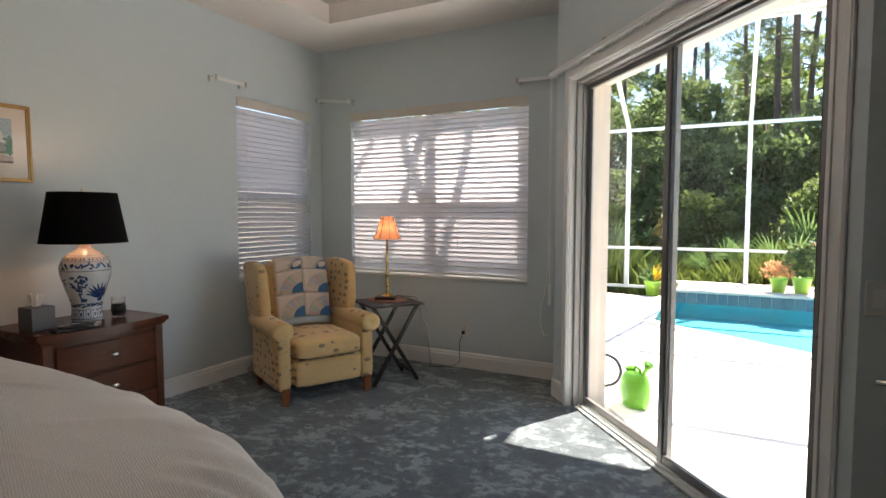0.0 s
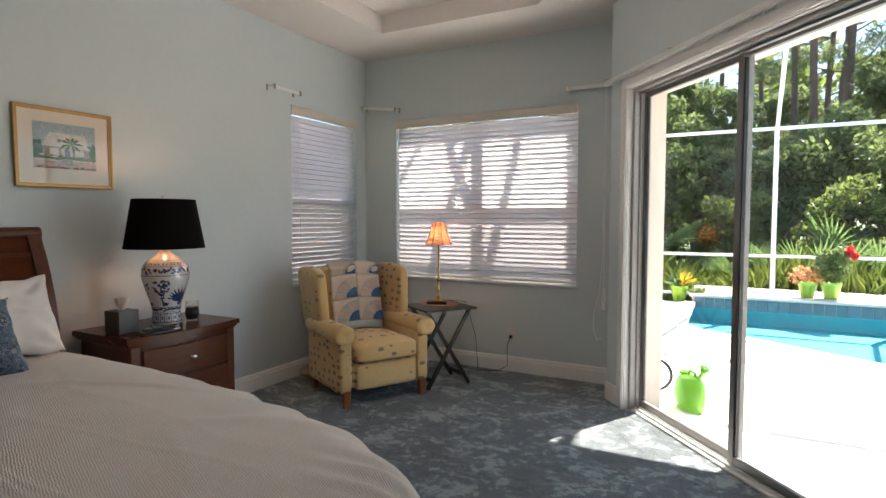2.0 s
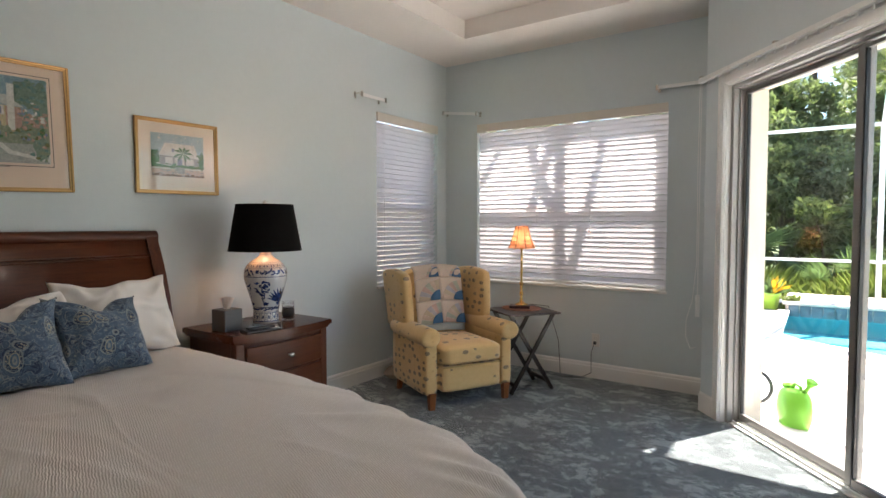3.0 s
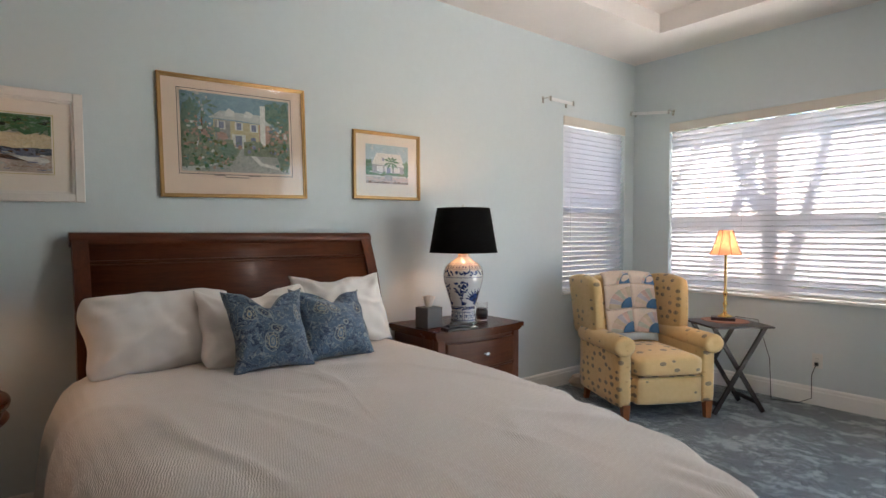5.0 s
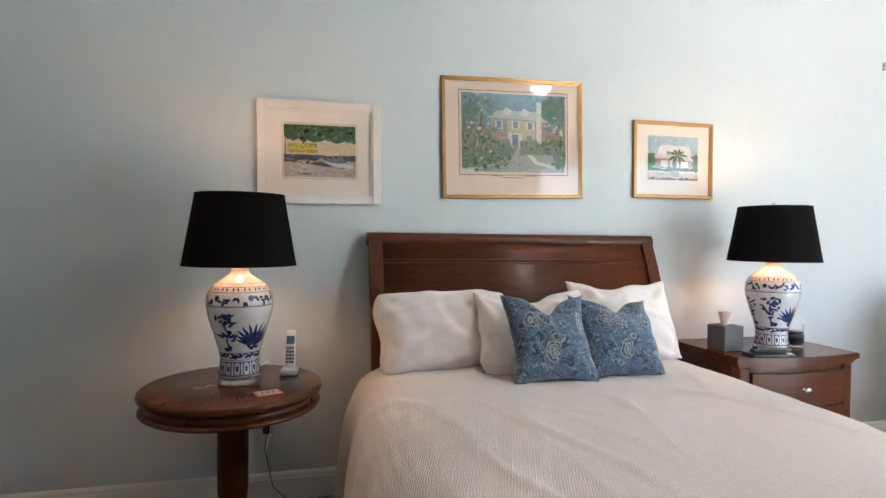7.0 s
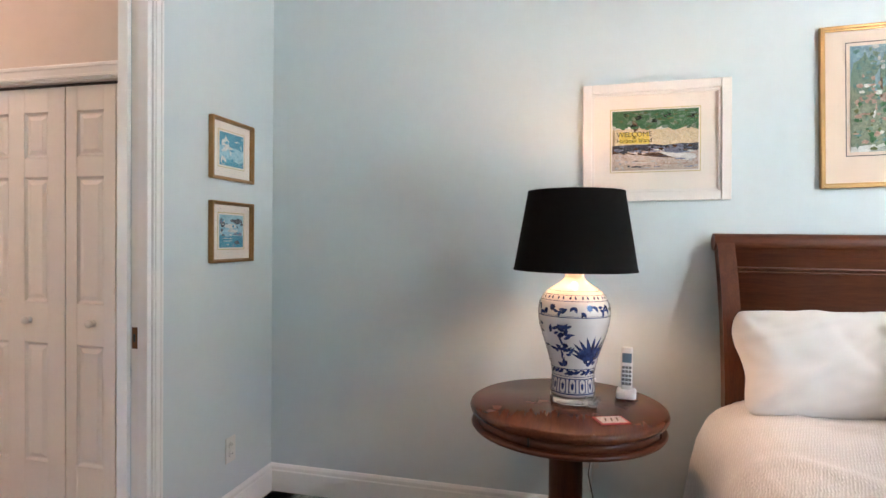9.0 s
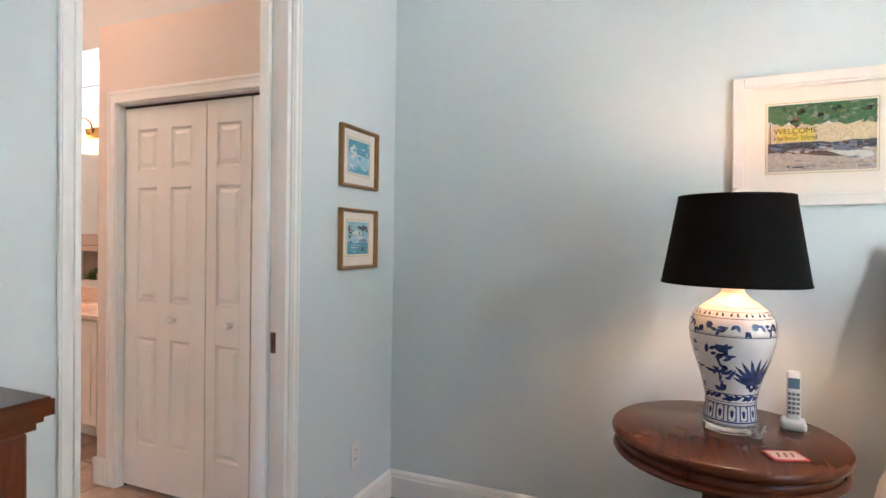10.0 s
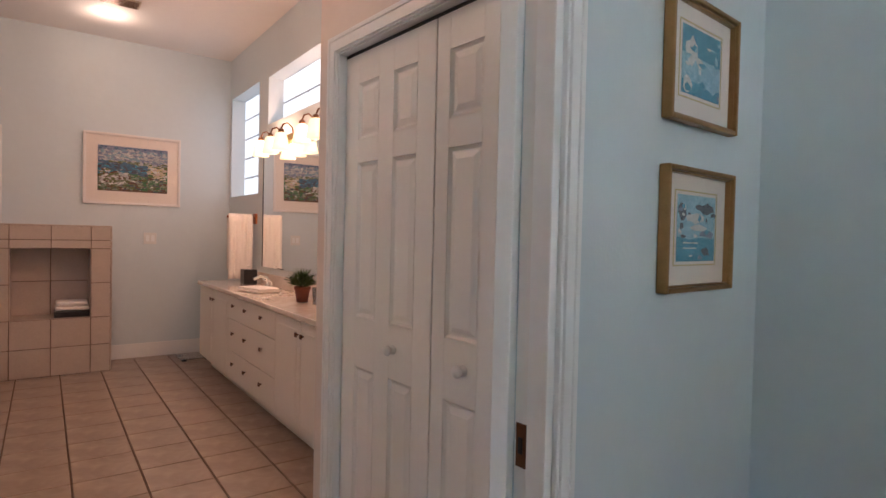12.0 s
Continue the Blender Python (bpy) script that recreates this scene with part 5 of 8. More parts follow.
QW = 0.205
WEDGE = [fabric("quilt_print_" + nm, c, 0.9, 300, 0.35) for nm, c in (("rose", (0.54, 0.36, 0.30)), ("tan", (0.52, 0.41, 0.29)), ("sage", (0.42, 0.42, 0.33)), ("lilac", (0.42, 0.38, 0.40)), ("peach", (0.58, 0.43, 0.33)))]
for r in range(3):
    for c_ in range(2):
        u0 = -0.20 + c_ * QW
        w1 = (0.125, 0.325, 0.525)[r]
        w0 = (0.0, 0.127, 0.327)[r]
        sq = part("patch", quilt_patch(u0, u0 + QW - 0.0012, w0, w1, 0.010), M["quilt"], ql, smooth=True)
        fan = bmesh.new()
        ctr = back_pt(u0 + QW * 0.98, w1 - 0.006) + Vector((0, -0.036, 0))
        vs = [fan.verts.new(ctr)]
        for k in range(9):
            a = math.pi / 2 * k / 8
            vs.append(fan.verts.new(back_pt(u0 + QW * 0.98 - 0.085 * math.cos(a), w1 - 0.006 - 0.085 * math.sin(a)) + Vector((0, -0.034, 0))))
        lo_ = [fan.verts.new(v.co + Vector((0, 0.018, 0))) for v in vs]
        fan.faces.new(vs)
        fan.faces.new(lo_[::-1])
        for i in range(len(vs)):
            j = (i + 1) % len(vs)
            fan.faces.new((vs[i], lo_[i], lo_[j], vs[j]))
        bmesh.ops.recalc_face_normals(fan, faces=fan.faces[:])
        cx_, cw_, big = u0 + QW * 0.98, w1 - 0.006, min(0.175, w1 - w0 - 0.02)
        for k in range(6):
            wd = bmesh.new()
            a0, a1 = math.pi / 2 * (k + 0.03) / 6, math.pi / 2 * (k + 0.97) / 6
            ring_ = [(r_, a0 + (a1 - a0) * i / 3) for r_, order in ((0.088, (0, 1, 2, 3)), (big, (3, 2, 1, 0))) for i in order]
            top_ = [wd.verts.new(back_pt(cx_ - r_ * math.cos(a), cw_ - r_ * math.sin(a)) + Vector((0, -0.0305, 0))) for r_, a in ring_]
            low_ = [wd.verts.new(v.co + Vector((0, 0.012, 0))) for v in top_]
            wd.faces.new(top_)
            wd.faces.new(low_[::-1])
            for i in range(8):
                wd.faces.new((top_[i], low_[i], low_[(i + 1) % 8], top_[(i + 1) % 8]))
            bmesh.ops.recalc_face_normals(wd, faces=wd.faces[:])
            part("wedge", wd, WEDGE[(k * 2 + r + c_ * 3) % 5], sq)
        part("scallop", fan, M["quilt_blue"], sq, "blue quarter-round patch")
part("border", quilt_patch(-0.20, 0.20, 0.527, 0.585, 0.008, 8), M["quilt_green"], ql, "pale green quilt border", smooth=True)

# folding tray table
tt_a = math.degrees(math.atan2(0.38, 0.25))
TRZ = 0.66
tt = thing("tray_table", Matrix.Translation((-2.735, 3.545, 0)) @ pose(0, 0, 0, 0, 0, tt_a), "dark wooden folding tray table with crossed legs", "tray table")
top = boxed(-0.235, 0.235, -0.225, 0.225, TRZ - 0.016, TRZ, bevel=0.004)
part("tabletop", top, M["dark_wood"], tt)
for yy in (-0.17, 0.17):
    part("leg", bar(bmesh.new(), (-0.20, yy, 0.008), (0.19, yy, TRZ - 0.02), 0.018, 0.030), M["dark_wood"], tt)
    part("leg", bar(bmesh.new(), (0.20, yy * 0.86, 0.008), (-0.19, yy * 0.86, TRZ - 0.02), 0.018, 0.030), M["dark_wood"], tt)
part("stretcher", bar(bmesh.new(), (-0.165, -0.165, 0.075), (-0.165, 0.165, 0.075), 0.016, 0.028), M["dark_wood"], tt)
part("stretcher", bar(bmesh.new(), (0.165, -0.14, 0.075), (0.165, 0.14, 0.075), 0.016, 0.028), M["dark_wood"], tt)
LX, LY = -2.775, 3.60
pm = bmesh.new()
lathe(pm, [(0.001, 0.0005), (0.150, 0.0005), (0.152, 0.004), (0.150, 0.007), (0.001, 0.007)], 40, sx=1.15, sy=0.95)
mt = Nodes("braided_rose_mat")
rr = mt.node("ShaderNodeTexWave", Scale=18.0, Distortion=0.6)
rr.wave_type = "RINGS"
rr.rings_direction = "Z"
mt.link(mt.coords(), rr.inputs["Vector"])
M["placemat"] = mt.done(mt.mix(rr.outputs["Fac"], (0.30, 0.12, 0.08), (0.45, 0.25, 0.18)), 0.9)
ob = part("placemat", pm, M["placemat"])
ob.location = (LX, LY, TRZ)
tagged(ob, "oval braided rose-brown placemat on the tray table", "placemat")
bk = part("book", boxed(-0.085, 0.085, -0.06, 0.06, 0, 0.024, bevel=0.003), plain("dark_red_cover", (0.035, 0.010, 0.010), 0.4))
bk.matrix_world = Matrix.Translation((LX - 0.01, LY - 0.01, TRZ + 0.0072)) @ pose(0, 0, 0, 0, 0, 25)
tagged(bk, "small dark book under the brass lamp", "book")
bl = thing("candlestick_lamp", Matrix.Translation((LX, LY, TRZ + 0.0314)), "slender brass candlestick lamp with pleated cream shade, lit", "table lamp")
part("base", lathe(bmesh.new(), [(0.052, 0.0), (0.055, 0.004), (0.048, 0.012), (0.030, 0.020), (0.018, 0.030)], 28), M["brass"], bl, smooth=True)
part("stem", lathe(bmesh.new(), [(0.012, 0.030), (0.016, 0.045), (0.008, 0.06), (0.014, 0.09), (0.017, 0.105), (0.009, 0.125), (0.012, 0.16), (0.016, 0.18), (0.022, 0.188), (0.012, 0.194), (0.0095, 0.205), (0.0095, 0.47), (0.013, 0.475), (0.013, 0.51)], 20), M["brass"], bl, "polished brass candle stem", smooth=True)
cs_m = Nodes("cream_pleated_shade")
tl = cs_m.node("ShaderNodeBsdfTranslucent")
tl.inputs["Color"].default_value = (0.80, 0.42, 0.26, 1)
df = cs_m.node("ShaderNodeBsdfDiffuse")
df.inputs["Color"].default_value = (0.62, 0.42, 0.30, 1)
mx = cs_m.node("ShaderNodeMixShader")
mx.inputs[0].default_value = 0.55
cs_m.link(df.outputs[0], mx.inputs[1])
cs_m.link(tl.outputs[0], mx.inputs[2])
cs_m.link(mx.outputs[0], cs_m.out.inputs["Surface"])
sh = bmesh.new()
n = 12
prev = None
for t in range(7):
    f = t / 6
    r = 0.118 - (0.118 - 0.052) * (f ** 0.75)
    ring = [sh.verts.new((r * (1.0 if i % 2 == 0 else 0.975) * math.cos(2 * math.pi * i / 24), r * (1.0 if i % 2 == 0 else 0.975) * math.sin(2 * math.pi * i / 24), 0.485 + 0.19 * f)) for i in range(24)]
    if prev:
        for i in range(24):
            sh.faces.new((prev[i], prev[(i + 1) % 24], ring[(i + 1) % 24], ring[i]))
    prev = ring
s = part("shade", sh, cs_m.m, bl, "scalloped cream fabric shade", smooth=True)
rim = bmesh.new()
for k in range(8):
    a = 2 * math.pi * k / 8
    pts = [((0.119 - 0.066 * (f ** 0.75)) * math.cos(a), (0.119 - 0.066 * (f ** 0.75)) * math.sin(a), 0.485 + 0.19 * f) for f in (0, 0.2, 0.4, 0.6, 0.8, 1)]
    tube(rim, pts, 0.0026, 5)
part("rib", rim, M["rib"], s, "darker shade ribs")
b = part("bulb", lathe(bmesh.new(), [(0.006, 0.512), (0.016, 0.53), (0.020, 0.56), (0.010, 0.60), (0.002, 0.62)], 16), M["bulb"], bl, smooth=True)
b.visible_shadow = False
lamp("candlestick_light", "POINT", Matrix.Translation((LX, LY, TRZ + 0.60)), 0.14, (1.0, 0.52, 0.33), 0.02)
cd = tagged(part("power_cord", tube(bmesh.new(), [(LX + 0.05, LY + 0.06, TRZ + 0.035), (LX + 0.16, LY + 0.20, TRZ + 0.01), (LX + 0.20, LY + 0.33, 0.35), (LX + 0.16, NORTH - 0.10, 0.02), (-2.60, NORTH - 0.16, 0.012), (-2.42, NORTH - 0.10, 0.012), (-2.34, NORTH - 0.06, 0.06), (-2.345, NORTH - 0.05, 0.24), (-2.322, NORTH - 0.035, 0.318)], 0.003, 6), M["black"], smooth=True), "thin black lamp cord trailing to the outlet", "power cord")

# ---- ceiling fan with a bowl light ----
FX, FY = -1.75, 1.35
fan = thing("ceiling_fan", Matrix.Translation((FX, FY, TRAY)), "white ceiling fan with a glowing glass bowl light", "ceiling fan")
part("canopy", lathe(bmesh.new(), [(0.03, -0.06), (0.07, -0.04), (0.08, -0.001)], 24), M["trim"], fan, smooth=True)
part("downrod", tube(bmesh.new(), [(0, 0, -0.05), (0, 0, -0.14)], 0.012, 12), M["trim"], fan)
part("motor", lathe(bmesh.new(), [(0.05, -0.26), (0.12, -0.25), (0.135, -0.20), (0.12, -0.15), (0.04, -0.135)], 32), M["trim"], fan, smooth=True)
for k in range(5):
    bm = boxed(0.20, 0.66, -0.065, 0.065, -0.004, 0.004, bevel=0.003)
    box(bm, 0.11, 0.22, -0.02, 0.02, -0.006, -0.0045)
    ob = part("blade", bm, M["trim"], fan)
    ob.matrix_local = Matrix.Translation((0, 0, -0.215)) @ pose(0, 0, 0, 0, 0, 72 * k + 20) @ pose(0, 0, 0, 10, 0, 0)
bowl = part("bowl", lathe(bmesh.new(), [(0.001, -0.385), (0.06, -0.378), (0.11, -0.352), (0.135, -0.315), (0.138, -0.275)], 32), glow("frosted_bowl", (1.0, 0.70, 0.46), 0.35), fan, "lit frosted glass bowl", smooth=True)
bowl.visible_shadow = False
lamp("fan_light", "POINT", Matrix.Translation((FX, FY, TRAY - 0.33)), 3.5, (1.0, 0.92, 0.84), 0.11)

# ---- doorway to the bathroom ----
cs = bmesh.new()
for yy, sg in ((SOUTH, 1), (SOUTH - 0.13, -1)):
    for a, b, d in ((0, 0.050, 0.013), (0.006, 0.018, 0.019), (0.035, 0.047, 0.017)):
        ya, yb = sorted((yy + sg * 0.001, yy + sg * d))
        box(cs, DOORWAY[0] - b, DOORWAY[0] - a, ya, yb, 0, DOORWAY_TOP + b, 0.002)
        box(cs, DOORWAY[1] + a, DOORWAY[1] + b, ya, yb, 0, DOORWAY_TOP + b, 0.002)
        box(cs, DOORWAY[0] - a, DOORWAY[1] + a, ya, yb, DOORWAY_TOP + a, DOORWAY_TOP + b, 0.002)
setting("trim_doorway", cs, M["trim"], "white moulded casing round the bathroom doorway", "door casing")
jb = bmesh.new()
for y0, y1 in ((SOUTH - 0.131, SOUTH - 0.088), (SOUTH - 0.042, SOUTH + 0.001)):
    box(jb, DOORWAY[0] - 0.002, DOORWAY[0] + 0.018, y0, y1, 0, DOORWAY_TOP, 0.002)
    box(jb, DOORWAY[1] - 0.010, DOORWAY[1] + 0.002, y0, y1, 0, DOORWAY_TOP, 0.002)
    box(jb, DOORWAY[0] + 0.018, DOORWAY[1] - 0.010, y0, y1, DOORWAY_TOP - 0.018, DOORWAY_TOP, 0.002)
setting("jamb_doorway", jb, M["trim"], "white split jamb of the pocket-door opening", "door jamb")
pk = tagged(thing("door_pocket", Matrix.Translation((DOORWAY[0], SOUTH - 0.065, 0)), "white pocket door slid into the wall", "door"), kind="structure")
part("door_leaf", boxed(-0.75, 0.004, -0.0175, 0.0175, 0.012, DOORWAY_TOP - 0.02, bevel=0.002), M["door_white"], pk)
lt = part("latch_plate", boxed(0.004, 0.0065, -0.012, 0.012, 0.885, 0.965, bevel=0.001), M["bronze"], pk, "bronze edge pull")
part("pull", boxed(0.0066, 0.009, -0.005, 0.005, 0.91, 0.94, bevel=0.001), M["black"], lt)

# ---- bifold closet doors ----
BFX = CLOSET - 0.03


def bifold_leaf(y0, y1, stiles, label):
    """Six-panel moulded leaf: raised panels in recessed fields; the face looks along +x."""
    t = tagged(thing("door_bifold", Matrix.Translation((BFX, 0, 0)), label, "bifold door", "closet bifold doors"), kind="structure")
    z0, z1 = 0.016, BF_TOP - 0.018
    w = y1 - y0
    core = boxed(-0.030, -0.010, y0, y1, z0, z1)
    part("core", core, M["door_white"], t)
    cols = []
    sw = 0.095 if stiles == 2 else 0.062
    if stiles == 2:
        m0 = (w - 3 * sw) / 2
        cols = [(y0 + sw, y0 + sw + m0), (y0 + 2 * sw + m0, y1 - sw)]
        uprights = [(y0, y0 + sw), (y0 + sw + m0, y0 + 2 * sw + m0), (y1 - sw, y1)]
    else:
        cols = [(y0 + sw, y1 - sw)]
        uprights = [(y0, y0 + sw), (y1 - sw, y1)]
    zs = [(0.24, 0.80), (0.99, 1.57), (1.66, 1.87)]
    fr = bmesh.new()
    for a, b in uprights:
        box(fr, -0.0101, 0.0, a, b, z0, z1, 0.0008, 1)
    rails = [(z0, zs[0][0]), (zs[0][1], zs[1][0]), (zs[1][1], zs[2][0]), (zs[2][1], z1)]
    for a, b in cols:
        for r0, r1 in rails:
            box(fr, -0.0101, -0.0002, a, b, r0, r1, 0.0008, 1)
    part("door_frame", fr, M["door_white"], t)
    for a, b in cols:
        for p0, p1 in zs:
            bm = bmesh.new()
            n = [(0.0, -0.0098), (0.010, -0.0098), (0.034, -0.0025), (0.034, -0.0025)]
            loops = []
            for ins, x in ((0.002, -0.0005), (0.011, -0.0085), (0.018, -0.0085), (0.036, -0.0015)):
                loops.append([bm.verts.new((x, yy, zz)) for yy, zz in ((a + ins, p0 + ins), (b - ins, p0 + ins), (b - ins, p1 - ins), (a + ins, p1 - ins))])
            for q, r in zip(loops, loops[1:]):
                for i in range(4):
                    bm.faces.new((q[i], q[(i + 1) % 4], r[(i + 1) % 4], r[i]))
            bm.faces.new(loops[-1])
            bmesh.ops.recalc_face_normals(bm, faces=bm.faces[:])
            part("panel", bm, M["door_white"], t)
    return t


def round_knob(parent, y, z):
    bm = lathe(bmesh.new(), [(0.017, 0.0), (0.017, 0.003), (0.008, 0.006), (0.008, 0.014), (0.017, 0.020), (0.019, 0.028), (0.013, 0.036), (0.001, 0.038)], 20)
    bmesh.ops.transform(bm, matrix=Matrix.Translation((0.0, y, z)) @ pose(0, 0, 0, 0, 90, 0), verts=bm.verts[:])
    part("knob", bm, M["trim"], parent, "small white round knob", smooth=True)


lf = bifold_leaf(-3.955, -3.395, 2, "wide white six-panel bifold leaf, closed")
round_knob(lf, -3.60, 0.905)
lf = bifold_leaf(-3.388, -3.115, 1, "narrow white panelled bifold leaf, closed")
round_knob(lf, -3.235, 0.905)
bifold_leaf(-3.108, -2.87, 1, "narrow white panelled bifold leaf by the wall, closed")
# black strips fill the head and side gaps in place of their shade
gap_strips = bmesh.new()
box(gap_strips, BFX - 0.028, BFX - 0.002, BF_A + 0.005, BF_B - 0.005, BF_TOP - 0.017, BF_TOP - 0.0045)
box(gap_strips, BFX - 0.028, BFX - 0.006, BF_A + 0.0045, BF_A + 0.0095, 0.0, BF_TOP - 0.018)
setting("track_bifold", gap_strips, M["black"], "black strips standing for the shade in the bifold gaps", "door track")
cs = bmesh.new()
for a, b, d in ((0, 0.07, 0.013), (0.006, 0.020, 0.019), (0.050, 0.066, 0.017)):
    box(cs, CLOSET + 0.001, CLOSET + d, BF_A - b, BF_A - a, 0.0, BF_TOP + b, 0.002)
    box(cs, CLOSET + 0.001, CLOSET + d, BF_B + a, min(BF_B + b, SOUTH - 0.15), 0.0, BF_TOP + b, 0.002)
    box(cs, CLOSET + 0.001, CLOSET + d, BF_A - a, BF_B + a, BF_TOP + a, BF_TOP + b, 0.002)
setting("trim_closet", cs, M["trim"], "white moulded casing round the bifold doors", "door casing")
lin = bmesh.new()
box(lin, CLOSET - 0.119, CLOSET + 0.0005, BF_A - 0.004, BF_A + 0.004, 0, BF_TOP)
box(lin, CLOSET - 0.119, CLOSET + 0.0005, BF_A + 0.004, BF_B, BF_TOP - 0.004, BF_TOP + 0.002)
setting("jamb_closet", lin, M["trim"], "white jamb lining of the closet", "door jamb")
bb = boxed(CLOSET + 0.0005, CLOSET + 0.017, -4.135, BF_A - 0.071, 0, 0.14, bevel=0.003)
box(bb, -3.52, CLOSET + 0.017, -4.137, -4.1205, 0, 0.14, 0.003)
setting("baseboard", bb, M["trim"], "white baseboard at the closet corner", "baseboard")

# ---- bathroom ----
M["vanity"] = plain("cream_thermofoil", (0.76, 0.70, 0.63), 0.4, var=0.02)
n = Nodes("cultured_marble_counter")
vv = n.coords()
M["counter"] = n.done(n.ramp(n.noise(vv, 5, 8, 0.6, 1.2), [(0.35, (0.62, 0.50, 0.42)), (0.65, (0.76, 0.67, 0.60))]), 0.12, Coat_Weight=0.4)
van = thing("vanity_cabinet", BM, "long cream vanity with panelled doors, drawers and bronze knobs", "vanity")
VX, V0, V1 = -3.715, -7.62, -4.30
part("carcass", boxed(BW, VX - 0.02, V0, V1, 0.11, 0.79), M["vanity"], van)
part("toe_kick", boxed(BW, VX - 0.10, V0 + 0.03, V1, 0.0, 0.109), M["vanity"], van)


def sq_knob(parent, y, z):
    bm = boxed(0.012, 0.022, y - 0.014, y + 0.014, z - 0.014, z + 0.014, bevel=0.004)
    tube(bm, [(0.0, y, z), (0.012, y, z)], 0.006, 8)
    bmesh.ops.translate(bm, vec=(VX, 0, 0), verts=bm.verts[:])
    part("knob", bm, M["bronze"], parent, "square bronze knob")


def front(name, y0, y1, z0, z1, panel):
    bm = boxed(VX - 0.0195, VX, y0 + 0.004, y1 - 0.004, z0 + 0.004, z1 - 0.004, bevel=0.003)
    if panel:
        i = 0.06
        fr = boxed(VX - 0.001, VX + 0.004, y0 + i, y1 - i, z0 + i, z1 - i, bevel=0.004)
        me = bpy.data.meshes.new("t")
        fr.to_mesh(me)
        fr.free()
        bm.from_mesh(me)
        bpy.data.meshes.remove(me)
    return part(name, bm, M["vanity"], van)


for y0, y1 in ((V0, -7.11), (-7.11, -6.60), (-5.48, -5.04), (-5.04, -4.60)):
    dd = front("door", y0, y1, 0.115, 0.785, True)
    right = y0 in (-7.11, -5.04)
    sq_knob(dd, (y0 + 0.04) if right else (y1 - 0.04), 0.70)
dd = front("door", -4.60, -4.30, 0.115, 0.785, True)
for z0, z1 in ((0.115, 0.345), (0.345, 0.60), (0.60, 0.785)):
    dd = front("drawer", -6.60, -5.48, z0, z1, False)
    for yy in (-6.45, -6.13, -5.75):
        sq_knob(dd, yy, (z0 + z1) / 2 + 0.02)
ct = tagged(part("countertop", boxed(BW + 0.001, VX + 0.022, V0 - 0.015, V1, 0.792, 0.825, bevel=0.006), M["counter"]), "glossy pinkish marble vanity counter", "countertop")
ct.matrix_world = BM
ct2 = tagged(part("backsplash", boxed(BW + 0.001, BW + 0.02, V0, V1, 0.826, 0.93, bevel=0.004), M["counter"]), "marble backsplash along the vanity", "backsplash")
ct2.matrix_world = BM
mi = thing("wall_mirror", BM, "large frameless mirror above the vanity", "mirror")
part("mirror_glass", boxed(BW + 0.001, BW + 0.008, -7.10, -4.4, 0.985, 2.0), M["mirror"], mi)
part("edge", boxed(BW + 0.001, BW + 0.012, -7.112, -7.101, 0.985, 2.0), M["black"], mi, "dark mirror edge")

sh_m = glow("amber_frosted_shade", (1.0, 0.60, 0.26), 0.15, (0.85, 0.7, 0.5))
lb = thing("vanity_light", BM, "bronze bar with a row of glowing bell shades", "vanity light")
part("backplate", boxed(BW + 0.001, BW + 0.022, -6.93, -6.18, 2.04, 2.12, bevel=0.004), M["brass"], lb)
part("backplate", boxed(BW + 0.001, BW + 0.022, -5.98, -5.22, 2.04, 2.12, bevel=0.004), M["brass"], lb)
for yy in (-6.81, -6.555, -6.30, -5.86, -5.60, -5.34):
    part("arm", tube(bmesh.new(), [(BW + 0.02, yy, 2.08), (BW + 0.04, yy, 2.155), (BW + 0.08, yy, 2.185), (BW + 0.115, yy, 2.17), (BW + 0.13, yy, 2.13)], 0.006, 8), M["bronze"], lb, smooth=True)
    s = part("shade", lathe(bmesh.new(), [(0.022, 2.105), (0.040, 2.092), (0.052, 2.05), (0.060, 2.005), (0.070, 1.965)], 20, (BW + 0.13, yy, 0)), sh_m, lb, "glowing amber glass shade", smooth=True)
    s.visible_shadow = False
    part("cap", lathe(bmesh.new(), [(0.026, 2.10), (0.021, 2.125), (0.006, 2.135)], 16, (BW + 0.13, yy, 0)), M["bronze"], lb, smooth=True)
for yy in (-6.555, -5.60):
    lamp("vanity_lamp", "POINT", BM @ Matrix.Translation((BW + 0.13, yy, 2.02)), 1.2, (1.0, 0.54, 0.33), 0.03)
M["block"] = Nodes("wavy_glass_block").done((0.9, 0.93, 0.95), 0.25, Transmission_Weight=0.55)
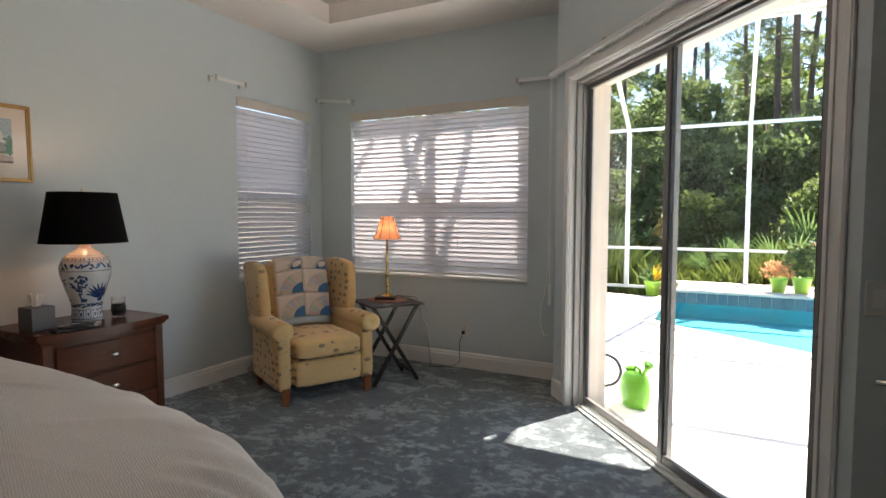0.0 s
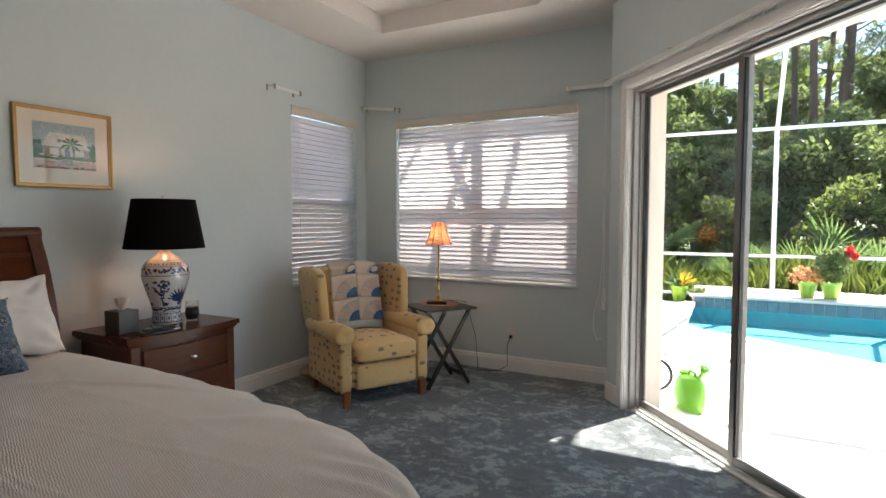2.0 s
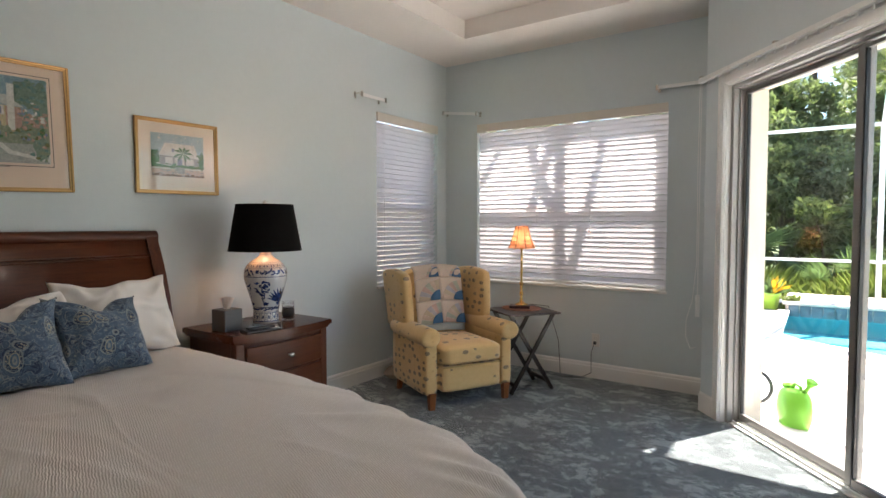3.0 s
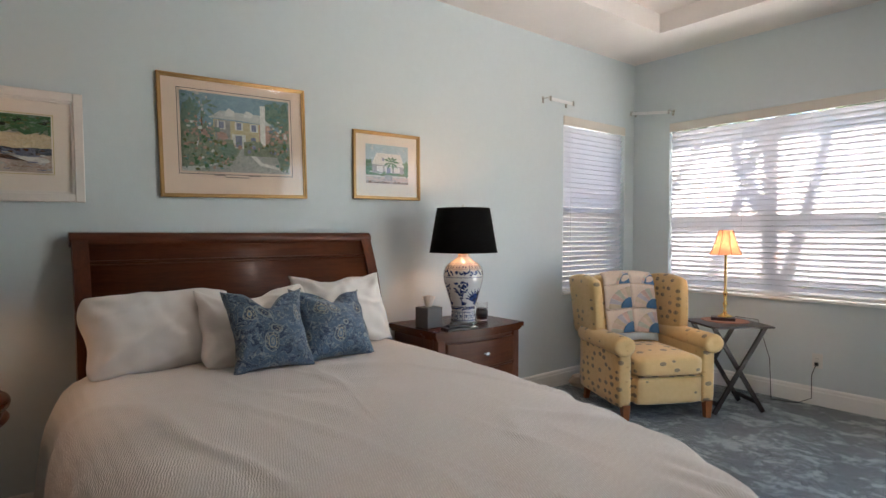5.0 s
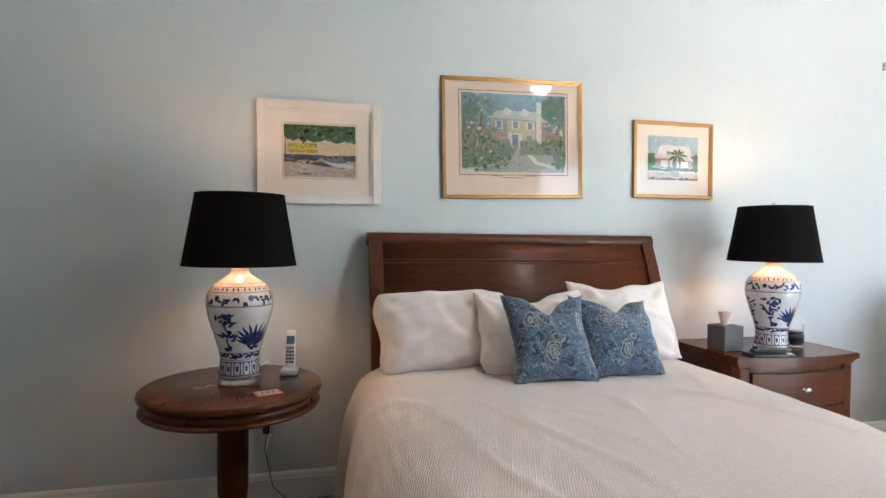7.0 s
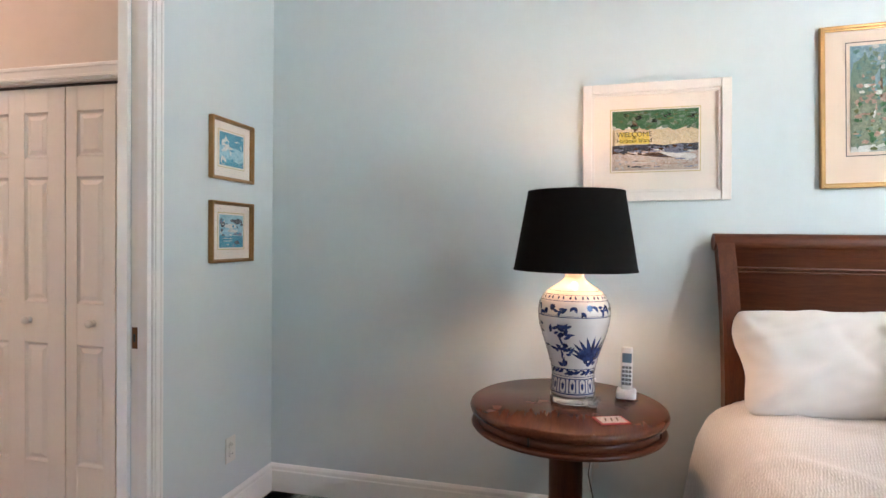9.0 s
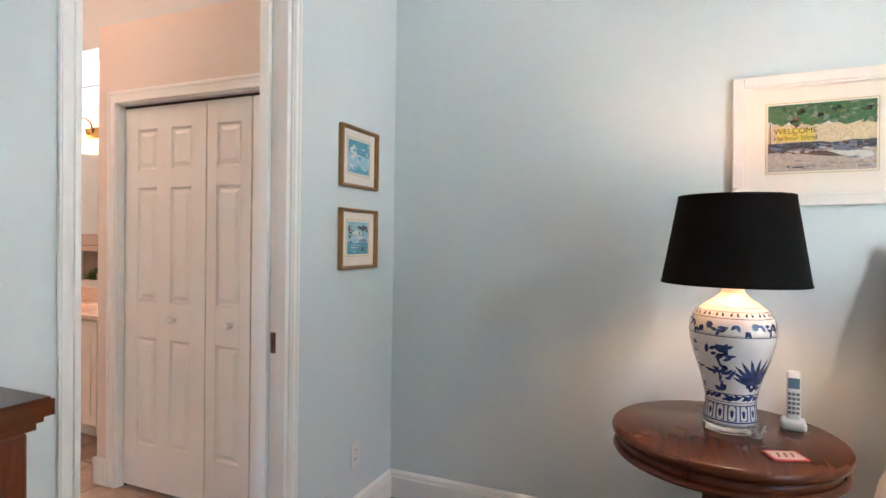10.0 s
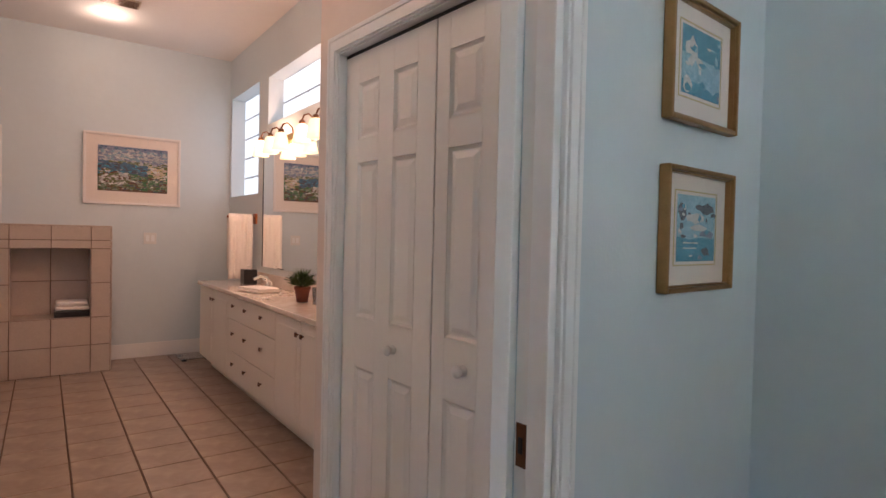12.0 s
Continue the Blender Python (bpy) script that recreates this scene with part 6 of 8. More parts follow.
for y0, y1, z0, z1 in (W1, W2):
    w = tagged(thing("window_glass_block", BM, "frosted glass-block window, its blocks glowing in place of daylight", "window"), kind="structure")
    ny, nz = max(1, round((y1 - y0) / 0.31)), max(1, round((z1 - z0) / 0.215))
    hy, hz = (y1 - y0) / ny, (z1 - z0) / nz
    part("mortar", boxed(BW - 0.205, BW - 0.145, y0, y1, z0, z1), plain("grey_mortar", (0.30, 0.30, 0.30), 0.9), w)
    # emission imitates daylight; the mortar slab behind lets none through
    pane = glow("glowing_block", (0.95, 0.98, 1.0), 0.062, (0.85, 0.88, 0.9))
    nn = pane.node_tree.nodes
    ns = nn.new("ShaderNodeTexNoise")
    ns.inputs["Scale"].default_value = 28.0
    bp = nn.new("ShaderNodeBump")
    bp.inputs["Strength"].default_value = 0.6
    pane.node_tree.links.new(ns.outputs["Fac"], bp.inputs["Height"])
    pane.node_tree.links.new(bp.outputs["Normal"], nn["Principled BSDF"].inputs["Normal"])
    me = mesh_of("glass_block", boxed(-0.008, 0.0, 0.008, hy - 0.008, 0.008, hz - 0.008, bevel=0.004), pane)
    for i in range(ny):
        for j in range(nz):
            o = part("glass_block", me, None, w)
            o.location = (BW - 0.136, y0 + i * hy, z0 + j * hz)

# towel bar, counter things
tb = thing("towel_holder", BM, "wooden towel arm standing out from the bathroom wall", "towel bar")
part("plate", boxed(BW, BW + 0.02, -7.37, -7.29, 1.38, 1.48, bevel=0.006), M["leg_wood"], tb)
part("arm", tube(bmesh.new(), [(BW + 0.02, -7.33, 1.44), (BW + 0.27, -7.33, 1.445)], 0.012, 10), M["leg_wood"], tb, smooth=True)
tw = bmesh.new()
N = 18
vs = {}
for i in range(N + 1):
    for j in range(25):
        u = j / 24
        x = BW + 0.045 + 0.215 * i / N
        if u < 0.47:
            y, z = -7.300 + 0.008 * math.sin(i * 1.3), 0.86 + (1.452 - 0.86) * u / 0.47
        elif u < 0.53:
            a = math.pi * (u - 0.47) / 0.06
            y, z = -7.33 + 0.03 * math.cos(a), 1.452 + 0.016 * math.sin(a)
        else:
            y, z = -7.360, 1.452 - (1.452 - 0.95) * (u - 0.53) / 0.47
        y += 0.006 * math.sin(i * 0.9 + z * 6)
        vs[i, j] = tw.verts.new((x, y, z))
for i in range(N):
    for j in range(24):
        tw.faces.new((vs[i, j], vs[i + 1, j], vs[i + 1, j + 1], vs[i, j + 1]))
o = part("towel", tw, M["towel"], smooth=True)
o.matrix_world = BM
o.modifiers.new("thick", "SOLIDIFY").thickness = 0.008
tagged(o, "white bath towel draped over a wooden arm", "towel")


def standing(name, bm, material, at, label, category, smooth=False, rz=0):
    o = part(name, bm, material, smooth=smooth)
    o.matrix_world = BM @ Matrix.Translation(at) @ pose(0, 0, 0, 0, 0, rz)
    return tagged(o, label, category)


tbx = thing("tissue_box", BM @ Matrix.Translation((BW + 0.13, -7.10, 0.8255)), "black tissue box cover on the vanity", "tissue box")
part("cover", boxed(-0.06, 0.06, -0.06, 0.06, 0, 0.135, bevel=0.006), M["black"], tbx)
part("tissue", lathe(bmesh.new(), [(0.022, 0.136), (0.016, 0.15), (0.02, 0.165), (0.006, 0.175)], 9), M["linen"], tbx)
fc = thing("faucet", BM @ Matrix.Translation((BW + 0.10, -6.62, 0.8255)), "chrome bathroom faucet behind the basin", "faucet")
part("spout", tube(bmesh.new(), [(0, 0, 0.02), (0.02, 0, 0.09), (0.08, 0, 0.105), (0.13, 0, 0.08)], 0.013, 12), M["mirror"], fc, smooth=True)
part("base", boxed(-0.03, 0.03, -0.08, 0.08, 0, 0.022, bevel=0.008), M["mirror"], fc)
for sgy in (-0.06, 0.06):
    part("handle", tube(bmesh.new(), [(0, sgy, 0.022), (0, sgy, 0.06), (0.03, sgy * 1.4, 0.075)], 0.009, 10), M["mirror"], fc, smooth=True)
ht = bmesh.new()
box(ht, -0.10, 0.10, -0.16, 0.16, 0, 0.022, 0.008)
box(ht, -0.09, 0.09, -0.15, 0.16, 0.023, 0.038, 0.008)
add_noise(ht, 0.004, 30)
standing("hand_towel", ht, M["towel"], (BW + 0.26, -6.40, 0.8255), "folded white hand towel on the counter", "hand towel", True, 12)
pot = thing("potted_plant", BM @ Matrix.Translation((BW + 0.20, -5.62, 0.8255)), "small bushy green plant in a terracotta pot", "potted plant")
part("pot", lathe(bmesh.new(), [(0.038, 0), (0.052, 0.085), (0.058, 0.087), (0.058, 0.105), (0.05, 0.105), (0.046, 0.09)], 24), plain("terracotta", (0.22, 0.07, 0.04), 0.8, var=0.12), pot, "brown clay pot", smooth=True)
rng = random.Random(3)
lv_bm = bmesh.new()
for i in range(420):
    a, el = rng.uniform(0, 6.28), rng.uniform(0.15, 1.5)
    d = Vector((math.cos(a) * math.cos(el), math.sin(a) * math.cos(el), math.sin(el)))
    p0 = Vector((0, 0, 0.10)) + d * 0.02
    L = rng.uniform(0.06, 0.13)
    w = d.orthogonal().normalized() * 0.004
    p1 = p0 + d * L * 0.6 + Vector((0, 0, 0.01))
    p2 = p0 + d * L
    q = [lv_bm.verts.new(v) for v in (p0, p1 + w, p2, p1 - w)]
    lv_bm.faces.new(q)
M["herb"] = plain("herb_leaf", (0.055, 0.11, 0.03), 0.55, var=0.3, scale=40)
part("foliage", lv_bm, M["herb"], pot, "dense narrow green leaves")
bt = standing("soap_bottle", lathe(bmesh.new(), [(0.028, 0), (0.030, 0.01), (0.030, 0.12), (0.012, 0.15), (0.010, 0.18), (0.014, 0.185), (0.014, 0.20)], 20), plain("pink_lotion", (0.6, 0.3, 0.25), 0.3), (BW + 0.09, -5.42, 0.8255), "slim pink soap bottle beside the plant", "bottle", True)
standing("tumbler", lathe(bmesh.new(), [(0.03, 0), (0.036, 0.11), (0.033, 0.11), (0.028, 0.005)], 20), M["acrylic"], (BW + 0.16, -5.45, 0.8255), "clear plastic tumbler on the vanity", "tumbler", True)

# tiled shower knee wall with a niche
M["bath_tile"] = plain("beige_ceramic_tile", (0.47, 0.375, 0.31), 0.3, var=0.10, scale=6, bump=0.06, bscale=40)
kw = tagged(thing("wall_shower", BM, "beige tiled low shower wall with a square niche", "wall"), kind="structure")
NI = (-2.835, -2.25, 0.50, 1.12)
KY, KX0, KX1, KT = -7.83, -3.0, -1.3, 1.33
core = bmesh.new()
box(core, KX0 + 0.012, NI[0], BATH_S, KY - 0.012, 0, KT - 0.012)
box(core, NI[1], KX1, BATH_S, KY - 0.012, 0, KT - 0.012)
box(core, NI[0], NI[1], BATH_S, KY - 0.012, 0, NI[2])
box(core, NI[0], NI[1], BATH_S, KY - 0.012, NI[3], KT - 0.012)
box(core, NI[0], NI[1], BATH_S, KY - 0.36, NI[2], NI[3])
part("core", core, GROUT, kw)
tiles = {}


def tile(parent, w, h, m):
    key = (round(w, 3), round(h, 3))
    if key not in tiles:
        tiles[key] = mesh_of("tile", boxed(0.003, w - 0.003, 0, 0.011, 0.003, h - 0.003, bevel=0.002, seg=1), M["bath_tile"])
    o = part("tile", tiles[key], None, parent)
    o.matrix_local = m


zr = [0.0, 0.25, 0.50, 0.81, 1.12, 1.195, 1.32]
xc = [KX0 + 0.012, -2.835, -2.54, -2.25, -1.94, -1.63, KX1]
for i in range(len(xc) - 1):
    for j in range(len(zr) - 1):
        if NI[0] - 0.01 <= xc[i] < NI[1] - 0.01 and NI[2] - 0.01 <= zr[j] < NI[3] - 0.01:
            tile(kw, xc[i + 1] - xc[i], zr[j + 1] - zr[j], Matrix.Translation((xc[i], KY - 0.359, zr[j])))
            continue
        tile(kw, xc[i + 1] - xc[i], zr[j + 1] - zr[j], Matrix.Translation((xc[i], KY - 0.0115, zr[j])))
for j in range(len(zr) - 1):
    for yy in (BATH_S, BATH_S + 0.23):
        tile(kw, 0.23, zr[j + 1] - zr[j], Matrix.Translation((KX0 + 0.0115, yy, zr[j])) @ pose(0, 0, 0, 0, 0, 90))
for i in range(6):
    tile(kw, 0.28, 0.47, Matrix.Translation((KX0 + 0.28 * i, KY, KT - 0.0115)) @ pose(0, 0, 0, 90, 0, 0))
for zz in (NI[2], NI[3] - 0.004):
    part("niche_ledge", boxed(NI[0], NI[1], KY - 0.358, KY - 0.013, zz, zz + 0.004), M["bath_tile"], kw)
for xx in (NI[0], NI[1] - 0.004):
    part("niche_side", boxed(xx, xx + 0.004, KY - 0.358, KY - 0.013, NI[2] + 0.005, NI[3] - 0.005), M["bath_tile"], kw)
wt = bmesh.new()
for k in range(2):
    box(wt, -0.13 + 0.01 * k, 0.13 - 0.01 * k, -0.10, 0.10, 0.0 + 0.042 * k, 0.040 + 0.042 * k, 0.018, 3)
add_noise(wt, 0.008, 22)
standing("tray", boxed(-0.135, 0.135, -0.11, 0.11, 0, 0.055, bevel=0.006), M["black"], (-2.70, KY - 0.16, NI[2] + 0.0045), "black tray in the tiled niche", "tray")
standing("folded_towel", wt, M["towel"], (-2.70, KY - 0.16, NI[2] + 0.06), "folded white towel on the black tray", "towel", True)
part("shower_frame", boxed(-2.20, -2.165, KY - 0.03, KY - 0.005, KT, 2.15, bevel=0.003), M["alu"], kw, "white shower-door post")

# bathroom floor tiles
tfl = tagged(thing("floor_tiles", BM, "beige ceramic floor tiles in a square grid", "floor"), kind="structure")
FT = 0.3115
ftile = mesh_of("tile", boxed(0.005, FT - 0.005, 0.0028, FT - 0.0028, -0.0115, 0.0, bevel=0.002, seg=1), None)
ft = Nodes("warm_beige_floor_tile")
v = ft.coords()
oi = ft.node("ShaderNodeObjectInfo")
base = ft.ramp(ft.noise(v, 6, 6, 0.6, 0.6), [(0.3, (0.22, 0.155, 0.115)), (0.7, (0.42, 0.32, 0.25))])
ft.bump(ft.noise(v, 60), 0.08, 0.002)
ftile.materials.append(ft.done(ft.mix(ft.math("MULTIPLY", oi.outputs["Random"], 0.30), base, (0.32, 0.22, 0.16)), 0.35))
for i in range(-6, 7):
    for j in range(19):
        x, y = -2.92 + i * FT, -8.395 + j * FT
        if x + FT < BW or x > -1.02:
            continue
        o = part("tile", ftile, None, tfl)
        o.location = (x, y, 0)
bath_setting("baseboard", boxed(BW, KX0, BATH_S + 0.001, BATH_S + 0.016, 0, 0.145, bevel=0.004), M["trim"], "white baseboard along the bathroom end wall", "baseboard")
wall_plate(BM @ Matrix.Translation((-3.372, BATH_S + 0.0005, 1.215)) @ pose(0, 0, 0, 0, 0, 180), "almond switch plate on the bathroom end wall", "switch", 2)
sc = thing("bathroom_scale", BM @ Matrix.Translation((-3.74, -8.0, 0.0)), "glass bathroom scale with dark feet beside the vanity", "bathroom scale")
gp = part("platform", boxed(-0.15, 0.15, -0.15, 0.15, 0.018, 0.026, bevel=0.003), M["acrylic"], sc)
for sx in (-0.11, 0.11):
    for sy in (-0.11, 0.11):
        part("foot", lathe(bmesh.new(), [(0.026, 0), (0.026, 0.018)], 12, (sx, sy, 0)), M["black"], sc)
rl = thing("recessed_light", BM @ Matrix.Translation((-2.935, -7.582, BATH_CEIL)), "round recessed ceiling light, lit", "recessed light")
part("trim_ring", lathe(bmesh.new(), [(0.075, -0.004), (0.10, -0.004), (0.10, 0.0), (0.075, 0.0)], 32), M["trim"], rl)
part("lens", lathe(bmesh.new(), [(0.001, -0.002), (0.075, -0.002), (0.075, -0.0005)], 32), glow("recessed_lens", (1.0, 0.86, 0.68), 1.6), rl, "glowing lens")
lamp("recessed_lamp", "POINT", BM @ Matrix.Translation((-2.935, -7.582, BATH_CEIL - 0.12)), 0.35, (1.0, 0.68, 0.48), 0.06)
# second fixture and lamp, out of view, added to warm the closet doors
unseen_light = copy_thing(rl, BM @ Matrix.Translation((-2.35, -4.75, BATH_CEIL)))
lamp("recessed_lamp", "POINT", BM @ Matrix.Translation((-2.35, -4.75, BATH_CEIL - 0.12)), 2.0, (1.0, 0.56, 0.37), 0.06)
vg = thing("ceiling_vent", BM @ Matrix.Translation((-2.99, -7.22, BATH_CEIL)), "cream slatted ceiling vent", "vent")
part("frame", boxed(-0.14, 0.14, -0.09, 0.09, -0.010, -0.0005, bevel=0.003), plain("vent_cream", (0.50, 0.40, 0.28), 0.5), vg)
for k in range(7):
    part("slat", boxed(-0.125, 0.125, -0.075 + k * 0.023, -0.067 + k * 0.023, -0.014, -0.0105), M["bronze"], vg)

# ---- outside: deck, pool, screen enclosure, woods ----
ext = Nodes("grass_ground")
v = ext.coords()
M["ground"] = ext.done(ext.ramp(ext.noise(v, 2.5, 6), [(0.3, (0.06, 0.085, 0.025)), (0.7, (0.11, 0.14, 0.05))]), 0.95)
M["deck"] = plain("pale_pool_deck", (0.80, 0.74, 0.68), 0.8, var=0.05, scale=1.5, bump=0.5, bscale=220, dist=0.003)
M["coping"] = plain("pinkish_coping", (0.66, 0.55, 0.49), 0.8, var=0.07, scale=4, bump=0.4, bscale=160, dist=0.002)
setting("ground", boxed(-400, 400, -400, 400, -0.60, -0.35), M["ground"], "grassy ground reaching far beyond the house", "ground")

POOL = [(-1.22, 9.84), (-1.18, 7.45), (-0.95, 7.15), (-0.40, 6.82), (0.20, 6.40), (0.85, 5.98), (1.8, 5.2), (3.0, 4.8), (7.0, 4.8), (7.0, 9.84)]
DK = -0.03
dk = bmesh.new()
# the deck is laid as strips from each pool edge out to its border
fan_to = [(-9.0, 11.1), (-9.0, 7.0), (-9.0, 4.4), (-1.25, 4.4), (-1.0, 3.85), (0.10, 2.16), (2.15, 2.16), (5.0, 2.16), (9.5, 2.16), (9.5, 9.84)]
P = [dk.verts.new((x, y, DK)) for x, y in POOL]
Q = [dk.verts.new((x, y, DK)) for x, y in fan_to]
for i in range(len(POOL) - 1):
    dk.faces.new((P[i], Q[i], Q[i + 1], P[i + 1]))
bmesh.ops.recalc_face_normals(dk, faces=dk.faces[:])
for f in dk.faces:
    if f.normal.z < 0:
        f.normal_flip()
r = bmesh.ops.extrude_face_region(dk, geom=dk.faces[:])
bmesh.ops.translate(dk, vec=(0, 0, -0.3), verts=[g for g in r["geom"] if isinstance(g, bmesh.types.BMVert)])
bmesh.ops.recalc_face_normals(dk, faces=dk.faces[:])
deck = setting("pool_deck", dk, M["deck"], "sun-bleached cream concrete pool deck", "deck")
jt = bmesh.new()
bar(jt, (-9, 6.35, DK + 0.001), (-0.2, 6.35, DK + 0.001), 0.012, 0.006)
bar(jt, (-0.3, 4.62, DK + 0.001), (9.4, 3.9, DK + 0.001), 0.012, 0.006)
setting("deck_joint", jt, plain("deck_joint_grey", (0.30, 0.25, 0.22), 0.9), "thin grey control joint in the deck", "deck joint")

cop = bmesh.new()
for p, q in zip(POOL, POOL[1:-1]):
    bar(cop, (p[0], p[1], DK + 0.006), (q[0], q[1], DK + 0.006), 0.16, 0.045)
setting("pool_coping", cop, M["deck"], "cream rounded coping along the pool edge", "coping")
basin = bmesh.new()
lo_ = [basin.verts.new((x, y, -0.335)) for x, y in POOL]
hi_ = [basin.verts.new((x, y, -0.06)) for x, y in POOL]
basin.faces.new(lo_)
for i in range(len(POOL)):
    j = (i + 1) % len(POOL)
    basin.faces.new((lo_[i], lo_[j], hi_[j], hi_[i]))
M["basin"] = plain("pool_plaster", (0.045, 0.34, 0.40), 0.7, var=0.12, scale=1.2)
setting("pool_basin", basin, M["basin"], "turquoise plastered pool basin", "pool")
wt = Nodes("pool_water")
v = wt.coords((1, 1, 1))
h = wt.math("ADD", wt.noise(v, 3.0, 4, 0.55, 0.8), wt.math("MULTIPLY", wt.noise(v, 11, 3), 0.4))
bp = wt.node("ShaderNodeBump", Strength=0.55, Distance=0.06)
wt.link(h, bp.inputs["Height"])
tr = wt.node("ShaderNodeBsdfTransparent")
tr.inputs["Color"].default_value = (0.72, 0.96, 0.98, 1)
gl = wt.node("ShaderNodeBsdfGlossy", Roughness=0.03)
fr = wt.node("ShaderNodeFresnel", IOR=1.33)
mx = wt.node("ShaderNodeMixShader")
wt.link(bp.outputs["Normal"], gl.inputs["Normal"])
wt.link(bp.outputs["Normal"], fr.inputs["Normal"])
wt.link(wt.math("MULTIPLY", fr.outputs[0], 0.45), mx.inputs[0])
wt.link(tr.outputs[0], mx.inputs[1])
wt.link(gl.outputs[0], mx.inputs[2])
wt.link(mx.outputs[0], wt.out.inputs["Surface"])
wm_ = bmesh.new()
wm_.faces.new([wm_.verts.new((x, y, -0.125)) for x, y in POOL])
wob = setting("water", wm_, wt.m, "rippled turquoise pool water", "water")
wob.visible_shadow = False

# raised ledge behind the pool with a band of blue tiles
LZ = 0.13
setting("pool_ledge", boxed(-1.2, 9.0, 9.86, 11.25, -0.4, LZ - 0.05), M["coping"], "raised pool ledge", "ledge")
setting("ledge_coping", boxed(-1.24, 9.0, 9.80, 11.25, LZ - 0.05, LZ, bevel=0.018), M["coping"], "pinkish coping slab on the pool ledge", "coping")
bt_ = tagged(thing("tile_band", Matrix.Translation((0, 9.85, 0)), "band of slate-blue square tiles at the water line", "tile band"), kind="structure")
tm = Nodes("slate_blue_tile")
v = tm.coords()
oi = tm.node("ShaderNodeObjectInfo")
c1 = tm.ramp(tm.noise(v, 9, 5), [(0.3, (0.045, 0.075, 0.11)), (0.7, (0.12, 0.17, 0.22))])
tile_b = mesh_of("tile", boxed(0.004, 0.151, -0.012, 0.004, 0.004, 0.186, bevel=0.003, seg=1), tm.done(tm.mix(tm.math("MULTIPLY", oi.outputs["Random"], 0.35), c1, (0.16, 0.20, 0.25)), 0.2))
for i in range(36):
    o = part("tile", tile_b, None, bt_)
    o.location = (-1.16 + i * 0.155, 0, -0.11)

# screen enclosure of white aluminium
EY = 11.0
en = tagged(thing("screen_enclosure", Matrix.Translation((0, 0, 0)), "white aluminium pool screen enclosure", "enclosure"), kind="structure")
for x in (-8.1, -6.1, -4.05, -2.02, 0.04, 2.3, 4.5, 6.8, 9.2):
    z0 = LZ if x > -1.2 else DK
    part("post", boxed(x - 0.038, x + 0.038, EY - 0.04, EY + 0.04, z0, 3.02), M["alu"], en)
    part("rafter", bar(bmesh.new(), (x, EY, 3.0), (x, 8.4, 4.42), 0.06, 0.08), M["alu"], en)
    part("roof_beam", bar(bmesh.new(), (x, 8.4, 4.42), (x, 4.45, 4.42), 0.06, 0.10), M["alu"], en)
for z, k in ((0.75, 0.05), (3.02, 0.06)):
    part("rail", boxed(-8.1, 9.2, EY - 0.03, EY + 0.03, z - k / 2, z + k / 2), M["alu"], en)
for y, z in ((8.4, 4.42), (6.4, 4.44)):
    part("purlin", bar(bmesh.new(), (-8.1, y, z), (9.2, y, z), 0.06, 0.06), M["alu"], en)
part("brace", bar(bmesh.new(), (-4.05, 8.4, 4.40), (-2.02, 4.6, 4.40), 0.04, 0.04), M["alu"], en)
part("screen_base", boxed(-8.1, -1.25, EY - 0.03, EY + 0.03, DK, DK + 0.05), M["alu"], en)


def leaf_material(name, dark, light, trans):
    n = Nodes(name)
    gi = n.node("ShaderNodeNewGeometry")
    col = n.mix(gi.outputs["Random Per Island"], dark, light)
    n.link(col, n.bsdf.inputs["Base Color"])
    n.bsdf.inputs["Roughness"].default_value = 0.5
    tl = n.node("ShaderNodeBsdfTranslucent")
    n.link(n.mix(0.5, col, trans), tl.inputs["Color"])
    mx = n.node("ShaderNodeMixShader")
    mx.inputs[0].default_value = 0.58
    n.link(n.bsdf.outputs[0], mx.inputs[1])
    n.link(tl.outputs[0], mx.inputs[2])
    n.link(mx.outputs[0], n.out.inputs["Surface"])
    return n.m


M["leaf"] = leaf_material("broad_leaf", (0.06, 0.095, 0.030), (0.13, 0.18, 0.070), (0.27, 0.34, 0.11))
M["leaf_light"] = leaf_material("sunlit_leaf", (0.07, 0.11, 0.025), (0.16, 0.21, 0.06), (0.26, 0.32, 0.08))
M["needle"] = leaf_material("pine_needle", (0.04, 0.065, 0.028), (0.10, 0.13, 0.055), (0.20, 0.26, 0.09))
M["palm"] = leaf_material("palmetto_leaf", (0.035, 0.075, 0.03), (0.11, 0.18, 0.07), (0.2, 0.3, 0.08))
M["blade"] = leaf_material("grass_blade", (0.06, 0.10, 0.02), (0.20, 0.25, 0.06), (0.3, 0.36, 0.08))
bk_ = Nodes("pine_bark")
v = bk_.coords((6, 6, 1.2))
M["bark"] = bk_.done(bk_.ramp(bk_.noise(v, 3, 8, 0.7), [(0.35, (0.045, 0.032, 0.026)), (0.65, (0.16, 0.115, 0.09))]), 0.95)
NPR = np.random.RandomState(7)


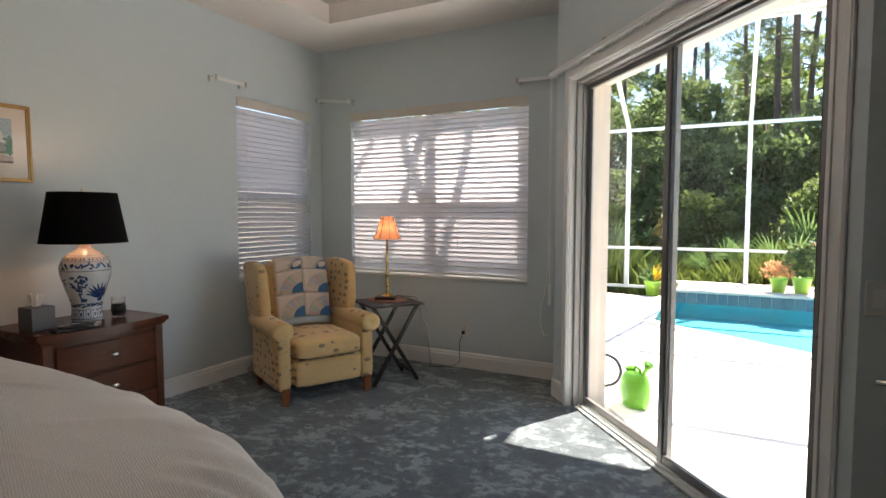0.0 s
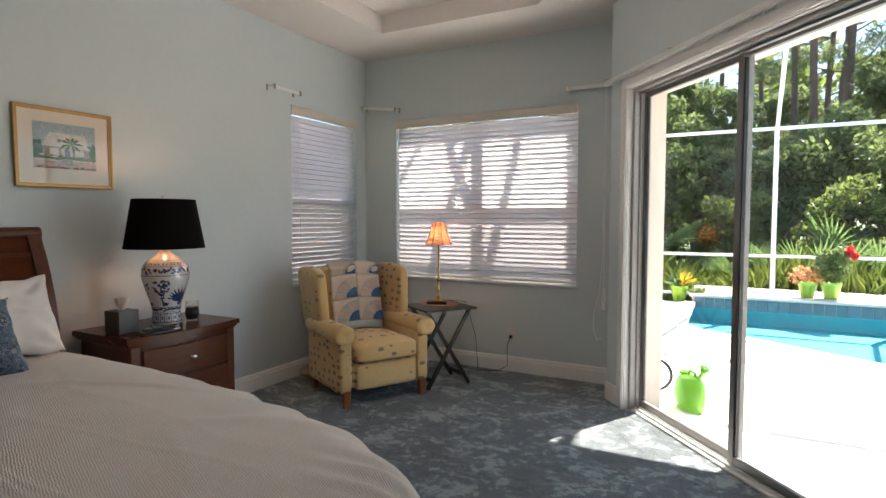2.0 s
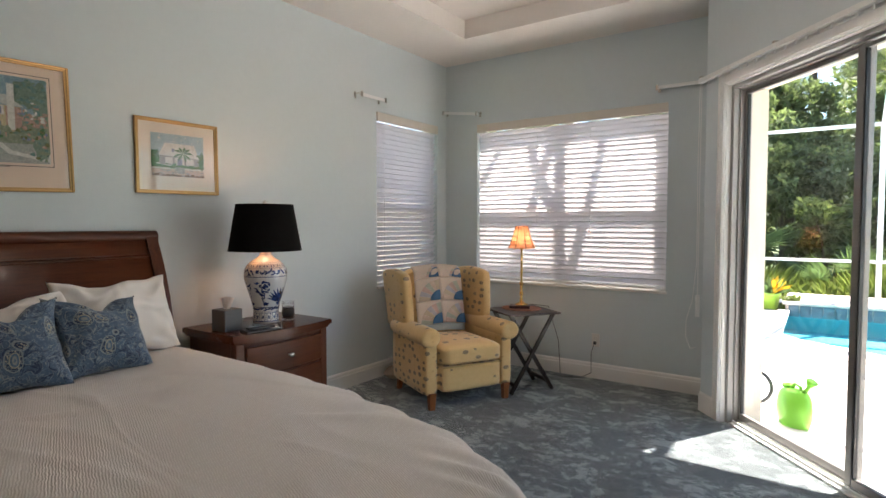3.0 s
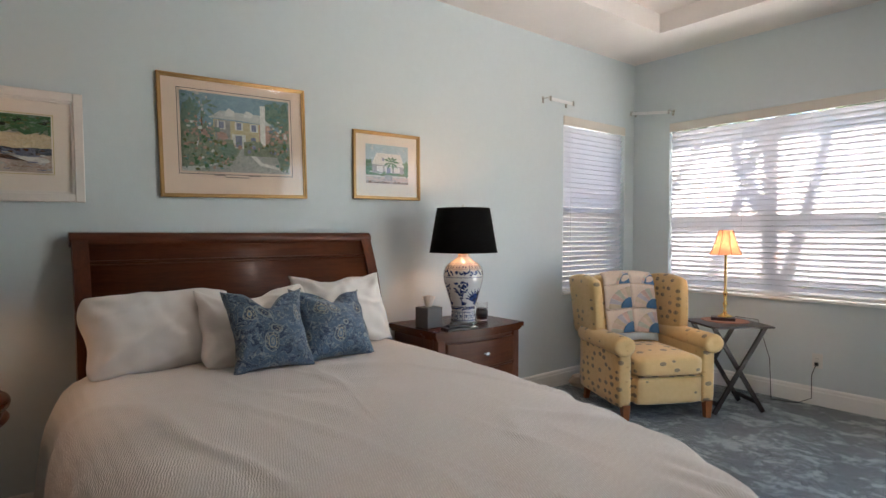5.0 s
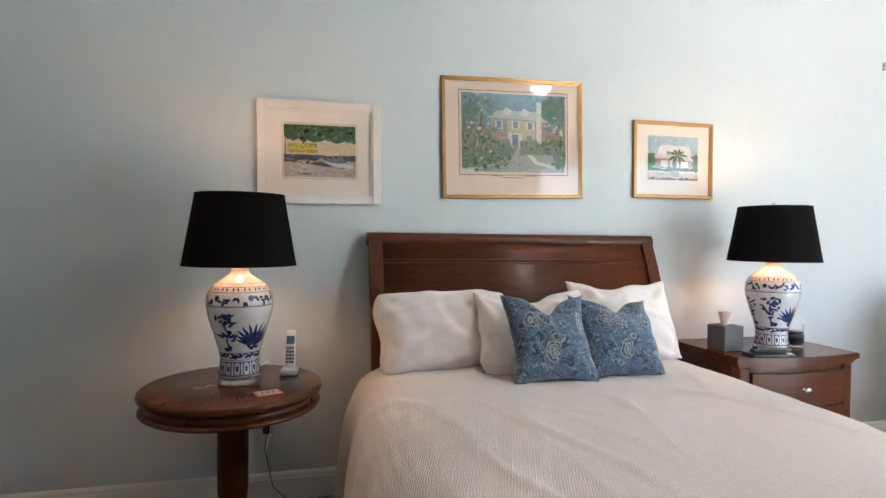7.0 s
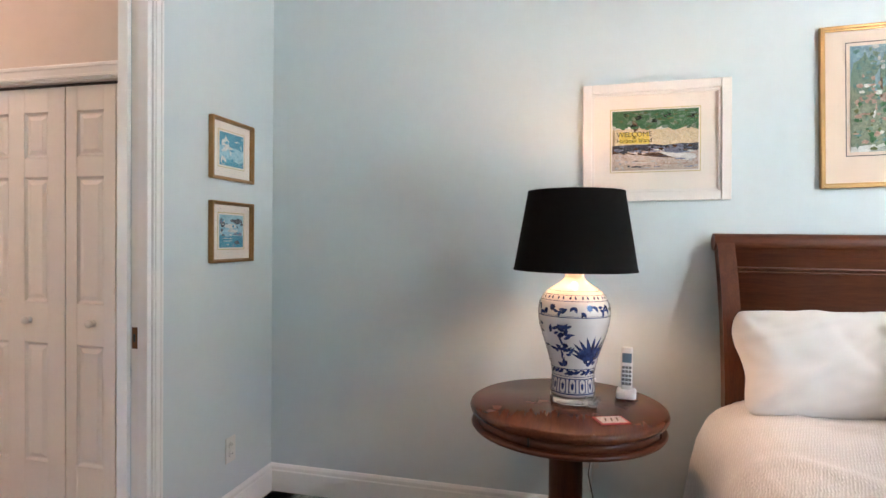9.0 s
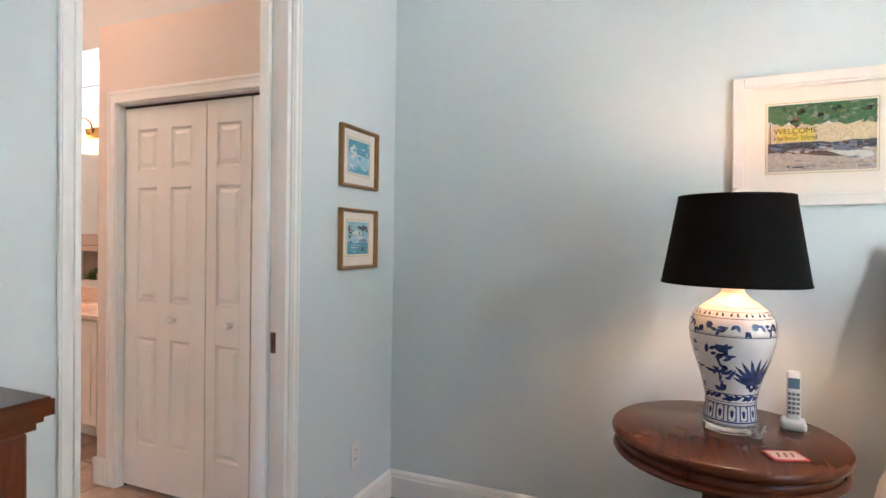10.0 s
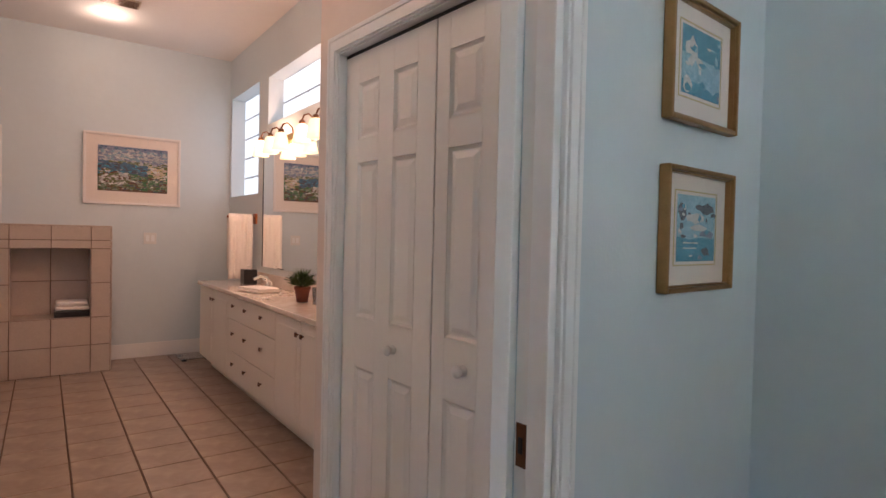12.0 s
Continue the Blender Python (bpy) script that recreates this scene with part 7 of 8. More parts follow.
def leaf_cloud(centres, radii, n_each, size, flat=0.75, aspect=0.45):
    """Many small leaf quads scattered over clumps; uneven, with gaps. Returns a mesh's vertices and faces."""
    c = np.repeat(np.array(centres, float), n_each, axis=0)
    r = np.repeat(np.array(radii, float), n_each)
    k = len(c)
    d = NPR.normal(size=(k, 3))
    d /= np.linalg.norm(d, axis=1)[:, None]
    rad = r * NPR.uniform(0.35, 1.08, k) ** 0.6
    p = c + d * rad[:, None] * np.array([1, 1, flat])
    a = NPR.normal(size=(k, 3)) + d * 0.8
    a /= np.linalg.norm(a, axis=1)[:, None]
    b = np.cross(a, NPR.normal(size=(k, 3)))
    b /= np.linalg.norm(b, axis=1)[:, None]
    s = size * NPR.uniform(0.6, 1.4, k)[:, None]
    v = np.stack([p - a * s * 0.5, p + b * s * aspect * 0.5, p + a * s * 0.5, p - b * s * aspect * 0.5], axis=1).reshape(-1, 3)
    f = np.arange(4 * k).reshape(-1, 4)
    return v, f


def cloud_part(name, v, f, material, parent=None, label=""):
    me = bpy.data.meshes.new(name)
    me.from_pydata(v.tolist(), [], f.tolist())
    me.materials.append(material)
    return part(name, me, None, parent, label)


def pine(x, y, h, r, lean):
    t = thing("pine_tree", Matrix.Translation((x, y, -0.36)), "tall slim pine with a bare trunk and high ragged crown", "tree", "pine woods")
    pts = [(lean * (z / h) ** 1.3 + 0.15 * math.sin(z * 0.4 + x), 0.1 * math.sin(z * 0.33 + y), z) for z in np.linspace(0, h, 14)]
    part("trunk", tube(bmesh.new(), pts, r, 9, r * 0.35), M["bark"], t, smooth=True)
    cs, rs = [], []
    for k in range(13):
        f = random.uniform(0.42, 1.0)
        i = min(12, int(f * 13))
        p = Vector(pts[i])
        a = random.uniform(0, 6.28)
        L = random.uniform(0.9, 2.6) * (1.15 - 0.5 * f)
        e = p + Vector((math.cos(a) * L, math.sin(a) * L, random.uniform(0.0, 0.8)))
        part("limb", tube(bmesh.new(), [p, p.lerp(e, 0.5) + Vector((0, 0, -0.1)), e], r * 0.22, 5, r * 0.06), M["bark"], t)
        for q in range(3):
            cs.append(p.lerp(e, random.uniform(0.5, 1.1)) + Vector((random.uniform(-.4, .4), random.uniform(-.4, .4), random.uniform(-.1, .4))))
            rs.append(random.uniform(0.3, 0.62))
    v, f = leaf_cloud(cs, rs, 70, 0.30, 0.6, 0.10)
    cloud_part("crown", v, f, M["needle"], t, "tufted dark green needles")
    return t


def shrub(x, y, h, w, material, label, n=26, per=150, size=0.15, base=0.15):
    t = thing("shrub", Matrix.Translation((x, y, -0.36)), label, "shrub", "understory shrubs")
    cs, rs = [], []
    st = bmesh.new()
    for k in range(n):
        a = random.uniform(0, 6.28)
        f = random.uniform(base, 1.0)
        q = w * math.sqrt(random.random()) * (1.1 - 0.55 * f ** 2)
        c = Vector((math.cos(a) * q, math.sin(a) * q * 0.7, h * f))
        cs.append(c)
        rs.append(random.uniform(0.28, 0.55) * (0.6 + w * 0.22))
        if k % 5 == 0:
            tube(st, [(0.1 * math.cos(a), 0.1 * math.sin(a), 0), c * 0.5 + Vector((0, 0, h * 0.1)), c], 0.04, 5, 0.012)
    part("stems", st, M["bark"], t)
    v, f = leaf_cloud(cs, rs, per, size)
    cloud_part("leaves", v, f, material, t)
    return t


for x, y, h, r, ln in ((0.9, 22, 15, 0.20, 0.5), (1.55, 21, 16, 0.22, 0.1), (2.05, 23, 15, 0.19, 0.6), (2.75, 22, 17, 0.23, -0.3), (3.9, 23, 16, 0.22, 0.2), (-3.2, 24, 15, 0.20, 0.3), (-1.4, 26, 17, 0.21, -0.2), (-4.8, 27, 16, 0.2, 0.3), (0.1, 28, 17, 0.2, 0.2), (5.6, 25, 17, 0.22, -0.4), (3.2, 29, 18, 0.22, 0.2), (-2.4, 30, 17, 0.2, 0.4)):
    pine(x, y, h, r * 0.68, ln)
for x, y, h, w in ((-4.6, 16.5, 4.2, 1.7), (-2.9, 17.2, 5.2, 1.8), (-1.2, 18.0, 4.4, 1.7), (0.2, 16.8, 3.6, 1.5), (1.5, 18.0, 4.6, 1.7), (3.0, 17.0, 3.9, 1.7), (4.6, 17.6, 4.6, 1.8), (6.4, 17.0, 4.4, 1.9)):
    shrub(x, y, h, w, M["leaf"], "dense green broadleaf shrub at the wood's edge", 40, 170, 0.17)
for x, y, h, w in ((-3.4, 14.6, 2.9, 1.0), (1.9, 15.2, 2.6, 1.2), (4.2, 15.0, 3.0, 1.2), (-0.6, 15.5, 2.3, 1.0)):
    shrub(x, y, h, w, M["leaf_light"], "bright sunlit green shrub behind the screen", 26, 160, 0.13)
for x, y, h, w in ((-5.5, 20, 6.5, 2.0), (-1.8, 21, 6.5, 2.2), (0.9, 25, 6.5, 2.0), (3.9, 20.5, 6.8, 2.0), (7.0, 21, 8.0, 2.4)):
    t = shrub(x, y, h, w, M["leaf"], "tall broadleaf tree among the pines", 60, 170, 0.20, 0.3)
    t.name = "broadleaf_tree"
    t["category"], t["group"] = "tree", "pine woods"
    part("trunk", tube(bmesh.new(), [(0, 0, 0), (0.1, 0, h * 0.4), (-0.1, 0.1, h * 0.85)], 0.14, 8, 0.05), M["bark"], t, smooth=True)
# far woods behind
cs, rs = [], []
for k in range(760):
    x = random.uniform(-26, 30)
    top = 9.0 + 3.0 * math.sin(x * 0.55) + 1.6 * math.sin(x * 1.7 + 1.0)
    cs.append((x, random.uniform(31, 40), top * random.random() ** 0.8))
    rs.append(random.uniform(0.8, 1.6))
v, f = leaf_cloud(cs, rs, 60, 0.50)
tagged(cloud_part("far_woods", v, f, M["leaf_light"]), "far green woods behind the garden", "woods", kind="stuff")
# grass and fern belt behind the screen
k = 5200
px = NPR.uniform(-7, 8, k)
py = NPR.uniform(11.3, 14.2, k)
ph = NPR.uniform(0.30, 0.85, k) * (0.75 + 0.4 * np.sin(px * 1.7))
an = NPR.uniform(0, 6.28, k)
bend = NPR.uniform(0.1, 0.45, k)
dx, dy = np.cos(an) * 0.014, np.sin(an) * 0.014
bx, by = -np.sin(an) * bend, np.cos(an) * bend
z0 = -0.36
V = np.stack([np.stack([px - dx, py - dy, px * 0 + z0], 1), np.stack([px + dx, py + dy, px * 0 + z0], 1), np.stack([px + dx * .8 + bx * .4, py + dy * .8 + by * .4, z0 + (ph + 0.36) * .7], 1), np.stack([px + bx, py + by, z0 + ph + 0.36], 1), np.stack([px - dx * .8 + bx * .4, py - dy * .8 + by * .4, z0 + (ph + 0.36) * .7], 1)], axis=1).reshape(-1, 3)
tagged(cloud_part("tall_grass", V, np.arange(5 * k).reshape(-1, 5), M["blade"]), "tall bright grass and fern along the screen", "grass", kind="stuff")


def palmetto(x, y, s):
    t = thing("palmetto", Matrix.Translation((x, y, -0.36)), "saw palmetto with green fan leaves", "palmetto", "palmettos")
    for k in range(9):
        a = 6.28 * k / 9 + random.uniform(-0.3, 0.3)
        el = random.uniform(0.5, 1.25)
        d = Vector((math.cos(a) * math.cos(el), math.sin(a) * math.cos(el), math.sin(el)))
        L = s * random.uniform(0.7, 1.1)
        e = d * L
        part("stalk", tube(bmesh.new(), [(0, 0, 0), e * 0.6 + Vector((0, 0, 0.05)), e], 0.012, 5, 0.007), M["palm"], t)
        fb = bmesh.new()
        side = d.cross(Vector((0, 0, 1))).normalized()
        up = side.cross(d)
        for j in range(17):
            g = -1.5 + 3.0 * j / 16
            q = (d * math.cos(g) + side * math.sin(g)).normalized()
            w = q.cross(up).normalized() * 0.02 * s
            tip = e + q * 0.55 * s * (0.7 + 0.3 * math.cos(g)) - Vector((0, 0, 0.10 * s * abs(math.sin(g))))
            m_ = e.lerp(tip, 0.5) + up * 0.02
            fb.faces.new([fb.verts.new(z) for z in (e, m_ + w, tip, m_ - w)])
        part("fan_leaf", fb, M["palm"], t)


for x, y, s in ((-2.9, 13.2, 1.3), (0.9, 13.6, 1.3), (2.2, 13.3, 1.2), (1.5, 14.4, 1.5), (3.4, 13.8, 1.3), (-0.3, 13.8, 1.1), (-3.7, 15.4, 2.2)):
    palmetto(x, y, s)


def plant_pot(m, label, s=1.0):
    t = thing("potted_plant", m, label, "potted plant", "poolside pots")
    part("pot", lathe(bmesh.new(), [(0.085 * s, 0), (0.125 * s, 0.20 * s), (0.135 * s, 0.205 * s), (0.135 * s, 0.24 * s), (0.122 * s, 0.24 * s), (0.112 * s, 0.19 * s), (0.001, 0.19 * s)], 28), M["lime"], t, "lime green plastic pot", smooth=True)
    return t


M["lime"] = plain("lime_plastic", (0.30, 0.50, 0.06), 0.38, var=0.05)
M["yellow_leaf"] = leaf_material("yellow_croton", (0.65, 0.26, 0.01), (0.85, 0.58, 0.03), (0.9, 0.6, 0.05))
M["peach"] = leaf_material("peach_flower", (0.45, 0.18, 0.07), (0.70, 0.42, 0.24), (0.7, 0.4, 0.2))
M["red"] = leaf_material("red_bloom", (0.60, 0.02, 0.03), (0.85, 0.05, 0.05), (0.8, 0.05, 0.05))
p = plant_pot(Matrix.Translation((-1.42, 10.05, DK)), "yellow croton in a lime green pot on the deck", 1.1)
cb, yb = bmesh.new(), bmesh.new()
for k in range(70):
    a, el = random.uniform(0, 6.28), random.uniform(0.45, 1.4)
    d = Vector((math.cos(a) * math.cos(el), math.sin(a) * math.cos(el), math.sin(el)))
    L = random.uniform(0.22, 0.40)
    w = d.orthogonal().normalized() * 0.03
    b0 = Vector((0, 0, 0.22))
    tgt = yb if (d.x > 0.05 and k % 3) else cb
    tgt.faces.new([tgt.verts.new(q) for q in (b0 + d * 0.03, b0 + d * L * 0.6 + w, b0 + d * L - Vector((0, 0, 0.03)), b0 + d * L * 0.6 - w)])
part("leaves", cb, M["palm"], p)
part("yellow_leaves", yb, M["yellow_leaf"], p, "bright yellow leaves")
p = thing("potted_plant", Matrix.Translation((-1.12, 9.98, DK)), "small plant in a terracotta pot on the deck", "potted plant", "poolside pots")
part("pot", lathe(bmesh.new(), [(0.06, 0), (0.085, 0.09), (0.095, 0.092), (0.095, 0.12), (0.08, 0.12), (0.001, 0.10)], 24), plain("terracotta_red", (0.30, 0.09, 0.045), 0.8, var=0.1), p, "red clay pot", smooth=True)
v, f = leaf_cloud([(0, 0, 0.17), (0.06, 0, 0.2), (-0.06, 0, 0.18)], [0.09, 0.08, 0.08], 60, 0.06)
cloud_part("leaves", v, f, M["leaf_light"], p)
p = plant_pot(Matrix.Translation((0.50, 10.2, LZ)), "peach-flowered plant in a lime green pot on the ledge", 1.05)
v, f = leaf_cloud([(0, 0, 0.33), (0.14, 0, 0.33), (-0.15, 0.02, 0.32), (0.06, 0, 0.42), (-0.08, 0, 0.42)], [0.14] * 5, 110, 0.055)
cloud_part("blossoms", v, f, M["peach"], p, "mass of peach blossoms")
p = plant_pot(Matrix.Translation((0.82, 10.2, LZ)), "leafy hibiscus with red blooms in a lime green pot", 1.1)
v, f = leaf_cloud([(0, 0, 0.38), (0.1, 0, 0.5), (-0.12, 0, 0.5), (0.02, 0, 0.66), (0.12, 0, 0.72), (-0.1, 0, 0.68)], [0.17] * 6, 130, 0.09)
cloud_part("leaves", v, f, M["leaf"], p)
for c_ in ((0.20, -0.12, 0.80), (0.28, -0.12, 0.70), (0.23, -0.13, 0.74)):
    v, f = leaf_cloud([c_], [0.05], 26, 0.08, 1.0, 0.8)
    cloud_part("bloom", v, f, M["red"], p, "red hibiscus bloom")

# watering can on the deck
wc = thing("watering_can", Matrix.Translation((-0.80, 3.90, DK)) @ pose(0, 0, 0, 0, 0, -38), "lime green plastic watering can on the deck", "watering can")
M["lime_can"] = plain("bright_green_plastic", (0.17, 0.46, 0.035), 0.3, var=0.05)
part("body", lathe(bmesh.new(), [(0.085, 0.0), (0.098, 0.008), (0.112, 0.06), (0.116, 0.13), (0.108, 0.20), (0.088, 0.245), (0.055, 0.262), (0.035, 0.266)], 20, sx=1.12, sy=0.72), M["lime_can"], wc, smooth=True)
part("filler", lathe(bmesh.new(), [(0.036, 0.262), (0.036, 0.285), (0.028, 0.285), (0.028, 0.268)], 18, (-0.055, 0, 0)), M["lime_can"], wc, smooth=True)
part("spout", tube(bmesh.new(), [(0.04, 0, 0.235), (0.085, 0, 0.27), (0.115, 0, 0.315)], 0.017, 12, 0.014), M["lime_can"], wc, smooth=True)
part("rose", tube(bmesh.new(), [(0.110, 0, 0.305), (0.118, 0, 0.325), (0.130, 0, 0.345)], 0.018, 14, 0.038), M["lime_can"], wc, smooth=True)
part("handle", tube(bmesh.new(), [(-0.02, 0, 0.25), (0.0, 0, 0.30), (0.045, 0, 0.285), (0.05, 0, 0.25)], 0.012, 10), M["lime_can"], wc, smooth=True)
hs = tagged(part("garden_hose", tube(bmesh.new(), [(-1.10 + 0.135 * math.cos(radians(a)), 4.26, 0.115 + 0.13 * math.sin(radians(a))) for a in range(100, -91, -10)] + [(-1.25, 4.24, DK + 0.016)], 0.014, 8), M["black"], smooth=True), "black garden hose looped beside the wall", "hose")

# garden by the windows
tr_ = thing("crape_tree", Matrix.Translation((-2.25, 5.05, -0.36)), "leaning forked tree beside the north window", "tree")
part("trunk", tube(bmesh.new(), [(-0.02, 0, 0), (0.0, 0, 1.0), (0.02, 0, 1.9), (0.05, 0, 2.5)], 0.075, 10, 0.06), M["bark"], tr_, smooth=True)
part("limb", tube(bmesh.new(), [(0.04, 0, 2.3), (0.22, 0.05, 3.0), (0.45, 0.1, 3.9), (0.6, 0.25, 6.3)], 0.055, 8, 0.03), M["bark"], tr_, smooth=True)
part("limb", tube(bmesh.new(), [(0.04, 0, 2.4), (0.02, 0.05, 3.2), (-0.15, 0.2, 4.0), (-0.3, 0.4, 6.3)], 0.05, 8, 0.03), M["bark"], tr_, smooth=True)
v, f = leaf_cloud([(0.5, 0.3, 6.3), (0.9, 0.5, 6.5), (0.1, 0.5, 6.6), (-0.4, 0.5, 6.4), (0.4, 0.8, 6.9), (-0.2, 0.9, 7.0)], [0.5] * 6, 150, 0.11)
cloud_part("crown", v, f, M["leaf"], tr_)
sb = shrub(-6.6, 4.2, 2.6, 1.0, M["leaf_light"], "flowering shrub outside the west window", 22, 130, 0.10)
v, f = leaf_cloud([(0.5, -0.5, 2.3), (0.7, -0.1, 2.0), (0.5, 0.3, 2.35)], [0.3] * 3, 60, 0.08, 0.8, 0.8)
M["pink"] = leaf_material("pink_bloom", (0.6, 0.05, 0.14), (0.85, 0.2, 0.3), (0.8, 0.1, 0.2))
cloud_part("blooms", v, f, M["pink"], sb, "pink blossoms")
# added wall, never in view: a bright backing for the west blind
setting("neighbour_wall", boxed(-9.6, -9.4, -2, 14, -0.36, 2.9), plain("bounce_wall_paint", (0.6, 0.56, 0.5), 0.85, var=0.06), "unseen pale wall to the west, added to brighten the blind", "wall")

# ---- framed pictures ----
def paint(name, c, var=0.25, scale=30.0, c2=None):
    n = Nodes(name)
    v = n.coords()
    f = n.mix(0.45, n.noise(v, scale, 6, 0.7, 1.0), n.noise(v, scale * 3.0, 4, 0.6, 0.5))
    a, b = scaled(c, 1 - var), (c2 or scaled(c, 1 + var))
    mid_ = tuple((p + q) / 2 for p, q in zip(a, b))
    hi = tuple(min(0.85, q * 1.25 + 0.05) for q in b)
    return n.done(n.ramp(f, [(0.34, a), (0.47, mid_), (0.57, b), (0.68, hi)]), 0.85)


PM = {}
for nm, c, c2 in (("sky", (0.30, 0.42, 0.48), (0.45, 0.55, 0.60)), ("dusk_sky", (0.14, 0.25, 0.34), (0.30, 0.41, 0.47)), ("tree", (0.025, 0.085, 0.04), (0.10, 0.22, 0.10)), ("soft_tree", (0.09, 0.16, 0.13), (0.24, 0.32, 0.25)),
                  ("garden", (0.10, 0.15, 0.11), (0.32, 0.35, 0.25)), ("sand", (0.50, 0.36, 0.28), (0.62, 0.50, 0.43)), ("yellow", (0.62, 0.42, 0.14), (0.72, 0.55, 0.24)),
                  ("sign_yellow", (0.72, 0.52, 0.06), (0.80, 0.62, 0.12)), ("blue_dark", (0.03, 0.05, 0.09), (0.13, 0.13, 0.15)), ("white", (0.62, 0.60, 0.55), (0.74, 0.72, 0.68)),
                  ("path", (0.30, 0.33, 0.33), (0.48, 0.46, 0.42)), ("bloom", (0.30, 0.16, 0.13), (0.55, 0.36, 0.30)), ("sea", (0.02, 0.18, 0.34), (0.12, 0.38, 0.52)),
                  ("sea_pale", (0.20, 0.45, 0.58), (0.42, 0.62, 0.70)), ("roof", (0.46, 0.47, 0.46), (0.60, 0.60, 0.57)), ("brown", (0.06, 0.03, 0.02), (0.20, 0.11, 0.07)),
                  ("lav", (0.10, 0.12, 0.22), (0.30, 0.32, 0.42)), ("shade", (0.24, 0.24, 0.23), (0.40, 0.38, 0.36)), ("ink", (0.01, 0.02, 0.015), (0.02, 0.03, 0.02)), ("deep_sea", (0.035, 0.085, 0.16), (0.11, 0.20, 0.29)), ("cloud", (0.36, 0.35, 0.36), (0.56, 0.54, 0.53)),
                  ("olive", (0.06, 0.08, 0.025), (0.19, 0.20, 0.085)), ("pale_yellow", (0.46, 0.38, 0.21), (0.60, 0.51, 0.33)), ("teal", (0.07, 0.16, 0.15), (0.20, 0.32, 0.30)), ("cream_sand", (0.58, 0.44, 0.27), (0.70, 0.57, 0.38))):
    PM[nm] = paint("paint_" + nm, c, 0.25, 75, c2)


def picture(m, w, h, fw, fmat, mats, img, shapes, label, depth=0.022, line=None, inner=0.010, text=(), daubs=()):
    """A framed picture: local x across, z up, centre at the origin, looking along -y; img is the print's half sizes and offset."""
    t = thing("framed_picture", m, label, "picture")
    fr = bmesh.new()
    for x0, x1, z0, z1 in ((-w / 2, -w / 2 + fw, -h / 2, h / 2), (w / 2 - fw, w / 2, -h / 2, h / 2), (-w / 2 + fw, w / 2 - fw, h / 2 - fw, h / 2), (-w / 2 + fw, w / 2 - fw, -h / 2, -h / 2 + fw)):
        box(fr, x0, x1, -depth, -0.001, z0, z1, min(0.004, fw * 0.3))
    f = part("frame", fr, fmat, t)
    lip = bmesh.new()
    a, b, k = w / 2 - fw, h / 2 - fw, inner
    for x0, x1, z0, z1 in ((-a, -a + k, -b, b), (a - k, a, -b, b), (-a + k, a - k, b - k, b), (-a + k, a - k, -b, -b + k)):
        box(lip, x0, x1, -depth * 0.72, -0.004, z0, z1, 0.0015)
    part("inner_lip", lip, fmat, f)
    part("mat", boxed(-a + 0.001, a - 0.001, -0.0065, -0.002, -b + 0.001, b - 0.001), mats, t, "pale picture mat")
    iw, ih, ox, oz = img
    if line:
        e = line
        ln = bmesh.new()
        for x0, x1, z0, z1 in ((ox - iw - e, ox + iw + e, oz + ih + e - 0.003, oz + ih + e), (ox - iw - e, ox + iw + e, oz - ih - e, oz - ih - e + 0.003), (ox - iw - e, ox - iw - e + 0.003, oz - ih - e, oz + ih + e), (ox + iw + e - 0.003, ox + iw + e, oz - ih - e, oz + ih + e)):
            box(ln, x0, x1, -0.0075, -0.0066, z0, z1)
        part("mat_line", ln, line_mat if line < 0.012 else M["mat_line"], t)
    pr = part("print", boxed(ox - iw, ox + iw, -0.0080, -0.0067, oz - ih, oz + ih), PM["white"], t, "watercolour print")
    for k, (nm, pts) in enumerate(shapes):
        bm = bmesh.new()
        y = -0.0083 - 0.00012 * k
        vs = [bm.verts.new((ox + iw * px, y, oz + ih * pz)) for px, pz in pts]
        fc = bm.faces.new(vs)
        if fc.normal.y > 0:
            fc.normal_flip()
        part("brushwork", bm, PM[nm], pr)
    if daubs:
        names = sorted({nm for nm, pts in daubs})
        bm = bmesh.new()
        for j, (nm, pts) in enumerate(daubs):
            y = -0.0084 - 0.00012 * len(shapes) - 0.000001 * j
            fc = bm.faces.new([bm.verts.new((ox + iw * px, y, oz + ih * pz)) for px, pz in pts])
            fc.material_index = names.index(nm)
            fc.normal_update()
            if fc.normal.y > 0:
                fc.normal_flip()
        db = part("brushwork", bm, None, pr)
        for nm in names:
            db.data.materials.append(PM[nm])
        tagged(db, "loose brush daubs of paint", kind="stuff")
    for s, px, pz, size in text:
        cu = bpy.data.curves.new("lettering", "FONT")
        cu.body, cu.size, cu.align_x, cu.align_y = s, size, "CENTER", "CENTER"
        cu.extrude = 0.0001
        cu.materials.append(PM["ink"])
        o = new("lettering", cu)
        o.parent = pr
        o.matrix_local = Matrix.Translation((ox + iw * px, -0.0125, oz + ih * pz)) @ pose(0, 0, 0, 90, 0, 0)
    g = part("picture_glass", boxed(-a + 0.001, a - 0.001, -0.0150, -0.0138, -b + 0.001, b - 0.001), M["picture_glass"], t)
    g.visible_shadow = False
    return t


line_mat = plain("gold_mat_line", (0.55, 0.42, 0.16), 0.5)


def blob(cx, cz, rx, rz, n=14, rough=0.25, seed=1):
    r = random.Random(seed)
    return [(max(-1, min(1, cx + rx * (1 + r.uniform(-rough, rough)) * math.cos(2 * math.pi * i / n))), max(-1, min(1, cz + rz * (1 + r.uniform(-rough, rough)) * math.sin(2 * math.pi * i / n)))) for i in range(n)]


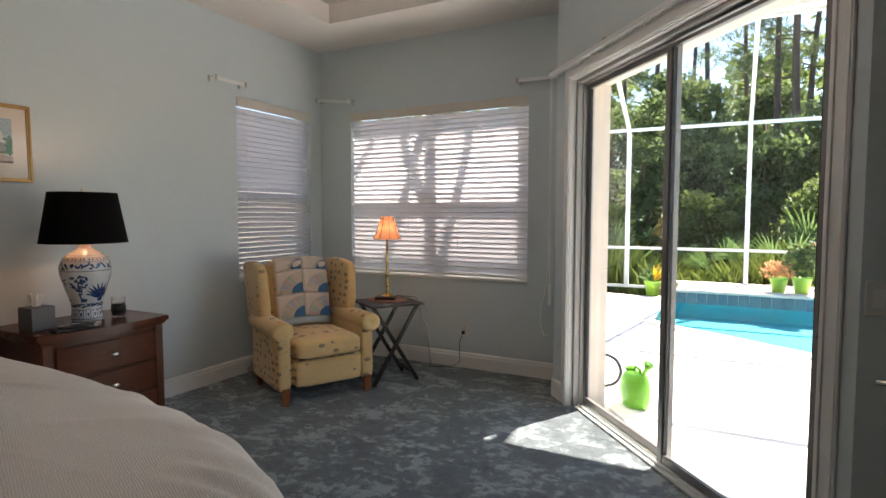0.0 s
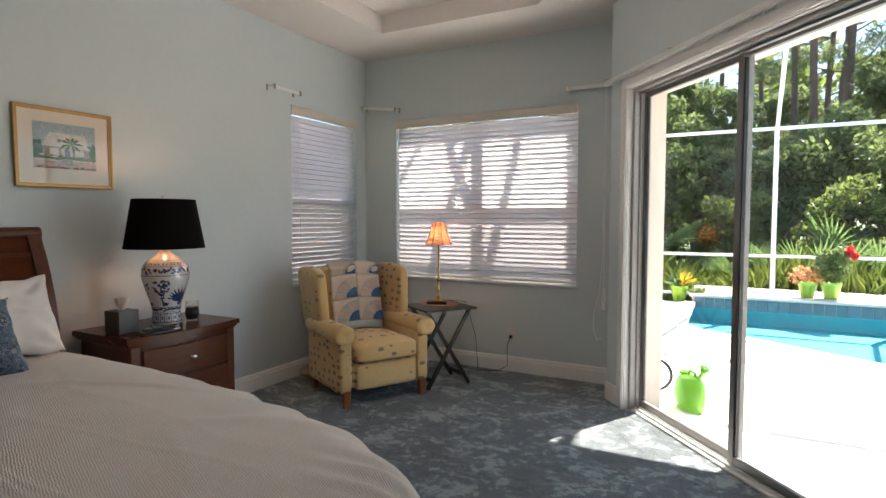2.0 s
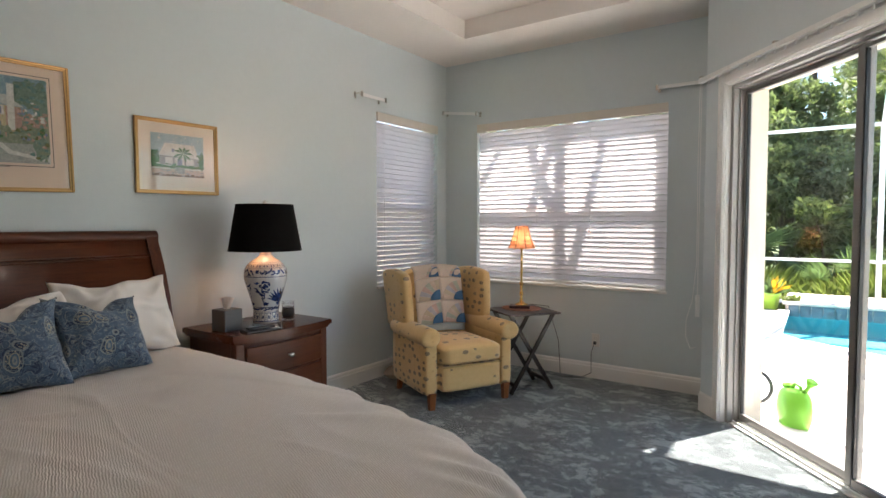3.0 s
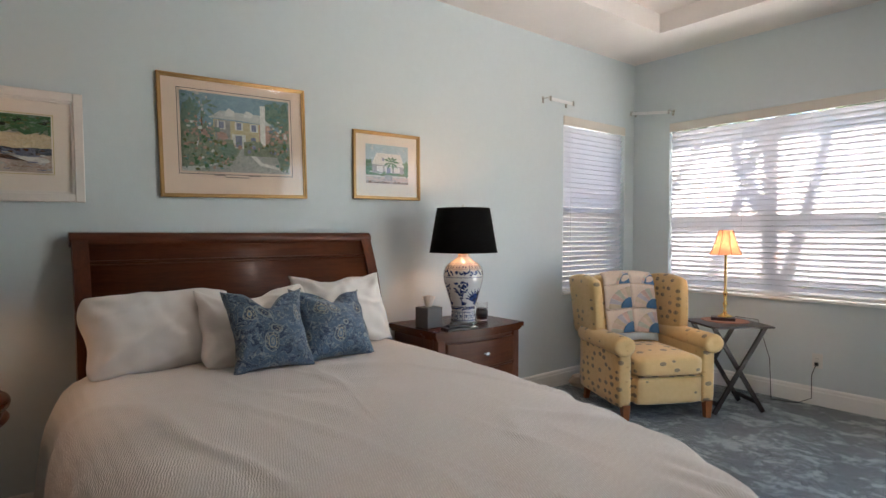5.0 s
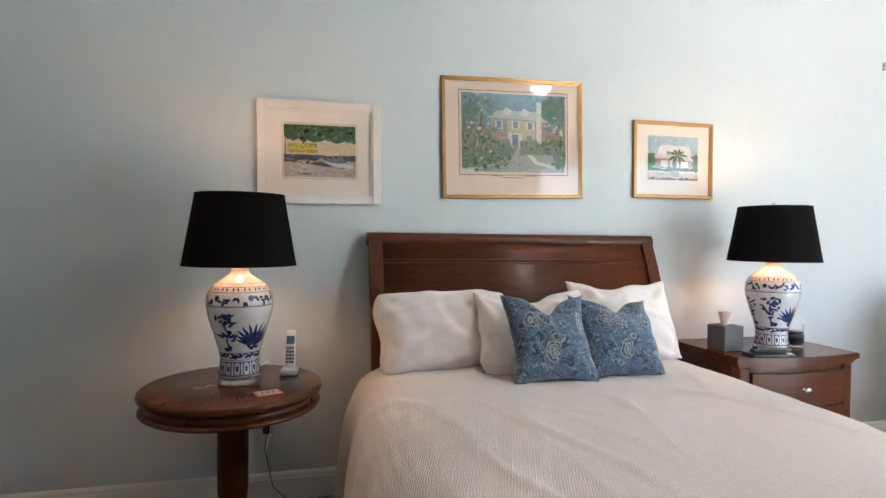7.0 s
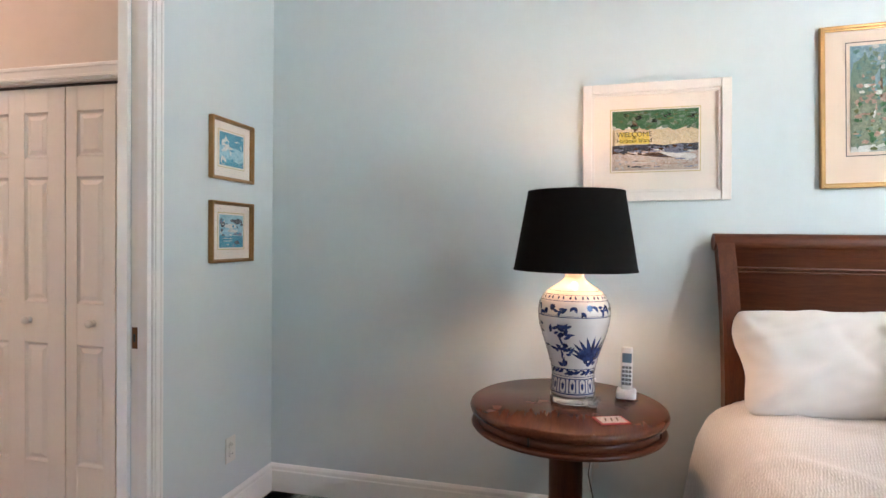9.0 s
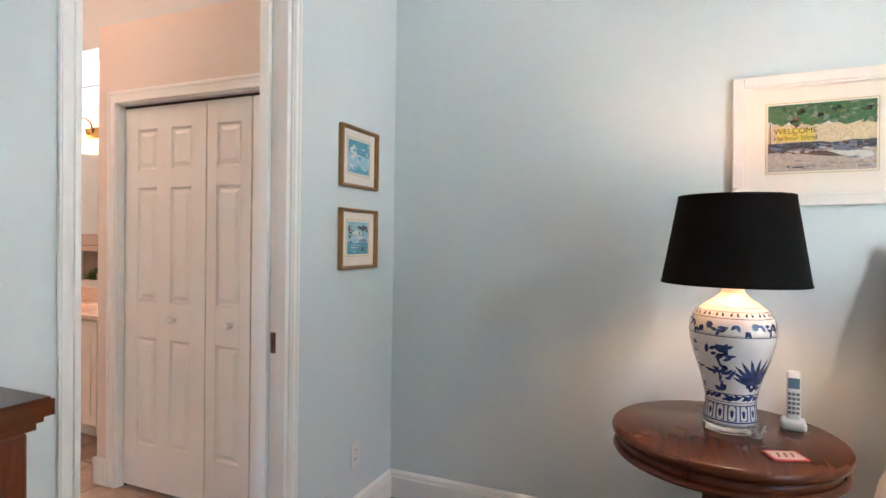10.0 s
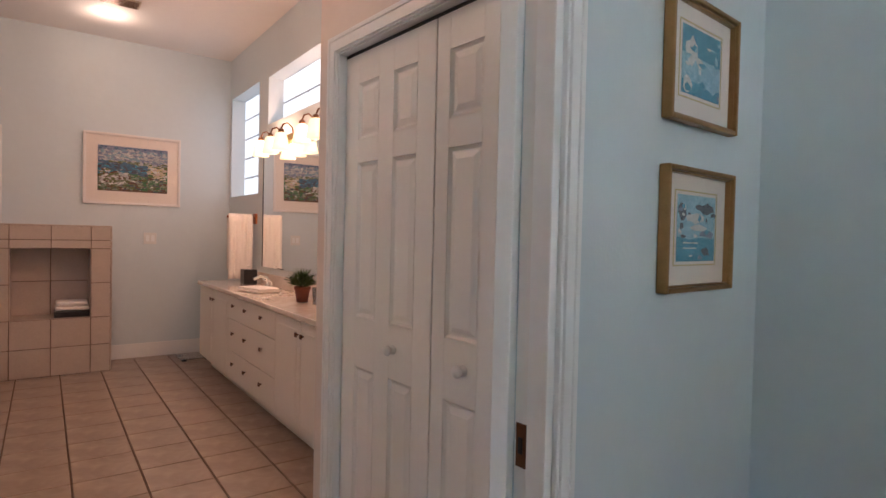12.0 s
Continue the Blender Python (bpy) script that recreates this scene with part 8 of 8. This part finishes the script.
def strip(z0, z1, n=12, wob=0.08, seed=1, x0=-1, x1=1):
    r = random.Random(seed)
    top = [(x0 + (x1 - x0) * i / n, max(-1, min(1, z1 + r.uniform(-wob, wob)))) for i in range(n + 1)]
    return [(x0, z0), (x1, z0)] + top[::-1]


def fronds(cx, cz, L, n, seed, flat=1.0):
    r = random.Random(seed)
    out = []
    for i in range(n):
        a = 2 * math.pi * i / n + r.uniform(-0.2, 0.2)
        d = (math.cos(a) * L, math.sin(a) * L * flat)
        e = (-d[1] * 0.13, d[0] * 0.13)
        out.append([(max(-1, min(1, x)), max(-1, min(1, z))) for x, z in ((cx, cz), (cx + d[0] * .6 + e[0], cz + d[1] * .6 + e[1]), (cx + d[0], cz + d[1] - 0.06), (cx + d[0] * .6 - e[0], cz + d[1] * .6 - e[1]))])
    return out


def daubed(seed, n, zone, w=0.05, h=0.035):
    """Many small brush daubs: zone(x, z) names the paints that may fall there, or none."""
    r = random.Random(seed)
    out = []
    for k in range(n):
        x, z = r.uniform(-0.96, 0.96), r.uniform(-0.96, 0.96)
        paints = zone(x, z)
        if paints:
            out.append((r.choice(paints), blob(x, z, r.uniform(0.4, 1.3) * w, r.uniform(0.4, 1.3) * h, 7, 0.5, seed * 1000 + k)))
    return out


def beach_zone(x, z):
    if z > 0.42 + 0.10 * math.sin(x * 5):
        return ("tree", "tree", "tree", "olive")
    if z < -0.42:
        return ("sand", "cloud") if z < -0.7 or x < -0.2 else None
    return ("blue_dark", "lav", "brown") if z < -0.18 else None


def garden_zone(x, z):
    if z > 0.42:
        return ("soft_tree", "teal") if x > 0.55 or x < -0.72 else (("dusk_sky", "dusk_sky", "cloud") if not -0.45 < x < 0.6 else None)
    if -0.42 < x < 0.60 and z > -0.22 or z < -0.42 and -0.1 < x < 0.72:
        return None
    if z > -0.05:
        return ("bloom", "white", "soft_tree", "teal", "garden")
    return ("teal", "soft_tree", "olive", "garden", "tree", "bloom")


def cottage_zone(x, z):
    if z > 0.60:
        return ("sky", "sky", "white")
    if -0.62 < z < 0.15 and abs(x) > 0.74:
        return ("tree", "olive", "soft_tree")
    if -0.60 < z < -0.42 and abs(x - 0.05) > 0.18:
        return ("tree", "olive")
    return ("sand", "shade", "path") if z < -0.68 else None


def harbour_zone(x, z):
    if z > 0.36:
        return ("cloud", "cloud", "lav", "dusk_sky") if z < 0.85 else ("lav", "deep_sea")
    if z > 0.24 - 0.1 * x:
        return ("garden", "cloud", "olive")
    if z > -0.22 - 0.25 * x:
        return ("deep_sea", "deep_sea", "blue_dark") if x < 0.42 else ("sand", "pale_yellow", "olive", "white")
    return ("olive", "tree", "brown", "blue_dark", "garden") if x > -0.1 or z < -0.7 else ("olive", "cloud", "white", "brown")


WF = pose(0, 0, 0, 0, 0, 90)
# beach with a welcome sign
sh = [("cream_sand", strip(-0.3, 0.40, 10, 0.05, 3)), ("tree", [(-1, 1), (-1, 0.52), (-0.75, 0.42), (-0.5, 0.50), (-0.3, 0.38), (0.0, 0.36), (0.2, 0.48), (0.45, 0.30), (0.75, 0.42), (1, 0.30), (1, 1)]),
      ("brown", blob(-0.48, 0.50, 0.10, 0.16, 9, 0.4, 4)), ("blue_dark", strip(-0.45, -0.16, 10, 0.03, 5)), ("lav", strip(-0.40, -0.22, 8, 0.05, 6, -0.1, 0.65)), ("sand", strip(-1, -0.36, 12, 0.05, 7)),
      ("brown", [(-1, -0.38), (0.1, -0.42), (0.6, -0.62), (0.1, -0.58), (-0.3, -0.50), (-1, -0.44)]), ("white", [(0.1, -0.42), (0.35, -0.56), (0.75, -0.72), (0.98, -0.60), (0.9, -0.50), (0.5, -0.42)]),
      ("lav", [(0.15, -0.40), (0.5, -0.46), (0.85, -0.44), (0.5, -0.36)]), ("sand", [(-1, -0.6), (-0.4, -0.72), (0.3, -0.86), (-0.2, -0.92), (-1, -0.80)]), ("bloom", strip(-0.82, -0.78, 8, 0.02, 8, 0.1, 1)),
      ("sign_yellow", [(-0.84, 0.30), (-0.12, 0.26), (-0.12, -0.12), (-0.84, -0.08)]), ("brown", [(-0.97, 0.45), (-0.95, 0.45), (-0.95, -0.38), (-0.97, -0.38)]), ("brown", [(-0.14, -0.12), (-0.12, -0.12), (-0.12, -0.42), (-0.14, -0.42)])]
rg = random.Random(8)
for k in range(46):
    x, z = rg.uniform(-0.95, 0.95), rg.uniform(0.42, 0.95)
    sh.append((rg.choice(("tree", "tree", "soft_tree", "garden", "ink")), blob(x, z, rg.uniform(0.03, 0.10), rg.uniform(0.03, 0.10), 7, 0.5, k)))
for k in range(22):
    x, z = rg.uniform(-0.9, 0.9), rg.uniform(-0.95, -0.3)
    sh.append((rg.choice(("sand", "lav", "white", "blue_dark", "bloom")), blob(x, z, rg.uniform(0.05, 0.16), rg.uniform(0.01, 0.03), 8, 0.4, k)))
picture(Matrix.Translation((WEST, -0.785, 1.739)) @ WF @ pose(0, 0, 0, 0, -0.8, 0), 0.604, 0.512, 0.040, M["frame_white"], M["mat_white"], (0.176, 0.130, 0.0, 0.008), sh, "beach watercolour in a wide whitewashed frame above the lamp", 0.026, 0.009, daubs=daubed(11, 330, beach_zone),
        text=(("WELCOME", -0.48, 0.20, 0.030), ("to", -0.48, 0.09, 0.018), ("Harbour Island", -0.48, -0.01, 0.024)))
# large house and garden print
sh = [("dusk_sky", strip(0.0, 1.0, 2, 0.0, 1)), ("garden", strip(-0.6, 0.15, 14, 0.12, 2)), ("soft_tree", blob(0.70, 0.62, 0.20, 0.34, 14, 0.3, 3)), ("soft_tree", blob(-0.86, 0.45, 0.16, 0.34, 14, 0.3, 4)), ("soft_tree", blob(0.92, 0.4, 0.14, 0.5, 14, 0.3, 14)),
      ("pale_yellow", [(-0.44, 0.36), (0.60, 0.30), (0.62, -0.28), (-0.44, -0.30)]), ("shade", [(-0.42, 0.34), (-0.14, 0.34), (-0.14, -0.28), (-0.42, -0.28)]), ("bloom", [(0.40, 0.30), (0.62, 0.28), (0.62, -0.26), (0.40, -0.26)]),
      ("roof", [(-0.54, 0.38), (-0.32, 0.58), (0.40, 0.56), (0.66, 0.30), (0.1, 0.36)]), ("white", [(-0.22, 0.58), (-0.16, 0.66), (-0.06, 0.60), (-0.05, 0.46), (-0.22, 0.46)]), ("white", [(0.12, 0.56), (0.18, 0.64), (0.28, 0.58), (0.28, 0.46), (0.12, 0.46)]),
      ("white", [(0.43, 0.82), (0.53, 0.82), (0.52, -0.24), (0.42, -0.24)])]
for x, z in ((-0.30, 0.22), (0.02, 0.22), (0.30, 0.20)):
    sh.append(("white", [(x - 0.075, z + 0.10), (x + 0.075, z + 0.10), (x + 0.075, z - 0.11), (x - 0.075, z - 0.11)]))
    sh.append(("lav", [(x - 0.045, z + 0.085), (x + 0.045, z + 0.085), (x + 0.045, z - 0.09), (x - 0.045, z - 0.09)]))
sh += [("white", [(-0.12, 0.0), (0.14, 0.0), (0.14, -0.36), (-0.12, -0.36)]), ("lav", [(-0.05, -0.03), (0.07, -0.03), (0.07, -0.34), (-0.05, -0.34)]), ("lav", [(0.24, -0.06), (0.33, -0.06), (0.33, -0.24), (0.24, -0.24)]),
       ("path", [(-0.8, -1), (0.98, -1), (0.98, -0.55), (0.2, -0.36), (0.05, -0.36), (-0.05, -0.62)]), ("white", [(0.05, -0.36), (0.12, -0.40), (0.4, -0.80), (0.98, -0.95), (0.98, -0.88), (0.45, -0.72), (0.16, -0.34)]), ("garden", strip(-0.55, -0.22, 14, 0.10, 5, 0.1, 1)),
       ("garden", [(-1, -0.9), (-0.6, -0.85), (-0.05, -0.66), (-0.1, -0.15), (-0.4, -0.18), (-1, -0.1)]), ("soft_tree", blob(0.88, -0.62, 0.12, 0.30, 14, 0.4, 6)), ("soft_tree", blob(-0.2, -0.42, 0.16, 0.2, 14, 0.35, 9)), ("bloom", blob(-0.66, 0.02, 0.22, 0.18, 16, 0.5, 7)), ("bloom", blob(-0.30, -0.06, 0.14, 0.12, 14, 0.5, 8)), ("bloom", blob(0.80, 0.02, 0.16, 0.14, 14, 0.5, 10)), ("brown", [(-0.655, 0.6), (-0.63, 0.6), (-0.63, 0.0), (-0.66, 0.0)])]
sh += [("soft_tree", q) for q in fronds(-0.64, 0.66, 0.30, 9, 2, 1.0)] + [("garden", q) for q in fronds(-0.85, -0.55, 0.22, 9, 3)] + [("soft_tree", q) for q in fronds(-0.42, -0.62, 0.2, 9, 4)]
rg = random.Random(21)
for k in range(60):
    x = rg.uniform(-0.97, 0.97)
    z = rg.uniform(-0.72, 0.16)
    if -0.25 < x < 0.55 and z > -0.30 or z < -0.45 and x > -0.1 and x < 0.75:
        continue
    sh.append((rg.choice(("bloom", "garden", "soft_tree", "white", "lav", "tree")), blob(x, z, rg.uniform(0.02, 0.06), rg.uniform(0.02, 0.07), 7, 0.5, k)))
pic = picture(Matrix.Translation((WEST, 0.247, 1.864)) @ WF @ pose(0, 0, 0, 0, -1.6, 0), 0.812, 0.650, 0.013, M["gold"], plain("peach_picture_mat", (0.74, 0.58, 0.47), 0.8, var=0.02), (0.300, 0.212, 0.005, 0.030), sh, "large garden-house watercolour with peach mat in a gold frame", 0.022, 0.016, 0.008, daubs=daubed(12, 620, garden_zone, 0.034, 0.042))
cap = bmesh.new()
for pts in ([(-0.13, -0.2015), (-0.07, -0.2015)], [(-0.07, -0.2115), (0.06, -0.2115)], [(0.06, -0.2015), (0.13, -0.2015)]):
    for (x0, z), (x1, _) in zip(pts, pts[1:]):
        box(cap, x0, x1, -0.0078, -0.0066, z - 0.0015, z + 0.0015)
part("caption_line", cap, M["mat_line"], pic)
# small cottage print
sh = [("sky", strip(-0.2, 1.0, 2, 0, 1)), ("tree", blob(-0.88, -0.15, 0.2, 0.38, 12, 0.3, 2)), ("tree", blob(0.92, -0.12, 0.16, 0.34, 12, 0.3, 3)), ("white", [(-0.74, -0.02), (-0.5, 0.58), (0.62, 0.56), (0.82, -0.10), (0.1, -0.05)]), ("shade", [(-0.72, -0.02), (0.80, -0.10), (0.78, -0.46), (-0.70, -0.46)]),
      ("white", [(-0.5, -0.10), (-0.22, -0.10), (-0.22, -0.40), (-0.5, -0.40)]), ("white", [(0.3, -0.12), (0.6, -0.14), (0.6, -0.42), (0.3, -0.42)])]
for x in (-0.20, 0.30):
    sh += [("white", [(x - 0.10, 0.30), (x, 0.50), (x + 0.10, 0.30), (x + 0.10, 0.14), (x - 0.10, 0.14)]), ("lav", [(x - 0.05, 0.32), (x + 0.05, 0.32), (x + 0.05, 0.16), (x - 0.05, 0.16)])]
sh += [("white", [(-0.14, -0.10), (0.22, -0.10), (0.22, -0.66), (-0.14, -0.66)]), ("lav", [(-0.04, -0.16), (0.14, -0.16), (0.14, -0.60), (-0.04, -0.60)]), ("sand", strip(-1, -0.56, 10, 0.03, 5)), ("tree", strip(-0.58, -0.46, 12, 0.05, 6)), ("white", strip(-0.66, -0.60, 4, 0.01, 7)), ("brown", strip(-1.0, -0.90, 8, 0.03, 8)), ("shade", [(-0.12, -0.55), (0.2, -0.55), (0.24, -0.85), (-0.16, -0.85)])]
sh += [("tree", q) for q in fronds(0.18, 0.12, 0.42, 9, 6, 0.9)]
picture(Matrix.Translation((WEST, 1.244, 1.791)) @ WF @ pose(0, 0, 0, 0, -0.5, 0), 0.530, 0.448, 0.014, M["gold"], plain("pale_picture_mat", (0.72, 0.64, 0.56), 0.8, var=0.02), (0.168, 0.128, 0.0, 0.012), sh, "white cottage watercolour in a slim gold frame", 0.022, None, 0.008, daubs=daubed(13, 300, cottage_zone, 0.05, 0.04))
# two small prints by the doorway
SF = pose(0, 0, 0, 0, 0, 180)
s1 = [("sea", strip(-1, 1, 2, 0, 1)), ("sea_pale", strip(-0.6, 0.1, 8, 0.1, 2)), ("white", blob(-0.50, 0.30, 0.30, 0.40, 12, 0.3, 3)), ("white", blob(-0.1, 0.02, 0.2, 0.14, 10, 0.3, 4)), ("sea", blob(0.5, 0.5, 0.4, 0.3, 12, 0.3, 5)), ("white", blob(-0.72, -0.72, 0.22, 0.24, 10, 0.3, 6)), ("sea_pale", blob(0.5, -0.5, 0.4, 0.25, 10, 0.3, 7))]
s2 = [("sea_pale", strip(-1, 1, 2, 0, 1)), ("sea", strip(-1, -0.30, 8, 0.04, 2)), ("blue_dark", blob(0.55, 0.62, 0.4, 0.16, 12, 0.3, 3)), ("blue_dark", blob(-0.75, 0.5, 0.22, 0.24, 10, 0.3, 4)), ("white", blob(-0.1, 0.30, 0.45, 0.14, 12, 0.3, 5)), ("white", blob(0.1, 0.02, 0.4, 0.10, 12, 0.3, 6)), ("lav", blob(0.5, -0.15, 0.45, 0.10, 10, 0.3, 7)), ("white", strip(-0.46, -0.42, 4, 0.01, 8, -0.7, 0.1)), ("white", strip(-0.62, -0.58, 4, 0.01, 9, -0.7, 0.0))]
rg = random.Random(6)
for q, cols in ((s1, ("white", "sea", "sea_pale", "sea_pale", "lav")), (s2, ("white", "blue_dark", "sea", "sea_pale", "lav"))):
    for k in range(24):
        x, z = rg.uniform(-0.9, 0.9), rg.uniform(-0.9, 0.9)
        q.append((rg.choice(cols), blob(x, z, rg.uniform(0.05, 0.18), rg.uniform(0.03, 0.12), 8, 0.5, k)))
for z, sh, lab in ((1.690, s1, "small blue seascape print in a dull gold frame, hung upper"), (1.326, s2, "small blue harbour print in a dull gold frame, hung lower")):
    picture(Matrix.Translation((-3.592, SOUTH, z)) @ SF, 0.310, 0.270, 0.011, M["dull_gold"], M["mat_white"], (0.088, 0.073, 0.0, 0.004), sh, lab, 0.026, 0.010, 0.004)
# bathroom print
sh = [("lav", strip(-1, 1, 2, 0, 1)), ("white", blob(-0.3, 0.6, 0.6, 0.18, 14, 0.3, 2)), ("white", blob(0.5, 0.75, 0.4, 0.10, 14, 0.3, 12)), ("sea", strip(-0.4, 0.22, 8, 0.04, 3)), ("garden", [(-1, 0.2), (-0.5, 0.26), (0.2, 0.22), (1, 0.1), (1, 0.2), (-0.4, 0.34)]), ("garden", strip(-1, -0.28, 12, 0.14, 4)), ("tree", [(0.1, -0.5), (1, -0.6), (1, 0.1), (0.55, 0.06)]), ("yellow", [(0.5, 0.18), (0.9, 0.22), (0.95, -0.10), (0.5, -0.12)]), ("white", blob(-0.6, -0.42, 0.28, 0.14, 12, 0.4, 5)), ("white", blob(0.0, -0.55, 0.25, 0.12, 12, 0.4, 6)), ("brown", strip(-1, -0.85, 12, 0.08, 7)), ("white", blob(0.6, -0.5, 0.2, 0.14, 10, 0.4, 8)), ("garden", blob(0.3, -0.8, 0.4, 0.12, 10, 0.4, 9))]
rg = random.Random(4)
for k in range(50):
    x, z = rg.uniform(-0.95, 0.95), rg.uniform(-0.95, 0.05)
    sh.append((rg.choice(("garden", "tree", "white", "brown", "sand", "soft_tree")), blob(x, z, rg.uniform(0.03, 0.12), rg.uniform(0.02, 0.06), 7, 0.5, k)))
picture(BM @ Matrix.Translation((-3.217, BATH_S, 1.895)) @ SF, 0.86, 0.70, 0.022, M["frame_white"], M["mat_white"], (0.308, 0.222, 0.0, 0.005), sh, "coastal landscape print in a slim white frame", 0.025, None, 0.006, daubs=daubed(14, 900, harbour_zone, 0.075, 0.045))

# ---- small things on the furniture ----
NT = 0.7405
tb = thing("tissue_box", Matrix.Translation((-3.60, 1.335, NT)) @ pose(0, 0, 0, 0, 0, 4), "square grey tissue box cover with a tissue", "tissue box")
part("cover", boxed(-0.062, 0.062, -0.062, 0.062, 0, 0.13, bevel=0.004), plain("grey_leatherette", (0.10, 0.10, 0.10), 0.5, var=0.15, scale=60), tb)
ts = bmesh.new()
for k in range(3):
    a = k * 1.1
    N = 6
    g = {}
    for i in range(N + 1):
        for j in range(N + 1):
            u, w = i / N - 0.5, j / N
            x = u * 0.070 * (0.5 + 0.8 * w)
            y = 0.014 * math.sin(u * 9 + k * 2) * w + 0.012 * (k - 1)
            g[i, j] = ts.verts.new((x * math.cos(a) - y * math.sin(a), x * math.sin(a) + y * math.cos(a), 0.1305 + w * (0.075 - 0.02 * abs(u + 0.1 * k))))
    for i in range(N):
        for j in range(N):
            ts.faces.new((g[i, j], g[i + 1, j], g[i + 1, j + 1], g[i, j + 1]))
part("tissue", ts, M["linen"], tb, "white tissue", smooth=True)
cj = thing("candle_jar", Matrix.Translation((-3.60, 1.795, NT)), "dark candle in a clear glass jar", "candle")
part("jar", lathe(bmesh.new(), [(0.038, 0.0), (0.041, 0.004), (0.041, 0.125), (0.038, 0.125), (0.038, 0.010), (0.001, 0.010)], 28), M["glass"], cj, "clear glass jar", smooth=True)
part("wax", lathe(bmesh.new(), [(0.0372, 0.011), (0.0372, 0.085), (0.001, 0.083)], 28), plain("black_cherry_wax", (0.015, 0.006, 0.008), 0.35), cj, "dark wax")
part("label", lathe(bmesh.new(), [(0.0414, 0.030), (0.0414, 0.070)], 28), plain("dark_label", (0.03, 0.028, 0.03), 0.6), cj, smooth=True)
rm = thing("remote_tray", Matrix.Translation((-3.42, 1.44, NT)) @ pose(0, 0, 0, 0, 0, 80), "flat black tray with remotes on the nightstand", "remote control")
part("base", boxed(-0.11, 0.11, -0.05, 0.05, 0, 0.014, bevel=0.004), M["black"], rm)
part("remote", boxed(-0.085, 0.085, -0.022, 0.022, 0.0145, 0.030, bevel=0.006), M["black"], rm)
ck = bmesh.new()
box(ck, 0.06, 0.10, -0.045, -0.01, 0.0145, 0.018, 0.001)
part("clip", ck, M["nickel"], rm, "small metal clip")

TT = 0.7222
PHONE_KEY = plain("phone_key", (0.13, 0.13, 0.14), 0.4)
ph = thing("cordless_phone", Matrix.Translation((-3.56, -0.915, TT)) @ pose(0, 0, 0, 0, 0, 84), "silver cordless phone upright in its charging cradle", "telephone")
part("cradle", boxed(-0.036, 0.036, -0.045, 0.045, 0, 0.028, bevel=0.010, seg=3), M["silver"], ph, smooth=True)
hd = bmesh.new()
box(hd, -0.0205, 0.0205, -0.013, 0.013, 0.0, 0.165, 0.009, 3)
hs_ = part("handset", hd, M["silver"], ph, "slim silver handset", smooth=True)
hs_.matrix_local = Matrix.Translation((0, 0.012, 0.02)) @ pose(0, 0, 0, -12, 0, 0)
part("screen", boxed(-0.017, 0.017, -0.0142, -0.0132, 0.105, 0.140, bevel=0.0004), plain("phone_screen", (0.10, 0.16, 0.24), 0.1), hs_, "blue-grey screen")
for r in range(5):
    for c_ in range(3):
        part("key", boxed(-0.017 + c_ * 0.012, -0.007 + c_ * 0.012, -0.0146, -0.0132, 0.022 + r * 0.015, 0.032 + r * 0.015, bevel=0.0004), PHONE_KEY, hs_)
bkl = thing("booklet", Matrix.Translation((-3.255, -0.985, TT)) @ pose(0, 0, 0, 0, 0, 112), "small red-bordered coaster card lying on the table", "coaster")
part("card", boxed(-0.05, 0.05, -0.037, 0.037, 0, 0.005, bevel=0.001), plain("red_card", (0.45, 0.06, 0.05), 0.5), bkl)
part("print", boxed(-0.042, 0.042, -0.030, 0.030, 0.0052, 0.0056), PM["sand"], bkl, "pale printed centre")
for k in range(3):
    part("glyph", bar(bmesh.new(), (-0.025 + 0.02 * k, -0.015, 0.0060), (-0.015 + 0.02 * k, 0.016, 0.0060), 0.006, 0.0006), PM["brown"], bkl)
gf = thing("glass_ornament", Matrix.Translation((-3.40, -1.04, TT)), "small clear crystal ornament beside the lamp", "ornament")
cr = bmesh.new()
for k in range(6):
    a = k * 1.05
    tube(cr, [(0, 0, 0.002), (0.018 * math.cos(a), 0.018 * math.sin(a), 0.020 + 0.006 * (k % 2)), (0.030 * math.cos(a), 0.030 * math.sin(a), 0.014 + 0.012 * (k % 3))], 0.008, 6, 0.003)
lathe(cr, [(0.018, 0), (0.018, 0.006), (0.006, 0.010)], 10)
part("crystal", cr, M["acrylic"], gf)
cd = tagged(part("power_cord", tube(bmesh.new(), [(-3.56, -1.10, 0.727), (-3.80, -1.02, 0.728), (-3.86, -1.0, 0.60), (-3.88, -1.01, 0.40), (-3.90, -1.03, 0.20), (-3.90, -1.04, 0.24), (-3.918, -1.03, 0.322)], 0.003, 6), M["white_plastic"], smooth=True), "thin white lamp cord behind the table", "power cord")
cd = tagged(part("phone_cord", tube(bmesh.new(), [(-3.91, -1.03, 0.347), (-3.89, -1.04, 0.28), (-3.87, -1.0, 0.10), (-3.86, -0.92, 0.02), (-3.84, -0.84, 0.012)], 0.0025, 6), M["black"], smooth=True), "thin black cord hanging from the outlet", "power cord")
sl = bmesh.new()
lathe(sl, [(0.001, 0.0), (0.08, 0.002), (0.10, 0.04), (0.075, 0.09), (0.001, 0.11)], 16, sx=1.6)
add_noise(sl, 0.012, 18)
o = tagged(part("cloth_bundle", sl, fabric("beige_cloth", (0.45, 0.36, 0.27))), "beige cloth bundle on the carpet behind the chair", "cloth")
o.matrix_world = Matrix.Translation((-3.80, 3.22, 0.0)) @ pose(0, 0, 0, 0, 0, 70)
